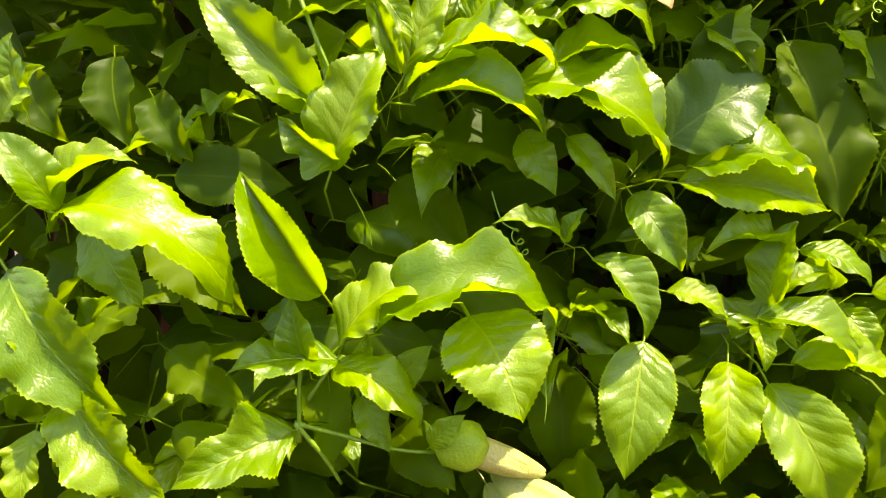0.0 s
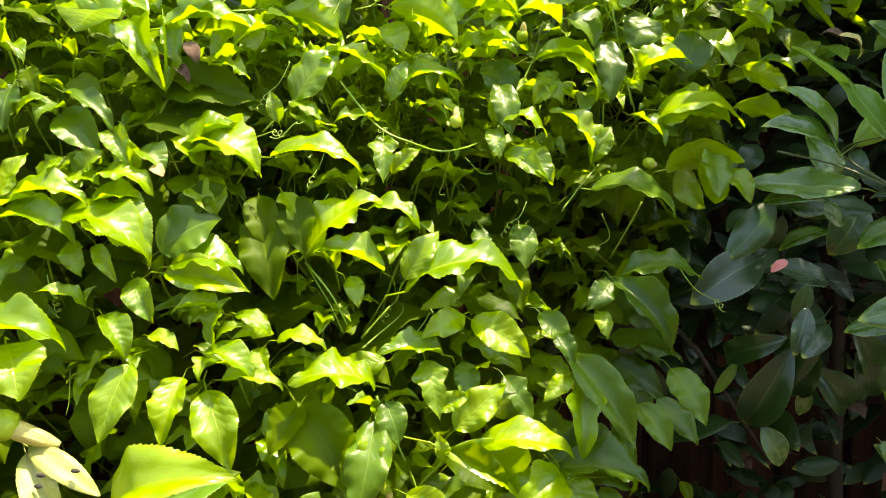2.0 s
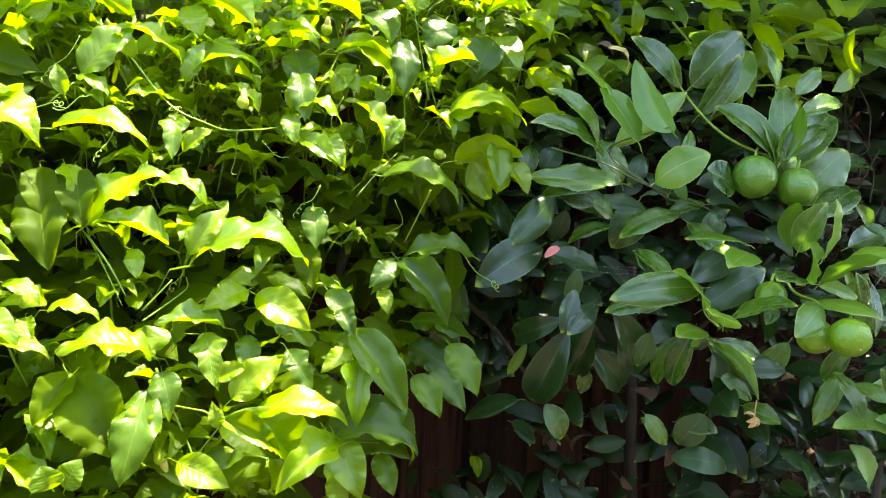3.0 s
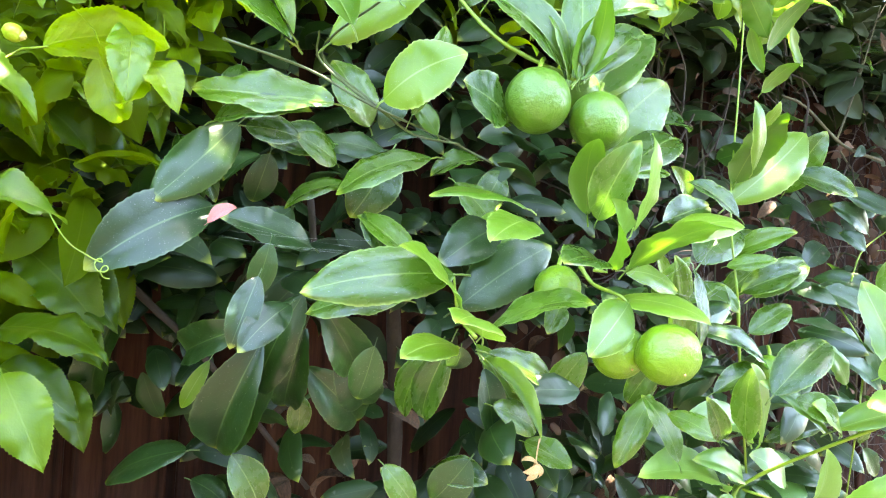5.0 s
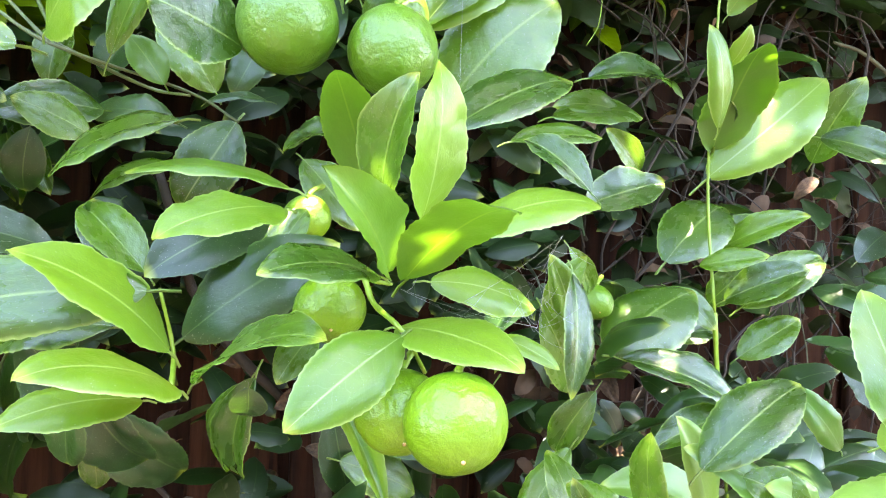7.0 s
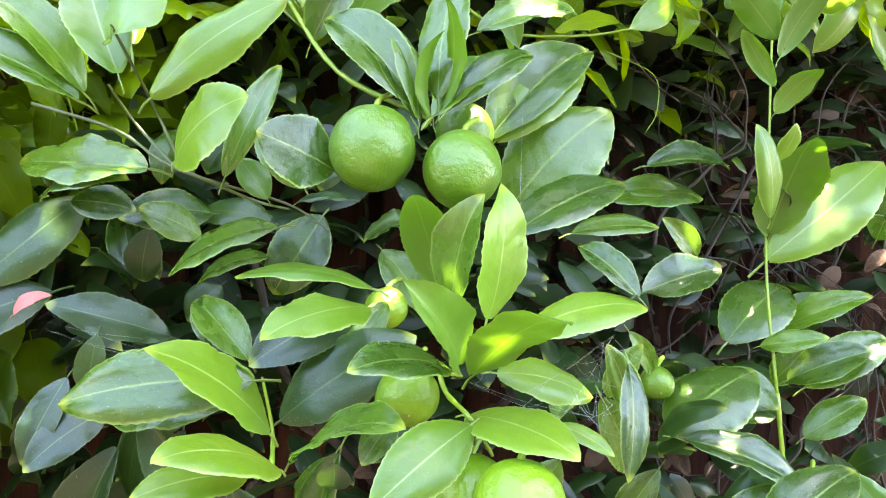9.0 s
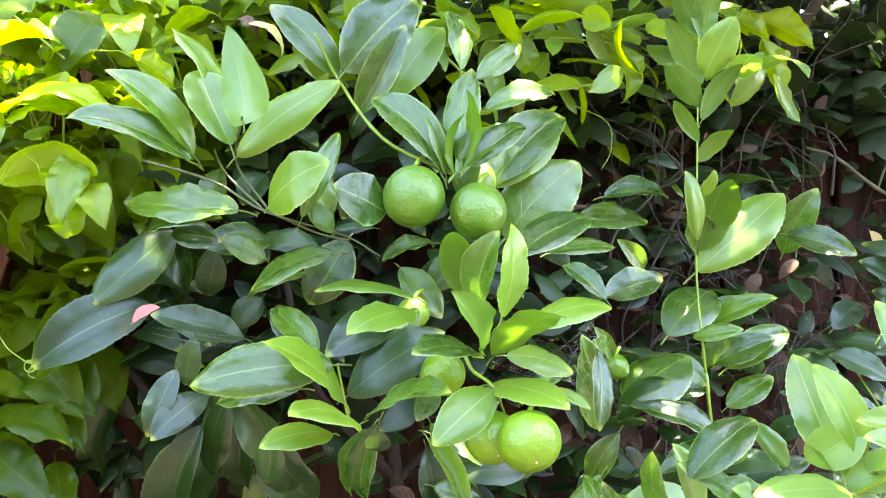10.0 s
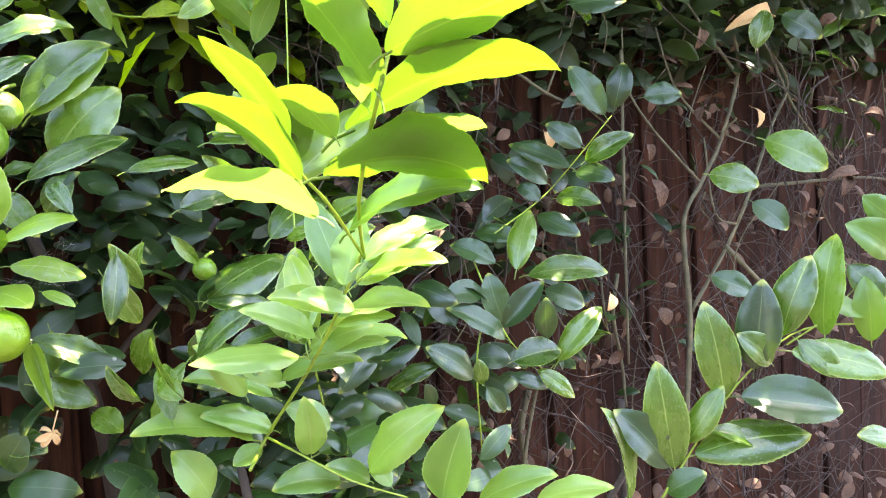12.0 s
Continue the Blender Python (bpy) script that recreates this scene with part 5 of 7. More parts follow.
lime_leaf((1.451, 0.831, 1.514), (1.577, 0.867, 1.530), (0.13, -0.71, 0.69), 0.047, 0.2)
lime_leaf((1.523, 0.720, 1.365), (1.612, 0.760, 1.423), (-0.15, -0.68, 0.71), 0.065, 0.4, fold=0.3)
lime_leaf((1.434, 0.657, 1.290), (1.535, 0.690, 1.340), (-0.15, -0.66, 0.73), 0.069, 0.2, fold=0.3)
lime_leaf((1.604, 0.754, 1.379), (1.659, 0.692, 1.414), (-0.78, -0.50, 0.37), 0.032, 0.4)
lime_leaf((1.542, 0.694, 1.363), (1.582, 0.652, 1.374), (-0.69, -0.58, 0.44), 0.023, 0.2)
lime_leaf((1.572, 0.697, 1.332), (1.627, 0.654, 1.364), (-0.68, -0.60, 0.42), 0.038, 0.3)
lime_leaf((1.517, 0.705, 1.341), (1.549, 0.677, 1.306), (-0.31, -0.87, 0.39), 0.026, 0.4)
lime_leaf((1.431, 0.627, 1.288), (1.534, 0.621, 1.240), (0.28, -0.69, 0.67), 0.040, 0.4)
lime_leaf((1.350, 0.591, 1.326), (1.366, 0.564, 1.367), (-0.73, -0.67, -0.15), 0.021, 0.3)
lime_leaf((1.393, 0.651, 1.373), (1.423, 0.672, 1.336), (0.30, -0.91, -0.29), 0.018, 0.4)
lime_leaf((1.583, 0.739, 1.324), (1.608, 0.701, 1.369), (-0.86, -0.50, 0.05), 0.032, 0.3)
lime_leaf((1.589, 0.697, 1.279), (1.644, 0.684, 1.317), (-0.52, -0.65, 0.56), 0.037, 0.3)
lime_leaf((1.527, 0.720, 1.295), (1.573, 0.714, 1.301), (-0.15, -0.77, 0.62), 0.031, 0.4)
lime_leaf((1.361, 0.567, 1.315), (1.331, 0.545, 1.367), (0.04, -0.92, -0.39), 0.023, 0.2)
lime_leaf((1.155, 0.587, 1.347), (1.183, 0.607, 1.390), (-0.03, -0.89, 0.45), 0.023, 0.3)
lime_leaf((1.183, 0.507, 1.320), (1.164, 0.495, 1.295), (-0.11, -0.87, 0.49), 0.020, 0.4)
lime_leaf((0.964, 0.584, 1.519), (0.862, 0.564, 1.544), (0.45, -0.75, 0.48), 0.036, 0.4)
lime_leaf((0.966, 0.588, 1.526), (0.888, 0.576, 1.595), (0.51, -0.81, 0.30), 0.035, 0.4)
lime_leaf((1.007, 0.605, 1.479), (0.895, 0.673, 1.488), (-0.40, -0.74, 0.54), 0.046, 0.1)
lime_leaf((1.066, 0.569, 1.470), (1.098, 0.583, 1.555), (-0.04, -0.98, 0.18), 0.022, 0.4)
lime_leaf((1.035, 0.712, 1.461), (0.966, 0.686, 1.449), (0.25, -0.88, 0.40), 0.040, 0.3)
lime_leaf((1.032, 0.685, 1.438), (0.987, 0.663, 1.457), (0.49, -0.84, 0.22), 0.031, 0.3)
lime_leaf((1.154, 0.660, 1.268), (1.150, 0.713, 1.180), (-0.70, -0.62, -0.35), 0.037, 0.4)
lime_leaf((1.102, 0.591, 1.619), (1.169, 0.580, 1.697), (-0.13, -0.99, -0.01), 0.063, 0.4)
lime_leaf((1.099, 0.618, 1.623), (1.026, 0.628, 1.694), (0.08, -0.99, 0.10), 0.038, 0.4)
lime_leaf((1.117, 0.599, 1.580), (1.157, 0.564, 1.662), (-0.24, -0.93, -0.28), 0.034, 0.2)
lime_leaf((1.191, 0.529, 1.518), (1.128, 0.575, 1.590), (-0.21, -0.90, 0.38), 0.039, 0.4)
lime_leaf((1.204, 0.525, 1.524), (1.221, 0.557, 1.622), (-0.55, -0.76, 0.35), 0.037, 0.2)
lime_leaf((1.212, 0.523, 1.517), (1.272, 0.546, 1.566), (-0.09, -0.85, 0.53), 0.029, 0.4)
lime_leaf((1.251, 0.585, 1.513), (1.340, 0.620, 1.601), (-0.15, -0.85, 0.50), 0.055, 0.2)
lime_leaf((1.231, 0.539, 1.576), (1.308, 0.559, 1.603), (0.03, -0.82, 0.57), 0.030, 0.4)
lime_leaf((1.220, 0.530, 1.603), (1.267, 0.546, 1.647), (0.06, -0.93, 0.36), 0.025, 0.1)
lime_leaf((1.212, 0.562, 1.622), (1.206, 0.594, 1.694), (0.35, -0.85, 0.39), 0.028, 0.4)
lime_leaf((1.094, 0.580, 1.458), (1.072, 0.586, 1.487), (0.09, -0.96, 0.27), 0.022, 0.1, "young")
lime_leaf((1.586, 0.692, 1.326), (1.666, 0.684, 1.374), (-0.38, -0.76, 0.53), 0.043, 0.4)
lime_leaf((1.745, 0.778, 1.508), (1.804, 0.718, 1.476), (-0.55, -0.75, 0.37), 0.041, 0.4)
lime_leaf((1.755, 0.802, 1.484), (1.765, 0.741, 1.569), (-0.77, -0.57, -0.30), 0.050, 0.3)
lime_leaf((1.547, 0.859, 1.530), (1.455, 0.846, 1.527), (0.15, -0.93, 0.33), 0.036, 0.4)
lime_leaf((1.626, 0.815, 1.386), (1.683, 0.753, 1.406), (-0.73, -0.58, 0.36), 0.038, 0.4)
lime_leaf((0.941, 0.653, 1.458), (0.989, 0.651, 1.452), (-0.03, -0.92, 0.40), 0.031, 0.1)
lime_leaf((0.915, 0.670, 1.462), (0.992, 0.619, 1.471), (-0.50, -0.69, 0.52), 0.033, 0.4)
lime_leaf((1.059, 0.611, 1.353), (1.048, 0.632, 1.390), (0.05, -0.87, 0.50), 0.025, 0.4)
lime_leaf((1.340, 0.529, 1.355), (1.332, 0.508, 1.282), (0.39, -0.90, 0.22), 0.027, 0.2)
lime_leaf((1.406, 0.655, 1.407), (1.490, 0.675, 1.434), (0.05, -0.83, 0.55), 0.041, 0.1)
lime_leaf((1.325, 0.537, 1.331), (1.357, 0.562, 1.276), (0.13, -0.92, -0.36), 0.031, 0.2)
lime_leaf((1.450, 0.610, 1.222), (1.527, 0.618, 1.244), (-0.13, -0.65, 0.75), 0.029, 0.4)
lime_leaf((1.223, 0.694, 1.195), (1.290, 0.715, 1.160), (0.47, -0.80, 0.37), 0.040, 0.2)
lime_leaf((1.361, 0.729, 1.248), (1.342, 0.773, 1.182), (-0.65, -0.70, -0.28), 0.040, 0.3)
lime_leaf((1.486, 0.687, 1.329), (1.441, 0.673, 1.288), (-0.27, -0.76, 0.59), 0.038, 0.2)
lime_leaf((1.435, 0.679, 1.252), (1.420, 0.721, 1.189), (-0.71, -0.65, -0.27), 0.032, 0.4)
lime_leaf((1.398, 0.544, 1.188), (1.372, 0.593, 1.205), (-0.54, -0.53, 0.65), 0.026, 0.4)
lime_leaf((1.384, 0.586, 1.156), (1.376, 0.640, 1.215), (-0.12, -0.74, 0.66), 0.029, 0.4)
lime_leaf((1.185, 0.756, 1.112), (1.231, 0.712, 1.105), (-0.40, -0.57, 0.72), 0.040, 0.4)
lime_leaf((1.445, 0.500, 1.236), (1.480, 0.481, 1.219), (-0.26, -0.87, 0.41), 0.028, 0.2)
lime_leaf((1.891, 0.718, 1.151), (1.969, 0.705, 1.163), (-0.18, -0.75, 0.64), 0.052, 0.4)
lime_leaf((1.974, 0.723, 1.142), (2.059, 0.724, 1.223), (-0.45, -0.70, 0.55), 0.046, 0.4)
lime_leaf((1.974, 0.732, 1.136), (2.087, 0.741, 1.173), (-0.23, -0.24, 0.94), 0.046, 0.4)
lime_leaf((1.936, 0.724, 1.130), (1.994, 0.711, 1.081), (0.06, -0.97, 0.25), 0.032, 0.3)
lime_leaf((1.836, 0.720, 1.120), (1.826, 0.709, 1.162), (-0.23, -0.93, -0.30), 0.026, 0.3)
lime_leaf((1.764, 0.718, 1.158), (1.688, 0.757, 1.119), (-0.56, -0.60, 0.57), 0.033, 0.4)
lime_leaf((1.925, 0.720, 1.286), (2.042, 0.673, 1.285), (-0.10, -0.79, 0.61), 0.050, 0.4)
lime_leaf((1.907, 0.729, 1.296), (1.960, 0.776, 1.392), (-0.34, -0.76, 0.55), 0.046, 0.3)
lime_leaf((2.083, 0.795, 1.475), (2.142, 0.734, 1.514), (-0.64, -0.71, 0.29), 0.044, 0.4)
lime_leaf((2.050, 0.848, 1.412), (2.097, 0.773, 1.398), (-0.63, -0.62, 0.47), 0.040, 0.4)
lime_leaf((2.335, 0.776, 1.445), (2.404, 0.726, 1.419), (-0.43, -0.83, 0.34), 0.060, 0.4)
lime_leaf((2.482, 0.788, 1.511), (2.565, 0.721, 1.447), (-0.43, -0.89, 0.19), 0.080, 0.4)
lime_leaf((2.451, 0.773, 1.682), (2.473, 0.769, 1.756), (-0.74, -0.67, 0.01), 0.042, 0.4)

# lime leaves, mostly darkened in colour for shade
lime_leaf((1.096, 0.532, 1.338), (0.977, 0.554, 1.318), (-0.23, -0.89, 0.39), 0.049, 0.3, "dark", fold=0.4)
lime_leaf((1.072, 0.583, 1.313), (0.995, 0.614, 1.296), (-0.38, -0.54, 0.75), 0.040, 0.4, "dark")
lime_leaf((1.097, 0.523, 1.282), (1.039, 0.487, 1.277), (0.17, -0.41, 0.89), 0.035, 0.3, "fresh", fold=0.3)
lime_leaf((0.938, 0.687, 1.465), (0.866, 0.666, 1.385), (0.04, -0.97, 0.22), 0.048, 0.3, "in_shade")
lime_leaf((0.920, 0.686, 1.387), (0.819, 0.665, 1.324), (-0.01, -0.94, 0.33), 0.059, 0.4, "in_shade")
lime_leaf((1.013, 0.687, 1.355), (0.924, 0.664, 1.378), (0.31, -0.85, 0.43), 0.037, 0.3, "in_shade")
lime_leaf((0.977, 0.744, 1.448), (0.966, 0.777, 1.400), (0.01, -0.82, -0.57), 0.033, 0.4, "in_shade")
lime_leaf((0.985, 0.631, 1.303), (0.940, 0.606, 1.264), (0.06, -0.87, 0.50), 0.032, 0.3, "in_shade")
lime_leaf((1.048, 0.579, 1.273), (1.045, 0.612, 1.223), (-0.43, -0.76, -0.48), 0.030, 0.1, "in_shade")
lime_leaf((1.006, 0.682, 1.308), (0.979, 0.757, 1.195), (-0.73, -0.63, -0.26), 0.049, 0.3, "in_shade")
lime_leaf((0.956, 0.628, 1.326), (0.935, 0.619, 1.265), (-0.15, -0.97, 0.20), 0.027, 0.2, "in_shade")
lime_leaf((1.879, 0.721, 1.188), (1.784, 0.729, 1.243), (0.18, -0.87, 0.46), 0.040, 0.4, "in_shade")
lime_leaf((1.878, 0.723, 1.206), (1.940, 0.699, 1.276), (-0.59, -0.73, 0.34), 0.043, 0.2, "in_shade")
lime_leaf((1.877, 0.723, 1.215), (1.860, 0.737, 1.293), (-0.27, -0.96, 0.09), 0.044, 0.2, "in_shade")
lime_leaf((1.887, 0.722, 1.127), (1.953, 0.725, 1.099), (0.22, -0.89, 0.41), 0.028, 0.2, "in_shade")
lime_leaf((1.817, 0.713, 1.133), (1.743, 0.717, 1.188), (0.17, -0.94, 0.29), 0.046, 0.4, "in_shade")
lime_leaf((1.844, 0.722, 1.112), (1.873, 0.721, 1.070), (0.07, -1.00, 0.04), 0.031, 0.1, "in_shade")
lime_leaf((1.943, 0.700, 1.185), (1.931, 0.678, 1.253), (-0.40, -0.84, -0.35), 0.036, 0.1, "in_shade")
lime_leaf((1.998, 0.824, 1.382), (2.043, 0.755, 1.344), (-0.50, -0.69, 0.52), 0.042, 0.2, "in_shade")
lime_leaf((1.879, 0.750, 1.307), (1.819, 0.794, 1.339), (-0.33, -0.80, 0.50), 0.040, 0.3, "in_shade")
lime_leaf((1.852, 0.740, 1.264), (1.785, 0.738, 1.261), (-0.04, -0.83, 0.56), 0.044, 0.3, "in_shade")
lime_leaf((1.797, 0.726, 1.215), (1.764, 0.759, 1.279), (-0.18, -0.90, 0.39), 0.047, 0.1, "in_shade")
lime_leaf((1.970, 0.753, 1.255), (2.037, 0.741, 1.226), (0.04, -0.93, 0.35), 0.046, 0.4, "in_shade")
lime_leaf((1.930, 0.909, 1.376), (1.998, 0.927, 1.418), (-0.17, -0.80, 0.58), 0.045, 0.3, "in_shade")
lime_leaf((1.890, 0.856, 1.356), (1.951, 0.790, 1.342), (-0.58, -0.63, 0.52), 0.038, 0.3, "in_shade")
lime_leaf((1.835, 0.759, 1.153), (1.902, 0.755, 1.146), (-0.00, -0.81, 0.59), 0.045, 0.4, "in_shade")
lime_leaf((2.052, 0.885, 1.443), (1.980, 0.907, 1.488), (-0.16, -0.96, 0.23), 0.045, 0.4, "in_shade")
lime_leaf((2.070, 0.832, 1.469), (1.986, 0.906, 1.518), (-0.40, -0.79, 0.46), 0.044, 0.1, "in_shade")
lime_leaf((2.071, 0.788, 1.499), (2.016, 0.814, 1.543), (-0.21, -0.97, 0.15), 0.043, 0.4, "in_shade")
lime_leaf((2.079, 0.823, 1.459), (2.116, 0.756, 1.437), (-0.61, -0.65, 0.46), 0.040, 0.4, "in_shade")
lime_leaf((2.028, 0.869, 1.410), (1.995, 0.897, 1.439), (-0.36, -0.85, 0.39), 0.033, 0.4, "in_shade")
lime_leaf((2.111, 0.774, 1.554), (2.062, 0.805, 1.643), (-0.38, -0.92, 0.09), 0.049, 0.3, "in_shade")
lime_leaf((2.243, 0.842, 1.599), (2.312, 0.817, 1.602), (-0.53, -0.79, 0.31), 0.048, 0.1, "in_shade")
lime_leaf((2.189, 0.859, 1.581), (2.209, 0.853, 1.666), (-0.60, -0.80, 0.05), 0.049, 0.4, "in_shade")
lime_leaf((2.398, 0.736, 1.389), (2.434, 0.693, 1.335), (-0.46, -0.86, 0.20), 0.048, 0.2, "in_shade")
lime_leaf((2.265, 0.698, 1.262), (2.321, 0.661, 1.231), (-0.32, -0.86, 0.39), 0.046, 0.4, "in_shade")
lime_leaf((2.086, 0.832, 1.762), (2.160, 0.765, 1.752), (-0.60, -0.78, 0.17), 0.053, 0.4, "in_shade")
lime_leaf((2.509, 0.763, 1.746), (2.555, 0.716, 1.692), (-0.56, -0.82, 0.06), 0.051, 0.3, "in_shade")

# sapling leaves, young
sapling_leaf((1.524, 0.077, 1.482), (1.490, 0.092, 1.540), (0.84, 0.14, 0.52), 0.051, 0.3, "young")
sapling_leaf((1.519, 0.087, 1.446), (1.469, 0.083, 1.512), (0.72, 0.32, 0.62), 0.044, 0.1, "young")
sapling_leaf((1.520, 0.070, 1.465), (1.594, 0.026, 1.488), (-0.14, 0.36, 0.92), 0.066, 0.2, "young")
sapling_leaf((1.543, 0.076, 1.506), (1.609, 0.064, 1.536), (-0.38, 0.30, 0.87), 0.057, 0.3, "young")
sapling_leaf((1.509, 0.131, 1.431), (1.640, 0.091, 1.463), (-0.21, 0.18, 0.96), 0.086, 0.4, "young")
sapling_leaf((1.535, 0.151, 1.427), (1.590, 0.162, 1.423), (0.02, 0.13, 0.99), 0.039, 0.3, "young")
sapling_leaf((1.495, 0.141, 1.404), (1.608, 0.141, 1.397), (0.02, 0.33, 0.94), 0.087, 0.4, "young")
sapling_leaf((1.535, 0.255, 1.368), (1.614, 0.161, 1.394), (-0.57, -0.38, 0.72), 0.047, 0.4, "young")
sapling_leaf((1.491, 0.078, 1.420), (1.460, 0.067, 1.444), (0.41, 0.42, 0.81), 0.031, 0.2, "young")
sapling_leaf((1.476, 0.148, 1.428), (1.424, 0.124, 1.484), (0.59, 0.35, 0.73), 0.035, 0.2, "young")
sapling_leaf((1.478, 0.129, 1.400), (1.410, 0.109, 1.443), (0.41, 0.27, 0.87), 0.046, 0.4, "young")
sapling_leaf((1.556, 0.285, 1.335), (1.636, 0.301, 1.370), (-0.29, -0.41, 0.87), 0.035, 0.4, "young")
sapling_leaf((1.549, 0.271, 1.330), (1.597, 0.210, 1.341), (-0.46, -0.33, 0.82), 0.029, 0.3, "young")
sapling_leaf((1.539, 0.306, 1.322), (1.560, 0.315, 1.382), (-0.65, -0.68, 0.34), 0.039, 0.1, "young")
sapling_leaf((2.216, 0.435, 1.251), (2.271, 0.400, 1.221), (-0.24, -0.85, 0.47), 0.029, 0.3, "young")
sapling_leaf((2.281, 0.406, 1.188), (2.270, 0.405, 1.277), (-0.73, -0.67, -0.17), 0.042, 0.4, "young")
sapling_leaf((2.322, 0.402, 1.303), (2.254, 0.419, 1.348), (-0.18, -0.98, 0.01), 0.053, 0.4, "young")
sapling_leaf((2.327, 0.405, 1.350), (2.279, 0.413, 1.385), (-0.20, -0.97, -0.13), 0.039, 0.4, "young")

# sapling leaves
sapling_leaf((1.517, 0.105, 1.441), (1.499, 0.101, 1.464), (0.61, 0.43, 0.66), 0.017, 0.3)
sapling_leaf((1.528, 0.143, 1.429), (1.618, 0.164, 1.439), (-0.16, 0.13, 0.98), 0.064, 0.3)
sapling_leaf((1.434, 0.181, 1.438), (1.473, 0.160, 1.433), (0.21, 0.27, 0.94), 0.032, 0.3)
sapling_leaf((1.502, 0.213, 1.381), (1.398, 0.195, 1.401), (0.12, 0.20, 0.97), 0.080, 0.3)
sapling_leaf((1.551, 0.285, 1.342), (1.637, 0.300, 1.370), (-0.18, -0.47, 0.86), 0.037, 0.3)
sapling_leaf((1.549, 0.282, 1.327), (1.601, 0.209, 1.342), (-0.43, -0.21, 0.88), 0.033, 0.3)
sapling_leaf((1.548, 0.295, 1.323), (1.620, 0.270, 1.357), (-0.39, -0.76, 0.53), 0.033, 0.4)
sapling_leaf((1.543, 0.430, 1.256), (1.619, 0.308, 1.295), (-0.46, -0.11, 0.88), 0.051, 0.4)
sapling_leaf((1.537, 0.440, 1.249), (1.635, 0.444, 1.248), (0.11, -0.42, 0.90), 0.040, 0.3)
sapling_leaf((1.519, 0.352, 1.273), (1.451, 0.337, 1.304), (0.43, -0.73, 0.54), 0.029, 0.4)
sapling_leaf((1.512, 0.419, 1.245), (1.407, 0.397, 1.251), (0.16, -0.52, 0.84), 0.041, 0.3)
sapling_leaf((1.507, 0.462, 1.263), (1.538, 0.426, 1.300), (-0.75, -0.66, -0.04), 0.038, 0.4)
sapling_leaf((1.527, 0.443, 1.245), (1.591, 0.416, 1.269), (-0.32, -0.79, 0.53), 0.035, 0.4)
sapling_leaf((1.552, 0.364, 1.318), (1.529, 0.404, 1.402), (-0.33, -0.92, 0.22), 0.035, 0.2)
sapling_leaf((1.551, 0.326, 1.298), (1.500, 0.324, 1.316), (0.26, -0.93, 0.25), 0.022, 0.4)
sapling_leaf((1.492, 0.501, 1.204), (1.411, 0.512, 1.252), (0.29, -0.68, 0.67), 0.036, 0.2)
sapling_leaf((1.500, 0.501, 1.204), (1.590, 0.468, 1.223), (-0.32, -0.43, 0.84), 0.037, 0.4)
sapling_leaf((1.525, 0.509, 1.248), (1.485, 0.510, 1.290), (0.02, -1.00, 0.02), 0.023, 0.4)
sapling_leaf((1.544, 0.374, 1.278), (1.589, 0.323, 1.288), (-0.41, -0.32, 0.85), 0.025, 0.2)
sapling_leaf((1.535, 0.439, 1.242), (1.600, 0.393, 1.256), (-0.27, -0.27, 0.92), 0.030, 0.3)
sapling_leaf((1.503, 0.609, 1.165), (1.397, 0.594, 1.200), (0.32, -0.64, 0.70), 0.043, 0.4)
sapling_leaf((1.477, 0.616, 1.112), (1.337, 0.590, 1.143), (0.29, -0.47, 0.83), 0.055, 0.4)
sapling_leaf((1.502, 0.613, 1.121), (1.414, 0.598, 1.154), (0.35, -0.77, 0.53), 0.036, 0.3)
sapling_leaf((1.487, 0.609, 1.103), (1.450, 0.599, 1.087), (-0.05, -0.73, 0.68), 0.028, 0.2)
sapling_leaf((1.541, 0.568, 1.098), (1.530, 0.533, 1.178), (-0.01, -0.92, -0.40), 0.038, 0.4)
sapling_leaf((1.572, 0.696, 1.058), (1.719, 0.733, 1.091), (0.02, -0.70, 0.72), 0.076, 0.4)
sapling_leaf((1.621, 0.595, 1.056), (1.694, 0.499, 1.153), (-0.84, -0.51, 0.15), 0.058, 0.4)
sapling_leaf((1.672, 0.456, 1.057), (1.683, 0.402, 1.162), (-0.61, -0.73, -0.32), 0.054, 0.3)
sapling_leaf((1.721, 0.464, 1.043), (1.797, 0.411, 1.079), (-0.57, -0.46, 0.68), 0.039, 0.4)
sapling_leaf((1.780, 0.434, 1.043), (1.859, 0.392, 1.060), (-0.34, -0.39, 0.86), 0.036, 0.3)
sapling_leaf((1.617, 0.585, 1.046), (1.559, 0.578, 1.077), (0.42, -0.79, 0.45), 0.030, 0.4)
sapling_leaf((1.647, 0.593, 1.031), (1.626, 0.621, 1.057), (-0.06, -0.80, 0.60), 0.026, 0.4)
sapling_leaf((1.507, 0.500, 1.201), (1.448, 0.484, 1.235), (0.41, -0.83, 0.37), 0.031, 0.3)
sapling_leaf((1.467, 0.559, 1.181), (1.415, 0.529, 1.267), (0.50, -0.87, 0.00), 0.039, 0.1)
sapling_leaf((1.582, 0.601, 1.046), (1.493, 0.587, 1.052), (0.18, -0.69, 0.71), 0.044, 0.4)
sapling_leaf((1.422, 0.615, 1.048), (1.380, 0.608, 1.113), (0.44, -0.89, 0.13), 0.048, 0.3)
sapling_leaf((1.575, 0.619, 1.111), (1.519, 0.622, 1.147), (0.26, -0.86, 0.44), 0.043, 0.4)

# sapling leaves, fresh
sapling_leaf((1.522, 0.438, 1.253), (1.526, 0.499, 1.353), (-0.46, -0.75, 0.48), 0.045, 0.1, "fresh")
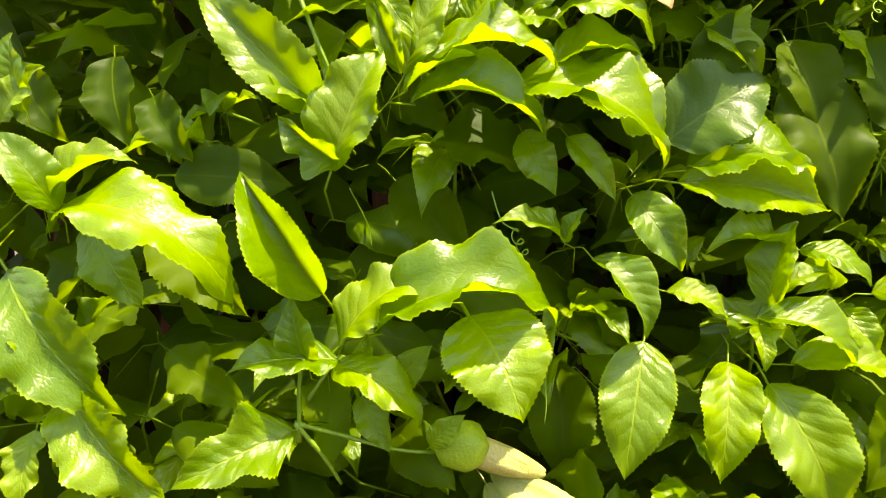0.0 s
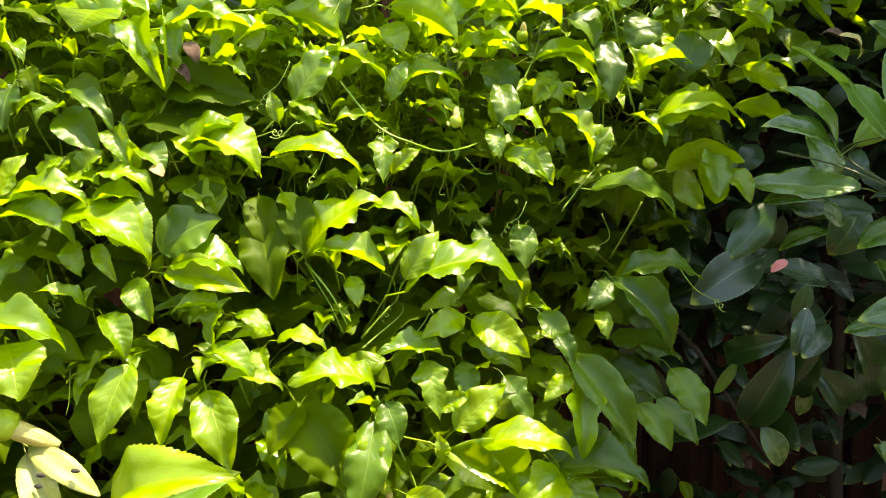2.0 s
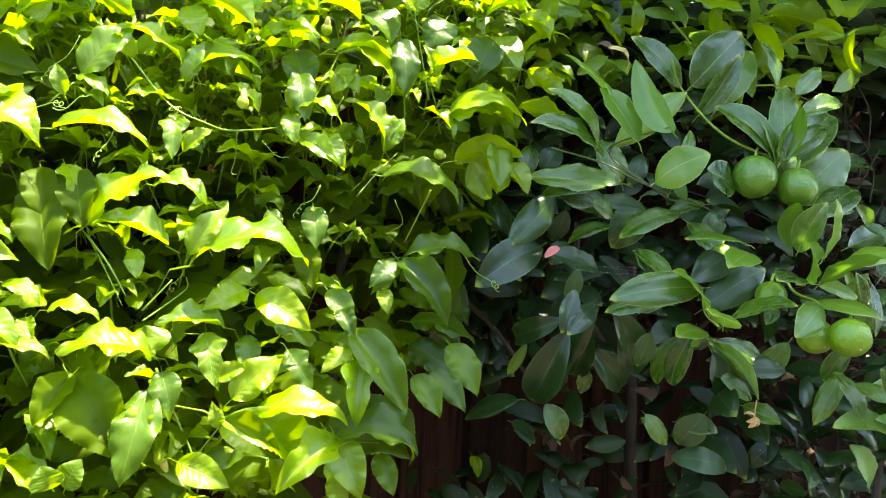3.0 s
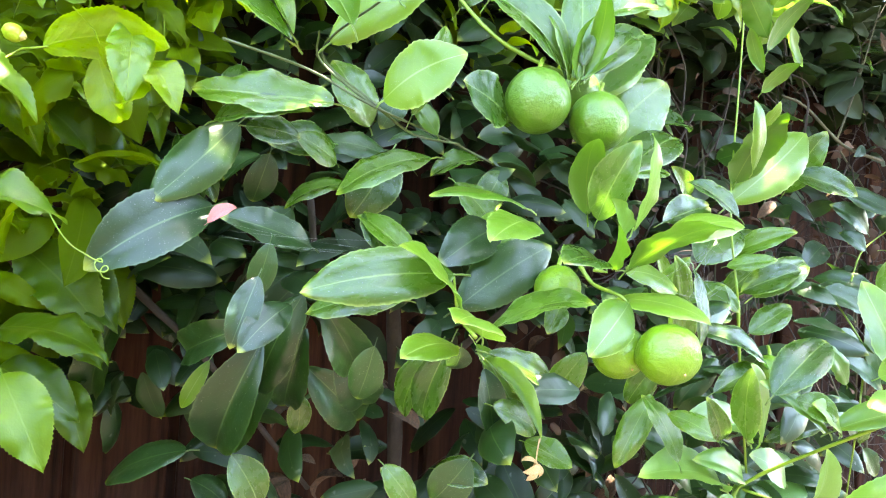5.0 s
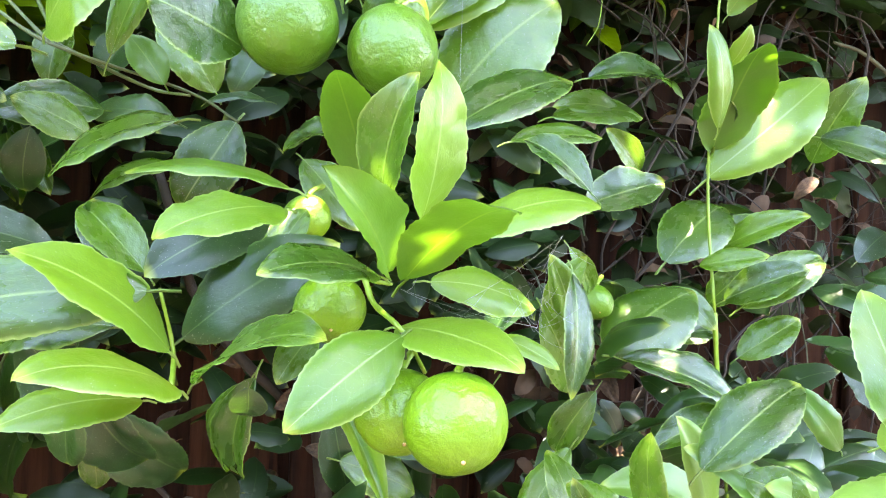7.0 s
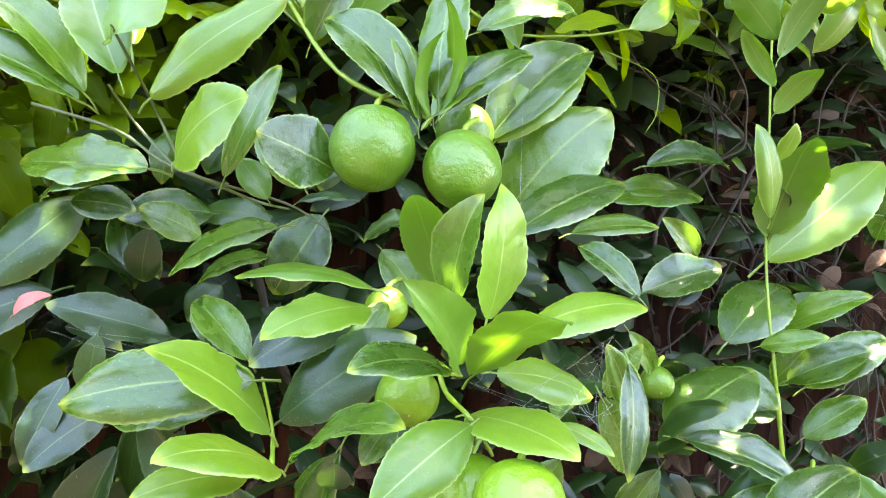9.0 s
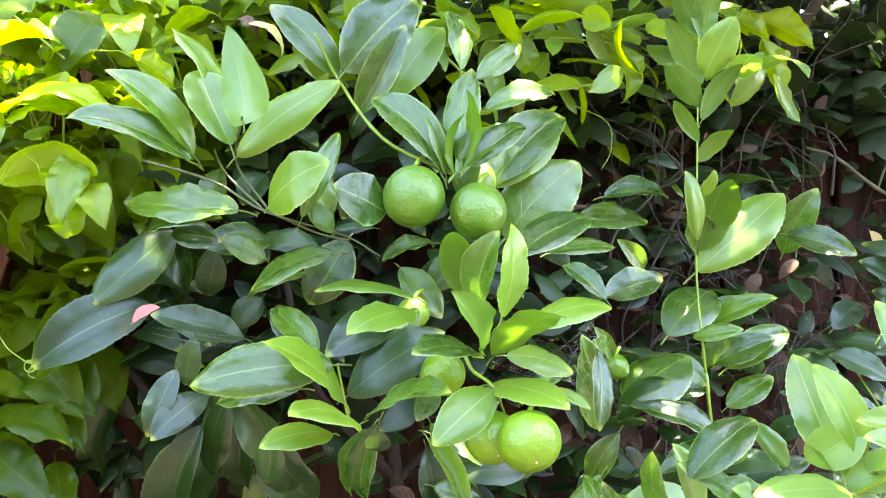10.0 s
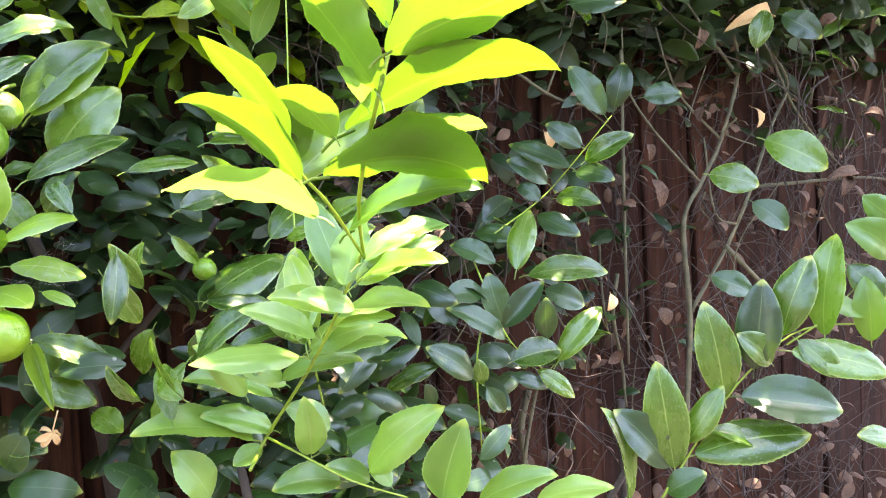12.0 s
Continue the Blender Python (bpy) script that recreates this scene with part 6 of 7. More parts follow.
sapling_leaf((1.534, 0.428, 1.271), (1.514, 0.459, 1.347), (-0.42, -0.88, 0.23), 0.032, 0.4, "fresh")
sapling_leaf((1.546, 0.384, 1.291), (1.479, 0.374, 1.310), (0.35, -0.79, 0.50), 0.029, 0.4, "fresh")

# sapling leaves, dark
sapling_leaf((2.018, 0.492, 1.028), (1.997, 0.495, 1.176), (-0.49, -0.86, -0.09), 0.059, 0.2, "dark")
sapling_leaf((2.086, 0.470, 1.120), (2.062, 0.476, 1.253), (-0.53, -0.84, -0.12), 0.056, 0.3, "dark")
sapling_leaf((2.037, 0.487, 1.061), (2.078, 0.461, 1.140), (-0.80, -0.54, 0.24), 0.038, 0.2, "dark")
sapling_leaf((2.152, 0.452, 1.163), (2.102, 0.461, 1.207), (-0.09, -1.00, 0.04), 0.040, 0.4, "dark")
sapling_leaf((2.169, 0.449, 1.201), (2.206, 0.431, 1.308), (-0.81, -0.57, 0.12), 0.054, 0.4, "dark")
sapling_leaf((2.222, 0.428, 1.199), (2.241, 0.421, 1.336), (-0.94, -0.33, 0.05), 0.054, 0.4, "dark")
sapling_leaf((2.046, 0.482, 1.045), (2.185, 0.419, 1.069), (-0.38, -0.60, 0.70), 0.067, 0.3, "dark")
sapling_leaf((2.063, 0.477, 1.078), (2.121, 0.441, 1.052), (0.00, -0.64, 0.77), 0.029, 0.2, "dark")
sapling_leaf((2.180, 0.442, 1.178), (2.291, 0.386, 1.144), (-0.24, -0.83, 0.50), 0.055, 0.2, "dark")
sapling_leaf((2.189, 0.440, 1.192), (2.228, 0.408, 1.144), (-0.35, -0.91, 0.22), 0.038, 0.4, "dark")
sapling_leaf((1.957, 0.514, 0.985), (1.924, 0.522, 1.116), (0.59, -0.79, 0.18), 0.054, 0.2, "dark")
sapling_leaf((2.305, 0.387, 1.051), (2.241, 0.398, 1.065), (-0.01, -0.82, 0.58), 0.032, 0.2, "dark")
sapling_leaf((2.263, 0.422, 1.291), (2.295, 0.393, 1.244), (-0.45, -0.88, 0.13), 0.042, 0.3, "dark")

# sapling leaves, darkened in colour for shade
sapling_leaf((2.011, 0.495, 1.031), (1.940, 0.515, 1.112), (-0.03, -0.99, 0.16), 0.056, 0.3, "in_shade")
sapling_leaf((2.129, 0.460, 1.157), (2.142, 0.452, 1.279), (-0.73, -0.68, -0.03), 0.059, 0.1, "in_shade")
sapling_leaf((2.111, 0.464, 1.120), (2.227, 0.406, 1.099), (-0.24, -0.76, 0.60), 0.070, 0.2, "in_shade")
sapling_leaf((2.008, 0.495, 0.994), (2.050, 0.466, 1.024), (-0.67, -0.46, 0.59), 0.039, 0.4, "in_shade")

# stems
stem(vine, 0.0028, (-0.066, 0.461, 1.528), (-0.037, 0.446, 1.458), (-0.021, 0.448, 1.417))
stem(vine, 0.0026, (-0.036, 0.392, 1.221), (-0.033, 0.390, 1.257), (-0.029, 0.388, 1.272))
stem(vine, 0.0026, (-0.037, 0.390, 1.233), (-0.017, 0.405, 1.221), (0.015, 0.413, 1.210), (0.042, 0.426, 1.203))
stem(vine, 0.0026, (-0.037, 0.390, 1.233), (-0.025, 0.397, 1.212), (-0.018, 0.409, 1.188))
stem(vine, 0.002, (-0.028, 0.389, 1.248), (-0.014, 0.391, 1.268))
stem(vine, 0.0024, (0.356, 0.599, 1.596), (0.403, 0.601, 1.542), (0.448, 0.596, 1.521), (0.493, 0.556, 1.507), (0.552, 0.717, 1.552), (0.584, 0.737, 1.604))
stem(vine, 0.0012, (0.493, 0.556, 1.507), (0.487, 0.594, 1.476), (0.482, 0.605, 1.461), (0.489, 0.600, 1.458))
stem(vine, 0.0022, (0.645, 0.668, 1.445), (0.674, 0.680, 1.483), (0.703, 0.700, 1.515))
stem(vine, 0.0025, (0.323, 0.571, 1.372), (0.358, 0.540, 1.339), (0.378, 0.544, 1.302))
stem(vine, 0.0022, (0.394, 0.555, 1.285), (0.426, 0.557, 1.323))
stem(vine, 0.003, (0.413, 0.555, 1.217), (0.436, 0.543, 1.171), (0.462, 0.544, 1.114), (0.470, 0.538, 1.075))
stem(vine, 0.0022, (0.465, 0.544, 1.115), (0.494, 0.517, 1.157))
stem(vine, 0.0022, (0.747, 0.650, 1.458), (0.732, 0.670, 1.420), (0.717, 0.694, 1.383))
stem(vine, 0.001, (0.698, 0.666, 1.443), (0.712, 0.676, 1.411), (0.693, 0.679, 1.394), (0.725, 0.696, 1.370))
stem(vine, 0.0025, (0.817, 0.702, 1.643), (0.725, 0.747, 1.726), (0.704, 0.713, 1.784))
stem(vine, 0.0022, (0.747, 0.713, 1.598), (0.722, 0.737, 1.740))
stem(vine, 0.0022, (0.263, 0.591, 1.529), (0.293, 0.594, 1.560))
stem(vine, 0.0025, (0.147, 0.569, 1.546), (0.188, 0.596, 1.653), (0.223, 0.613, 1.719))
stem(vine, 0.0024, (0.584, 0.737, 1.604), (0.612, 0.743, 1.667), (0.622, 0.718, 1.713))
stem(vine, 0.0014, (0.621, 0.724, 1.596), (0.605, 0.645, 1.540), (0.632, 0.679, 1.514))
stem(vine, 0.0015, (0.318, 0.575, 1.394), (0.326, 0.576, 1.366), (0.348, 0.555, 1.337), (0.362, 0.537, 1.320), (0.374, 0.545, 1.291))
stem(vine, 0.0018, (0.395, 0.554, 1.273), (0.409, 0.567, 1.285), (0.438, 0.579, 1.311), (0.441, 0.562, 1.326))
stem(vine, 0.0007, (0.098, 0.467, 1.259), (0.101, 0.460, 1.226), (0.100, 0.456, 1.212))
stem(vine, 0.0007, (-0.014, 0.436, 1.362), (-0.009, 0.454, 1.338), (-0.007, 0.455, 1.323))
stem(vine, 0.0035, (1.200, 0.855, 1.806), (1.302, 0.849, 1.712), (1.407, 0.847, 1.707), (1.515, 0.843, 1.733))
stem(vine, 0.0022, (1.318, 0.845, 1.770), (1.425, 0.845, 1.787), (1.525, 0.840, 1.785))
stem(vine, 0.0012, (1.442, 0.846, 1.692), (1.501, 0.844, 1.668), (1.505, 0.843, 1.625), (1.491, 0.844, 1.597))
stem(vine, 0.0012, (1.703, 0.827, 1.869), (1.719, 0.833, 1.799), (1.775, 0.835, 1.747))
stem(lime, 0.0022, (0.915, 0.633, 1.526), (0.983, 0.608, 1.505), (1.033, 0.575, 1.474), (1.106, 0.589, 1.457), (1.138, 0.559, 1.436))
stem(lime, 0.0022, (1.033, 0.575, 1.474), (0.994, 0.607, 1.513), (0.985, 0.577, 1.529))
stem(lime, 0.0028, (1.112, 0.517, 1.289), (1.109, 0.547, 1.305), (1.101, 0.543, 1.339))
stem(lime, 0.0032, (1.210, 0.523, 1.351), (1.214, 0.507, 1.336), (1.224, 0.477, 1.325), (1.245, 0.512, 1.298))
stem(lime, 0.0022, (1.224, 0.477, 1.325), (1.229, 0.488, 1.305))
stem(lime, 0.0025, (1.215, 0.510, 1.348), (1.222, 0.500, 1.347))
stem(lime, 0.0024, (1.037, 0.576, 1.474), (1.001, 0.638, 1.530), (1.015, 0.478, 1.535))
stem(lime, 0.0022, (1.037, 0.576, 1.474), (1.081, 0.603, 1.460), (1.110, 0.566, 1.450))
stem(lime, 0.0035, (1.199, 0.529, 1.511), (1.138, 0.567, 1.549), (1.096, 0.607, 1.617), (1.071, 0.593, 1.656))
stem(lime, 0.0028, (1.195, 0.529, 1.504), (1.201, 0.528, 1.514), (1.201, 0.530, 1.532))
stem(lime, 0.0026, (1.550, 0.681, 1.321), (1.555, 0.706, 1.440), (1.556, 0.703, 1.583), (1.558, 0.702, 1.680), (1.560, 0.700, 1.820))
stem(lime, 0.004, (1.550, 0.681, 1.321), (1.561, 0.683, 1.234), (1.583, 0.686, 1.103))
stem(sapling, 0.0036, (1.467, 0.551, 1.094), (1.494, 0.610, 1.116), (1.530, 0.445, 1.232), (1.543, 0.327, 1.311), (1.553, 0.288, 1.353))
stem(sapling, 0.0028, (1.553, 0.286, 1.346), (1.533, 0.210, 1.386), (1.526, 0.148, 1.423), (1.520, 0.089, 1.446), (1.526, 0.079, 1.473), (1.540, 0.082, 1.505), (1.546, 0.075, 1.535))
stem(sapling, 0.0024, (1.553, 0.286, 1.346), (1.507, 0.187, 1.387), (1.482, 0.145, 1.406), (1.477, 0.153, 1.425))
stem(sapling, 0.0028, (1.494, 0.606, 1.114), (1.522, 0.555, 1.106), (1.582, 0.529, 1.070), (1.646, 0.512, 1.044))
stem(sapling, 0.0032, (1.993, 0.502, 0.972), (2.025, 0.491, 1.024), (2.081, 0.474, 1.106), (2.130, 0.462, 1.158), (2.199, 0.440, 1.207), (2.311, 0.399, 1.210))
stem(sapling, 0.0024, (2.175, 0.447, 1.187), (2.229, 0.430, 1.222), (2.293, 0.413, 1.282))
stem(lime, 0.0025, (1.903, 0.798, 1.355), (2.030, 0.874, 1.412), (2.072, 0.836, 1.466), (2.125, 0.772, 1.552))
stem(lime, 0.0025, (1.850, 0.796, 1.338), (1.860, 0.736, 1.254), (1.888, 0.720, 1.181), (1.952, 0.730, 1.126))
stem(lime, 0.003, (1.860, 0.736, 1.254), (1.828, 0.720, 1.159), (1.840, 0.745, 1.007))
stem(shrub, 0.007, (2.414, 0.988, 0.727), (2.444, 0.999, 0.974), (2.459, 1.000, 1.150), (2.456, 1.007, 1.354), (2.509, 1.009, 1.442), (2.583, 1.025, 1.542), (2.649, 1.035, 1.703), (2.643, 1.042, 1.798))
stem(shrub, 0.005, (2.459, 1.000, 1.150), (2.608, 1.010, 1.344), (2.732, 1.027, 1.569), (2.795, 1.033, 1.680), (2.730, 1.037, 1.774))
stem(shrub, 0.004, (2.643, 1.035, 1.697), (2.578, 1.043, 1.782), (2.497, 1.025, 1.854))
stem(shrub, 0.0035, (2.745, 1.036, 1.754), (2.806, 1.029, 1.624), (2.883, 1.020, 1.528), (2.970, 1.014, 1.448))
stem(shrub, 0.003, (2.509, 1.009, 1.442), (2.387, 1.008, 1.560), (2.327, 1.017, 1.660), (2.321, 1.019, 1.785))
stem(shrub, 0.003, (2.608, 1.010, 1.344), (2.542, 1.006, 1.376), (2.525, 1.013, 1.545))
stem(shrub, 0.006, (2.566, 1.003, 1.297), (2.718, 0.996, 1.153), (2.749, 0.994, 1.124))
stem(shrub, 0.003, (2.583, 1.025, 1.542), (2.456, 1.012, 1.648), (2.402, 1.011, 1.786))
stem(shrub, 0.004, (2.318, 1.019, 1.735), (2.306, 1.013, 1.363), (2.300, 1.008, 1.054))
stem(shrub, 0.005, (2.023, 1.000, 0.815), (2.056, 1.011, 0.950), (2.097, 1.012, 1.088))
stem(shrub, 0.004, (2.264, 1.017, 1.610), (2.152, 1.019, 1.629), (2.041, 1.018, 1.692), (1.980, 1.020, 1.706))
stem(shrub, 0.0025, (2.133, 1.019, 1.640), (2.185, 1.021, 1.756), (2.248, 1.023, 1.935))
lime_fruit((1.163, 0.529, 1.488), 0.0285, 0.3)
lime_fruit((1.221, 0.523, 1.477), 0.0262, 0.35)
lime_fruit((1.231, 0.575, 1.515), 0.0215, 0.4)
lime_fruit((1.245, 0.447, 1.286), 0.0245, 0.8)
lime_fruit((1.226, 0.484, 1.283), 0.0226, 0.9)
lime_fruit((1.193, 0.530, 1.331), 0.020, 0.9)
lime_fruit((1.431, 0.677, 1.328), 0.015, 0.5)
lime_fruit((1.540, 0.620, 1.244), 0.018, 0.6)
lime_fruit((1.185, 0.640, 1.385), 0.017, 0.9)


# ---- foliage in depth ----
def tilted(rnd, p, length, ratio, droop, face):
    """A leaf at p that points outwards and hangs by droop; face: how far its upper side turns to the open side."""
    a = rnd.uniform(0, 6.2832)
    d = Vector((math.cos(a), math.sin(a) * 0.8 - 0.35, rnd.gauss(-droop, 0.45)))
    n = Vector((rnd.gauss(0, 0.55), -face + rnd.gauss(0, 0.5), 0.8))
    return leaf_frame(p, p + d.normalized() * length, n, length * ratio * rnd.uniform(0.85, 1.15))


def vine_edge(z):
    return 0.66 + 0.5 * (z - 1.1)


def vine_front(x, z):
    return 0.422 + 0.383 * x - 0.208 * x * x + 0.281 * (z - 1.3) + 0.048 * (z - 1.3) * x


rnd = random.Random(11)
frames = []
for i in range(1300):
    z = rnd.uniform(0.85, 1.95)
    x = rnd.uniform(-0.75, vine_edge(z))
    y = vine_front(max(x, -0.25), z) + 0.05 + 0.13 * rnd.random()
    if z > 1.30 and x < 0.45 and z < 1.62 or z < 1.5 and x > vine_edge(z) - 0.1:
        y += 0.12
    frames.append(tilted(rnd, Vector((x, y, z)), rnd.uniform(0.06, 0.10), 0.45, 0.45, 0.7))
many_leaves("outer_leaves", "vine", vine, OLD_SHADED_VINE_LEAF, frames[260:], 1)
many_leaves("outer_leaves", "vine", vine, VINE_LEAF, [m for m in frames[:260] if m.translation.z < 1.34 or m.translation.z > 1.6], 7)
frames = []
for i in range(2600):
    z = rnd.uniform(0.35, 1.95)
    x = rnd.uniform(-1.2, vine_edge(z))
    y = vine_front(max(x, -0.25), z) + 0.15 + 0.30 * rnd.random() ** 0.9
    frames.append(tilted(rnd, Vector((x, y, z)), rnd.uniform(0.07, 0.12), 0.45, 0.45, 0.7))
for i in range(520):
    q = Vector((rnd.uniform(-0.7, 0.35), rnd.uniform(0.78, 1.1), rnd.uniform(1.42, 1.97)))
    frames.append(tilted(rnd, q, rnd.uniform(0.07, 0.12), 0.45, 0.45, 0.7))
many_leaves("inner_leaves", "far", vine, OLD_SHADED_VINE_LEAF, frames, 1)

frames = []
for i in range(1500):
    z = rnd.uniform(0.3, 1.95)
    q = Vector((rnd.uniform(-1.3, vine_edge(z) - 0.05), rnd.uniform(0.98, 1.17), z))
    frames.append(tilted(rnd, q, rnd.uniform(0.08, 0.13), 0.5, 0.5, 0.7))
# three-lobed leaves on green stalks over the upper face of the vine
for i in range(300):
    if i >= 230:
        z = rnd.uniform(1.54, 1.86)
        x, deep = rnd.uniform(-0.3, 0.45), rnd.uniform(0.04, 0.10)
    elif i < 110:
        z = rnd.uniform(1.60, 1.95)
        x, deep = rnd.uniform(-0.12, vine_edge(z) - 0.02), rnd.uniform(0.03, 0.10)
    elif i < 165:
        z = rnd.uniform(1.44, 1.66)
        x, deep = rnd.uniform(-0.1, 0.75), rnd.uniform(0.07, 0.14)
    else:
        z = rnd.uniform(1.0, 1.45)
        x, deep = rnd.uniform(-0.15, vine_edge(z) - 0.1), rnd.uniform(0.07, 0.15)
    p = Vector((x, vine_front(x, z) + deep, z))
    yaw, size = rnd.uniform(-2.7, -0.4), rnd.uniform(0.05, 0.085)
    for turn, share in ((-0.95, 0.72), (0.0, 1.0), (0.95, 0.72)):
        d = Vector((math.cos(yaw + turn), math.sin(yaw + turn) * 0.8, rnd.uniform(-0.45, 0.25))).normalized()
        vine_leaf(p, p + d * size * share, (rnd.gauss(0, 0.25), rnd.gauss(-0.25, 0.2), 1.0), size * share * 0.46, rnd.choice((0.3, 0.5, 0.8)))
    q = p + Vector((rnd.uniform(-0.03, 0.03), rnd.uniform(0.04, 0.09), rnd.uniform(-0.08, -0.02)))
    stem(vine, 0.0026, p, p.lerp(q, 0.5) + Vector((0, -0.008, 0.004)), q)

many_leaves("back_leaves", "far", vine, OLD_SHADED_VINE_LEAF, frames, 6)

# runners along the top of the fence, over the lime tree
frames = []
for i in range(520):
    x, z = rnd.uniform(0.7, 1.75), rnd.gauss(1.86, 0.09)
    frames.append(tilted(rnd, Vector((x, rnd.uniform(0.72, 1.2), z)), rnd.uniform(0.06, 0.10), 0.45, 0.5, 0.6))
many_leaves("fence_top_leaves", "far", vine, VINE_LEAF, frames[:230], 2)
many_leaves("fence_top_leaves", "far", vine, FRESH_LEAF, frames[230:], 13)

# a dense hedge behind the fence; unseen overhang added to shade the lime tree
frames = []
for i in range(2600):
    x = 0.80 + 4.2 * rnd.random() ** 1.2
    z = rnd.uniform(1.74, 2.3)
    y = rnd.uniform(1.3, 1.75) if z > 1.95 else rnd.uniform(1.02, 1.19)
    frames.append(tilted(rnd, Vector((x, y, z)), rnd.uniform(0.08, 0.13), 0.5, 0.3, 0.4))
# unseen canopy overhead, added only to block the sun
for i in range(4000):
    x, z = 1.15 + 3.4 * rnd.random() ** 1.2, rnd.uniform(2.12, 2.5)
    y = 0.22 + 1.4 * rnd.random()
    frames.append(tilted(rnd, Vector((x, y, z)), rnd.uniform(0.09, 0.13), 0.5, 0.1, 0.2))
# a few more unseen leaves, added to shade the vine's right edge
for i in range(75):
    q = Vector((rnd.uniform(1.01, 1.2), rnd.uniform(0.24, 0.58), rnd.uniform(2.12, 2.4)))
    frames.append(tilted(rnd, q, rnd.uniform(0.09, 0.13), 0.5, 0.1, 0.2))
for i in range(230):
    x = 1.15 + 1.0 * rnd.random() ** 1.3
    frames.append(tilted(rnd, Vector((x, rnd.uniform(1.03, 1.18), rnd.uniform(1.25, 1.97))), rnd.uniform(0.06, 0.10), 0.5, 0.4, 0.7))
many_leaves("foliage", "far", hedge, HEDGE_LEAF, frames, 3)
for i in range(260):
    q = Vector((1.6 + 1.5 * rnd.random(), rnd.uniform(1.05, 1.19), 1.97 - 0.5 * rnd.random() ** 2.0))
    frames.append(tilted(rnd, q, rnd.uniform(0.05, 0.09), 0.5, 0.5, 0.7))
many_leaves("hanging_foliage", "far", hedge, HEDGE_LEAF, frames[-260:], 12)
# unseen trunks that carry the added overhang
for i in range(7):
    bm = bmesh.new()
    x = 1.0 + i * 0.6 + rnd.uniform(-0.1, 0.1)
    tube(bm, ((x, 1.5, 0.0), (x + rnd.uniform(-0.1, 0.1), 1.5, 1.2), (x + rnd.uniform(-0.2, 0.2), 1.3, 2.1), (x + rnd.uniform(-0.2, 0.2), 0.6, 2.35)), 0.025, 0.4)
    part("trunk", bm, BARK, hedge)

# lighter leaves that hang over the top of the fence
for base, tip, w, mat in (
    ((2.187, 1.060, 1.829), (2.340, 1.040, 1.841), 0.051, LIME_LEAF),
    ((2.442, 1.060, 1.869), (2.612, 1.040, 1.858), 0.043, LIME_LEAF),
    ((2.778, 1.060, 1.861), (2.908, 1.040, 1.816), 0.081, FRESH_LEAF),
    ((3.033, 1.060, 1.876), (2.922, 1.040, 1.797), 0.049, YOUNG_LEAF),
    ((3.187, 1.060, 1.905), (3.003, 1.040, 1.849), 0.097, LIME_LEAF),
    ((2.225, 1.060, 1.845), (2.252, 1.040, 1.790), 0.054, LIME_LEAF),
    ((2.909, 1.060, 1.761), (2.998, 1.040, 1.724), 0.045, LIME_LEAF),
    ((2.913, 1.060, 1.627), (2.994, 1.040, 1.611), 0.033, FRESH_LEAF),
):
    put_leaf("lime", hedge, mat, base, tip, (0.1, -0.6, 0.75), w, 0.3, 0.5)

# inner lime foliage, its shade put into the colour
frames = []
for i in range(520):
    while True:
        p = Vector((rnd.uniform(-1, 1), rnd.uniform(-1, 1), rnd.uniform(-1, 1)))
        if p.length < 1:
            break
    q = Vector((1.20 + p.x * 0.46, 1.0 + p.y * 0.18, 1.36 + p.z * 0.38))
    if q.z < 1.26 and i % 4:
        continue
    frames.append(tilted(rnd, q, rnd.uniform(0.06, 0.10), 0.45, 0.35, 0.6))
many_leaves("inner_leaves", "far", lime, SHADED_INNER_LEAF, frames, 4)
frames = []
for i in range(330):
    x = rnd.uniform(0.80, 1.75)
    q = Vector((x, rnd.uniform(0.92, 1.17), rnd.uniform(0.45, 0.98 if x < 1.3 else 1.15)))
    frames.append(tilted(rnd, q, rnd.uniform(0.06, 0.11), 0.42, 0.7, 0.6))
for i in range(130):
    q = Vector((rnd.uniform(0.72, 1.05), rnd.uniform(0.95, 1.14), rnd.uniform(1.15, 1.55)))
    frames.append(tilted(rnd, q, rnd.uniform(0.06, 0.10), 0.42, 0.7, 0.6))
many_leaves("low_leaves", "far", lime, SHADED_INNER_LEAF, frames, 8)
frames = []
for i in range(260):
    q = Vector((rnd.gauss(1.62, 0.16), rnd.uniform(0.66, 0.95), rnd.gauss(1.05, 0.16)))
    frames.append(tilted(rnd, q, rnd.uniform(0.06, 0.10), 0.45, 0.2, 0.6))
many_leaves("inner_leaves", "far", sapling, SHADED_LIME_LEAF, frames, 5)
# curled tendrils of the vine
rnd = random.Random(41)
for i in range(26):
    z = rnd.uniform(1.3, 1.9)
    x = rnd.uniform(0.05, vine_edge(z))
    p = Vector((x, vine_front(x, z) + rnd.uniform(-0.01, 0.03), z))
    d = Vector((rnd.uniform(-0.4, 0.6), rnd.uniform(-0.5, 0.1), rnd.uniform(-1.0, 0.3))).normalized()
    run, turns, r = rnd.uniform(0.03, 0.06), rnd.choice((0, 2, 3)), rnd.uniform(0.002, 0.004)
    pts = [p + d * run * k / 4 + Vector((0, 0, -0.006 * math.sin(k))) for k in range(5)]
    for k in range(turns * 6):
        a = k * 1.047
        pts.append(pts[4] + d * (0.0012 * k + 0.002) + Vector((math.cos(a) * r, 0.002 * math.sin(a), math.sin(a) * r)))
    bm = bmesh.new()
    tube(bm, pts, 0.0007, 0.6, 4)
    part("tendril", bm, GREEN_STEM, vine)


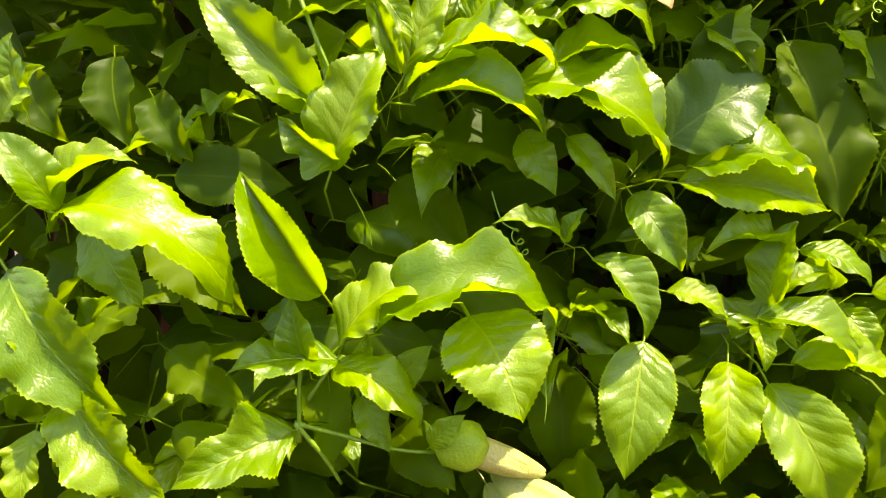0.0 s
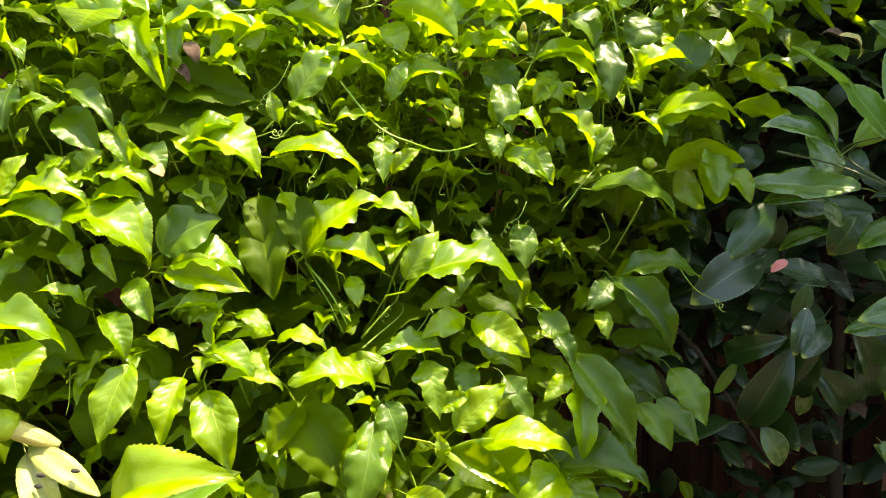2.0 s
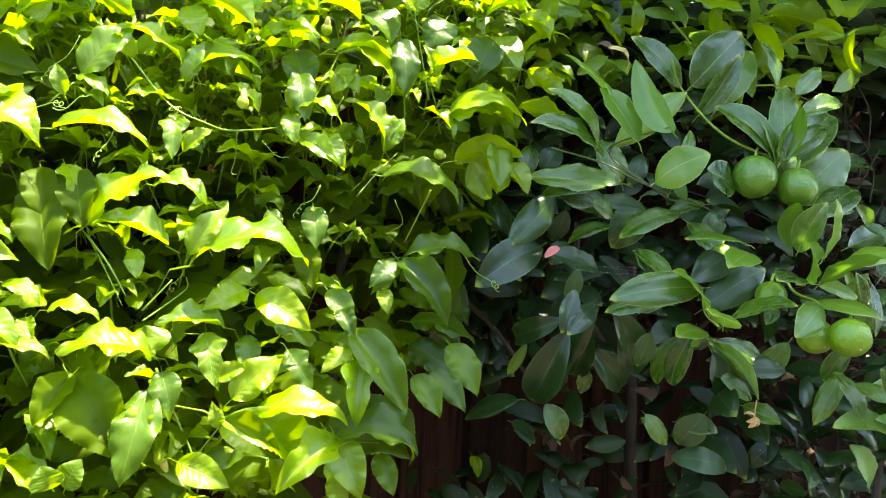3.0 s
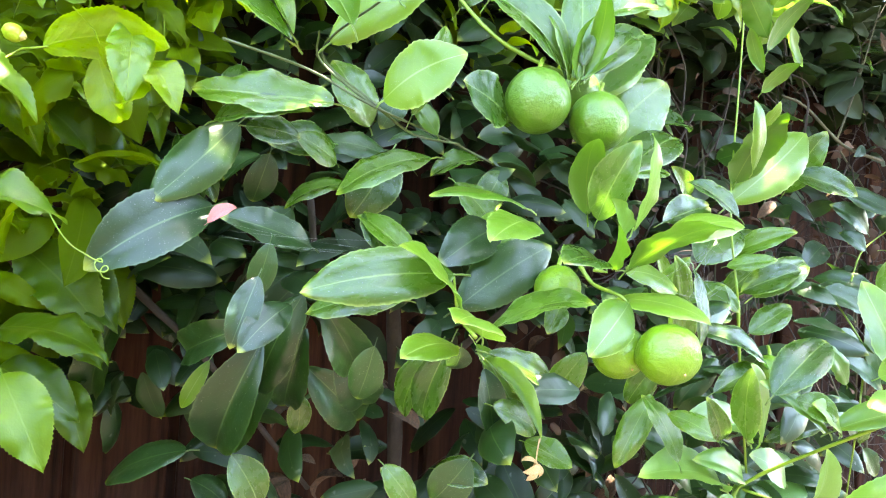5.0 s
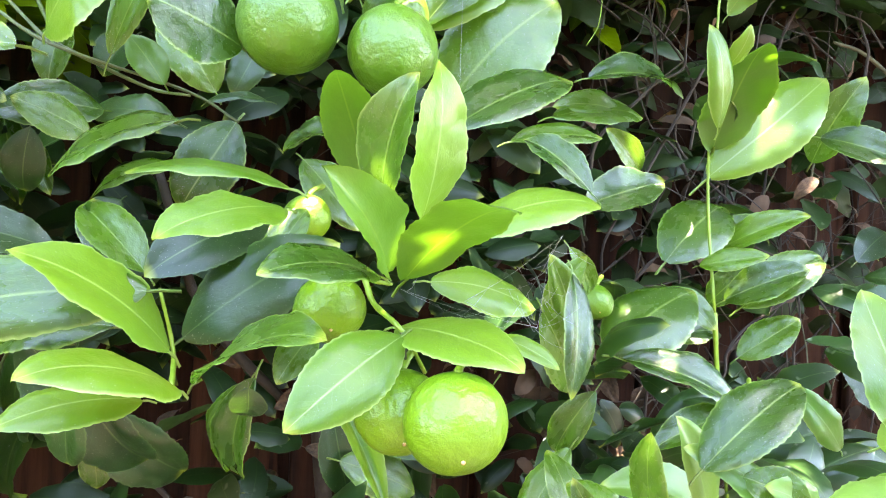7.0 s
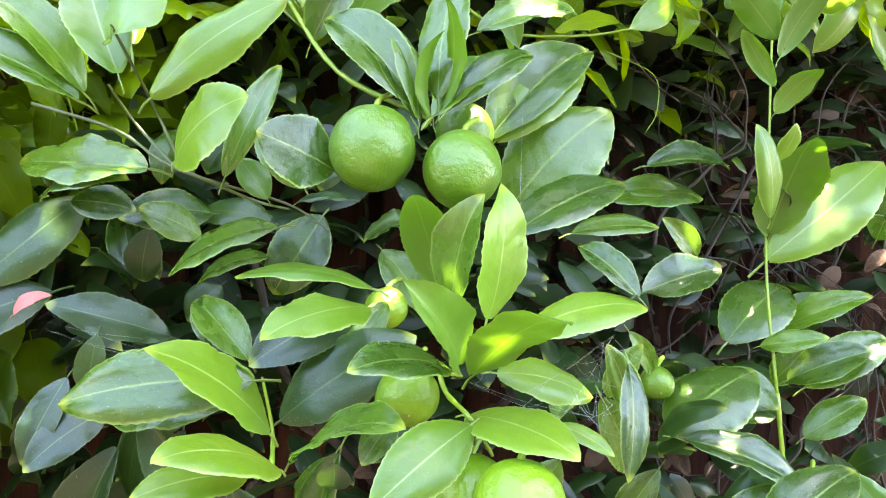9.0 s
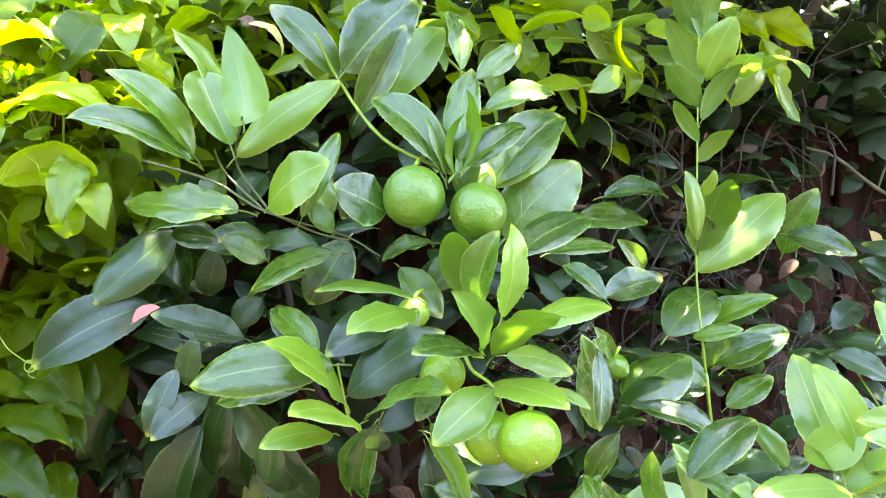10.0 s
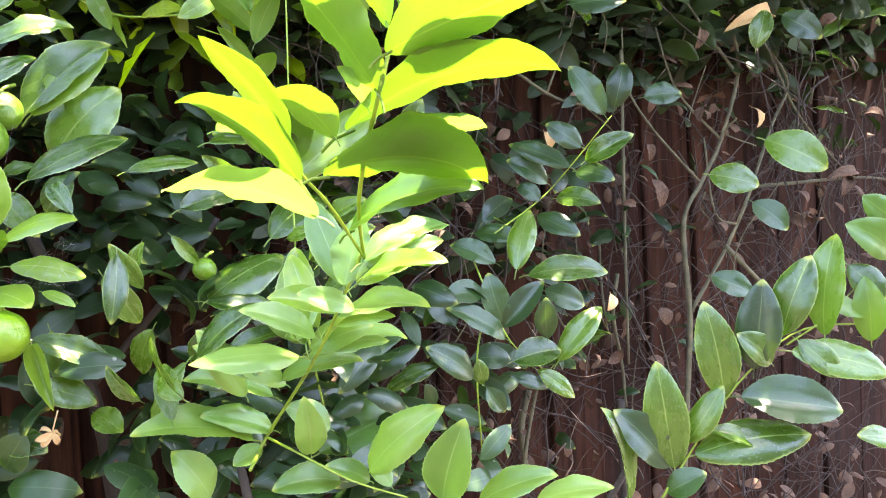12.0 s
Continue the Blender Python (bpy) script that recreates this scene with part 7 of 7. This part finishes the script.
# ---- trunks and woody stems ----
def trunk(owner, radius, *points):
    bm = bmesh.new()
    tube(bm, points, radius, 0.6, 10)
    return part("trunk", bm, TRUNK, owner)


trunk(lime, 0.016, (1.30, 1.10, 0.0), (1.33, 1.11, 0.5), (1.27, 1.10, 0.85), (1.24, 1.06, 1.12), (1.18, 0.95, 1.40))
trunk(lime, 0.007, (1.24, 1.06, 1.12), (1.10, 0.97, 1.28), (1.05, 0.90, 1.44))
trunk(lime, 0.007, (1.24, 1.06, 1.12), (1.38, 0.98, 1.28), (1.46, 0.92, 1.40))
trunk(lime, 0.0055, (0.840, 0.958, 1.310), (0.877, 0.942, 1.274), (0.927, 0.943, 1.227), (0.989, 0.981, 1.153), (1.105, 1.040, 1.006))
trunk(sapling, 0.010, (1.55, 0.78, 0.0), (1.53, 0.76, 0.6), (1.46, 0.64, 1.08))
trunk(sapling, 0.008, (1.60, 0.80, 0.0), (1.85, 0.74, 0.6), (2.02, 0.60, 1.0))
trunk(shrub, 0.016, (2.3, 1.0, 0.0), (2.28, 1.0, 0.45), (2.27, 1.0, 0.98))
for x0, x1 in ((-0.5, -0.35), (0.0, 0.15), (0.35, 0.3), (0.7, 0.62)):
    trunk(vine, 0.011, (x0, 1.05, 0.0), (x0 + 0.06, 1.0, 0.6), (x1, 0.92, 1.2), (x1 + 0.12, 0.95, 1.8))


# ---- dry twigs and withered leaves in front of the fence ----
rnd = random.Random(23)
for i in range(34):
    x, z = 1.75 + 1.5 * rnd.random(), rnd.uniform(0.75, 1.75)
    y = rnd.uniform(0.92, 1.16)
    a, n = rnd.uniform(-0.5, 0.5), rnd.uniform(0.12, 0.38)
    d = Vector((math.sin(a) * n, rnd.uniform(-0.06, 0.06), math.cos(a) * n * rnd.choice((1, 1, -0.5))))
    side = Vector((rnd.uniform(-0.05, 0.05), rnd.uniform(-0.03, 0.03), 0))
    p = Vector((x, y, z))
    bm = bmesh.new()
    tube(bm, (p, p + d * 0.5 + side, p + d), rnd.uniform(0.0012, 0.0028), 0.5, 5)
    part("twig", bm, TWIG, shrub)
for i in range(70):
    p = Vector((1.5 + 1.7 * rnd.random(), rnd.uniform(0.95, 1.17), rnd.uniform(0.85, 1.85)))
    m = tilted(rnd, p, rnd.uniform(0.025, 0.055), 0.5, 0.6, 0.6)
    ob = new("dry_leaf", blade_mesh("lime", 0.8, 0.8, i % 4, DEAD if i % 9 else DRY))
    hang(ob, shrub)
    ob.matrix_basis = m
for i in range(60):
    p = Vector((rnd.uniform(1.05, 1.75), rnd.uniform(0.95, 1.16), rnd.uniform(0.8, 1.25)))
    ob = new("dry_leaf", blade_mesh("lime", 0.8, 0.8, i % 4, DEAD))
    hang(ob, shrub)
    ob.matrix_basis = tilted(rnd, p, rnd.uniform(0.03, 0.06), 0.5, 0.7, 0.6)


# pale dead stalks and tan leaves caught in the shrub
stem(shrub, 0.005, (2.320, 1.070, 1.246), (2.299, 1.060, 1.152), (2.323, 1.070, 1.046), (2.324, 1.060, 0.945))
stem(shrub, 0.008, (2.086, 1.070, 1.010), (2.060, 1.060, 0.930), (2.071, 1.070, 0.840), (2.043, 1.060, 0.762))
stem(shrub, 0.005, (2.727, 1.070, 1.434), (2.860, 1.060, 1.441), (3.046, 1.070, 1.450), (3.170, 1.060, 1.441))
stem(shrub, 0.003, (2.276, 1.070, 1.318), (2.273, 1.060, 1.205), (2.292, 1.070, 1.101))
stem(shrub, 0.002, (2.519, 1.070, 1.833), (2.520, 1.060, 1.791), (2.490, 1.070, 1.727))
for k, (base, tip, w) in enumerate((
    ((2.712, 1.000, 1.818), (2.564, 0.985, 1.775), 0.035),
    ((2.627, 1.000, 1.821), (2.644, 0.985, 1.783), 0.030),
    ((2.963, 1.000, 1.449), (2.855, 0.985, 1.441), 0.030),
    ((2.941, 1.000, 1.441), (2.903, 0.985, 1.399), 0.030),
    ((2.651, 1.000, 1.613), (2.651, 0.985, 1.564), 0.030),
    ((2.509, 1.000, 1.787), (2.482, 0.985, 1.732), 0.025),
    ((2.373, 1.000, 1.452), (2.378, 0.985, 1.390), 0.030),
    ((2.383, 1.000, 1.170), (2.385, 0.985, 1.134), 0.030),
    ((2.255, 1.000, 1.211), (2.237, 0.985, 1.177), 0.025),
    ((2.544, 1.000, 1.350), (2.553, 0.985, 1.330), 0.020),
    ((2.362, 1.000, 1.529), (2.356, 0.985, 1.491), 0.020),
    ((2.864, 1.000, 1.812), (2.901, 0.985, 1.830), 0.030),
)):
    ob = new("dry_leaf", blade_mesh("lime", 0.9, 0.9, k % 9, DEAD if k % 4 else DRY))
    hang(ob, shrub)
    ob.matrix_basis = leaf_frame(base, tip, (0.3 - 0.2 * (k % 4), -0.7, 0.4), w)


# a tangle of thin dry brush between the shrub and the fence
bm = bmesh.new()
for i in range(340):
    # each strand wanders and forks once or twice
    p = Vector((1.55 + 1.6 * rnd.random(), rnd.uniform(0.98, 1.18), rnd.uniform(0.45, 1.75)))
    d = Vector((rnd.gauss(0, 0.5), rnd.gauss(0, 0.08), rnd.choice((1.0, 1.0, -0.8)))).normalized() * rnd.uniform(0.035, 0.06)
    r = rnd.uniform(0.0010, 0.0028)
    pts = [p]
    for k in range(rnd.randint(5, 9)):
        d = d + Vector((rnd.gauss(0, 0.016), rnd.gauss(0, 0.004), rnd.gauss(-0.002, 0.012)))
        q = pts[-1] + d
        q.y = min(max(q.y, 0.96), 1.185)
        pts.append(q)
    tube(bm, pts, r, 0.4, 4)
    for k in (2, 4):
        side = d.cross(Vector((0, 1, 0))) * rnd.choice((-0.8, 0.8))
        q = pts[k]
        tube(bm, (q, q + d * 0.5 + side * 0.5, q + d * 1.3 + side, q + d * 1.8 + side * 1.9), r * 0.6, 0.4, 3)
tagged(part("dry_brush", bm, BRUSH, shrub), "tangle of thin dark brown dry twigs", kind="stuff")
frames = []
for i in range(640):
    q = Vector((1.5 + 1.7 * rnd.random(), rnd.uniform(1.02, 1.19), rnd.uniform(0.5, 1.9)))
    frames.append(tilted(rnd, q, rnd.uniform(0.02, 0.055), 0.5, 0.6, 0.6))
many_leaves("dead_leaves", "far", shrub, DEAD, frames, 9)
frames = []
for i in range(150):
    x = 1.55 + 0.9 * rnd.random() ** 1.2
    q = Vector((x, rnd.uniform(1.0, 1.15), rnd.gauss(1.45 - 0.25 * (x - 1.55), 0.22)))
    frames.append(tilted(rnd, q, rnd.uniform(0.05, 0.09), 0.48, 0.35, 0.7))
many_leaves("shaded_leaves", "far", shrub, SHADED_INNER_LEAF, frames, 10)


# ---- small things ----
def along(a, b):
    """A frame at a whose z axis points to b."""
    d = Vector(b) - Vector(a)
    m = d.to_track_quat("Z", "Y").to_matrix().to_4x4()
    m.translation = Vector(a)
    return m


def flower_bud(base, tip, r):
    """A closed passionflower: a swollen green cup and folded cream petals."""
    m = along(base, tip)
    length = (Vector(tip) - Vector(base)).length
    bm = bmesh.new()
    bmesh.ops.create_uvsphere(bm, u_segments=24, v_segments=14, radius=r, matrix=m @ Matrix.Translation((0, 0, r * 0.2)) @ Matrix.Diagonal((1, 1, 1.12, 1)))
    for v in bm.verts:
        v.co += Vector((1, 1, 1)) * r * (0.10 * noise.noise(v.co * 110) + 0.05 * noise.noise(v.co * 260))
    cup = part("flower_bud", bm, BUD_GREEN, vine, "swollen green and cream passionflower bud")
    for k in range(5):
        a = k * 1.2566
        bm = bmesh.new()
        bmesh.ops.create_uvsphere(bm, u_segments=12, v_segments=12, radius=1.0)
        for v in bm.verts:
            h = (v.co.z + 1) / 2
            w = 0.62 * r * (1 - 0.45 * h)
            q = Vector((v.co.x * w * 0.55 + r * 0.42 * (1 - 0.6 * h), v.co.y * w, r * 0.5 + h * (length * 0.85 - r * 0.4)))
            q = Matrix.Rotation(a + h * 0.5, 3, "Z") @ q
            v.co = m @ q
        part("petal", bm, BUD_CREAM, cup)
    return cup


bud = flower_bud((0.049, 0.426, 1.210), (0.108, 0.448, 1.180), 0.0155)
for k, (base, tip, w) in enumerate((((0.067, 0.449, 1.180), (0.151, 0.427, 1.139), 0.026), ((0.064, 0.449, 1.173), (0.110, 0.432, 1.104), 0.034))):
    ob = new("sepal", blade_mesh("lime", 0.5, 0.9, k, SEPAL))
    ob.parent = bud
    ob.matrix_basis = leaf_frame(base, tip, (0.3 - 0.2 * k, -0.8, 0.5), w)
for c in ((0.096, 0.418, 1.162), (0.094, 0.418, 1.151), (0.130, 0.418, 1.167)):
    bm = bmesh.new()
    bmesh.ops.create_uvsphere(bm, u_segments=8, v_segments=6, radius=0.003, matrix=Matrix.Translation(c) @ Matrix.Diagonal((1.6, 0.6, 0.8, 1)))
    part("anther", bm, TRUNK, bud)
flower_bud((0.427, 0.533, 1.119), (0.436, 0.536, 1.097), 0.0075)
flower_bud((0.757, 0.661, 1.511), (0.769, 0.658, 1.507), 0.0075)
flower_bud((0.592, 0.713, 1.689), (0.594, 0.705, 1.709), 0.008)
flower_bud((0.499, 0.552, 1.540), (0.500, 0.550, 1.560), 0.007)

# a withered blossom that dangles from a leaf tip
bm = bmesh.new()
tube(bm, ((1.255, 0.648, 1.170), (1.252, 0.646, 1.159), (1.249, 0.643, 1.147)), 0.0009, 0.9, 5)
blossom = part("dry_blossom", bm, DRY, lime, "tan withered citrus blossom on a thread")
for k, (dx, dz, s) in enumerate(((-0.018, -0.006, 0.009), (-0.012, -0.016, 0.009), (0.004, -0.016, 0.008), (-0.014, 0.001, 0.006), (0.003, -0.009, 0.008))):
    ob = new("petal", blade_mesh("lime", 0.8, 0.8, k, DRY))
    ob.parent = blossom
    ob.matrix_basis = leaf_frame((1.249, 0.641, 1.146), (1.249 + dx, 0.637 + 0.004 * k, 1.146 + dz), (0.2, -1, 0.3 * k), s)

# a fallen pink petal caught on a leaf
petal = new("fallen_petal", blade_mesh("lime", 0.6, 0.7, 2, PINK))
petal.matrix_basis = leaf_frame((0.913, 0.638, 1.370), (0.936, 0.642, 1.385), (0.1, -0.7, 0.7), 0.013)
tagged(petal, "crumpled salmon pink petal caught on a lime leaf", "petal")

# a pale withered flower tube and dead leaves in the foliage
for k, (a, b, w, mat) in enumerate((
    ((1.003, 0.660, 1.684), (1.039, 0.675, 1.658), 0.014, BUD_CREAM),
    ((0.989, 0.675, 1.690), (1.014, 0.667, 1.674), 0.016, DEAD),
    ((0.185, 0.545, 1.625), (0.200, 0.540, 1.600), 0.018, DEAD),
    ((0.170, 0.550, 1.595), (0.190, 0.545, 1.578), 0.014, DEAD),
    ((0.160, 0.512, 1.476), (0.176, 0.510, 1.466), 0.014, DRY),
    ((1.382, 0.701, 1.466), (1.400, 0.697, 1.458), 0.012, DRY),
)):
    ob = new("withered_leaf", blade_mesh("lime", 0.9, 0.9, k, mat))
    hang(ob, lime if a[0] > 0.9 else vine)
    ob.matrix_basis = leaf_frame(a, b, (0.2, -0.8, 0.6), w)

# spider threads
def web(label, lines):
    top = new("spider_web")
    top.location = lines[0][0]
    for a, b in lines:
        bm = bmesh.new()
        mid = (Vector(a) + Vector(b)) / 2 - Vector((0, 0, 0.002))
        tube(bm, (a, mid, b), 0.00005, 0.9, 4)
        part("thread", bm, THREAD, top)
    return tagged(top, label, "spider web")


rnd = random.Random(3)
hub = [(1.299, 0.470, 1.372), (1.259, 0.487, 1.340), (1.292, 0.466, 1.329), (1.222, 0.476, 1.346), (1.275, 0.470, 1.328), (1.299, 0.456, 1.376)]
lines = [(hub[i], hub[i - 1]) for i in range(6)] + [(hub[0], hub[2]), (hub[1], hub[5])]
for i in range(26):
    a, b = rnd.choice(lines)
    p = Vector(a).lerp(Vector(b), rnd.random())
    q = p + Vector((rnd.uniform(-0.02, 0.02), rnd.uniform(-0.006, 0.006), rnd.uniform(-0.02, 0.02)))
    lines.append((tuple(p), tuple(q)))
web("torn grey spider web between lime leaves", lines)
web("single fine spider thread in front of a lime leaf", [((1.259, 0.518, 1.524), (1.250, 0.483, 1.447))])
a, b = Vector((0.927, 0.660, 1.365)), Vector((1.028, 0.541, 1.354))
web("fine spider threads stretched between two lime leaves", [(tuple(a + Vector((0, 0, rnd.uniform(-0.012, 0.008)))), tuple(b + Vector((0, 0, rnd.uniform(-0.012, 0.008))))) for i in range(4)])
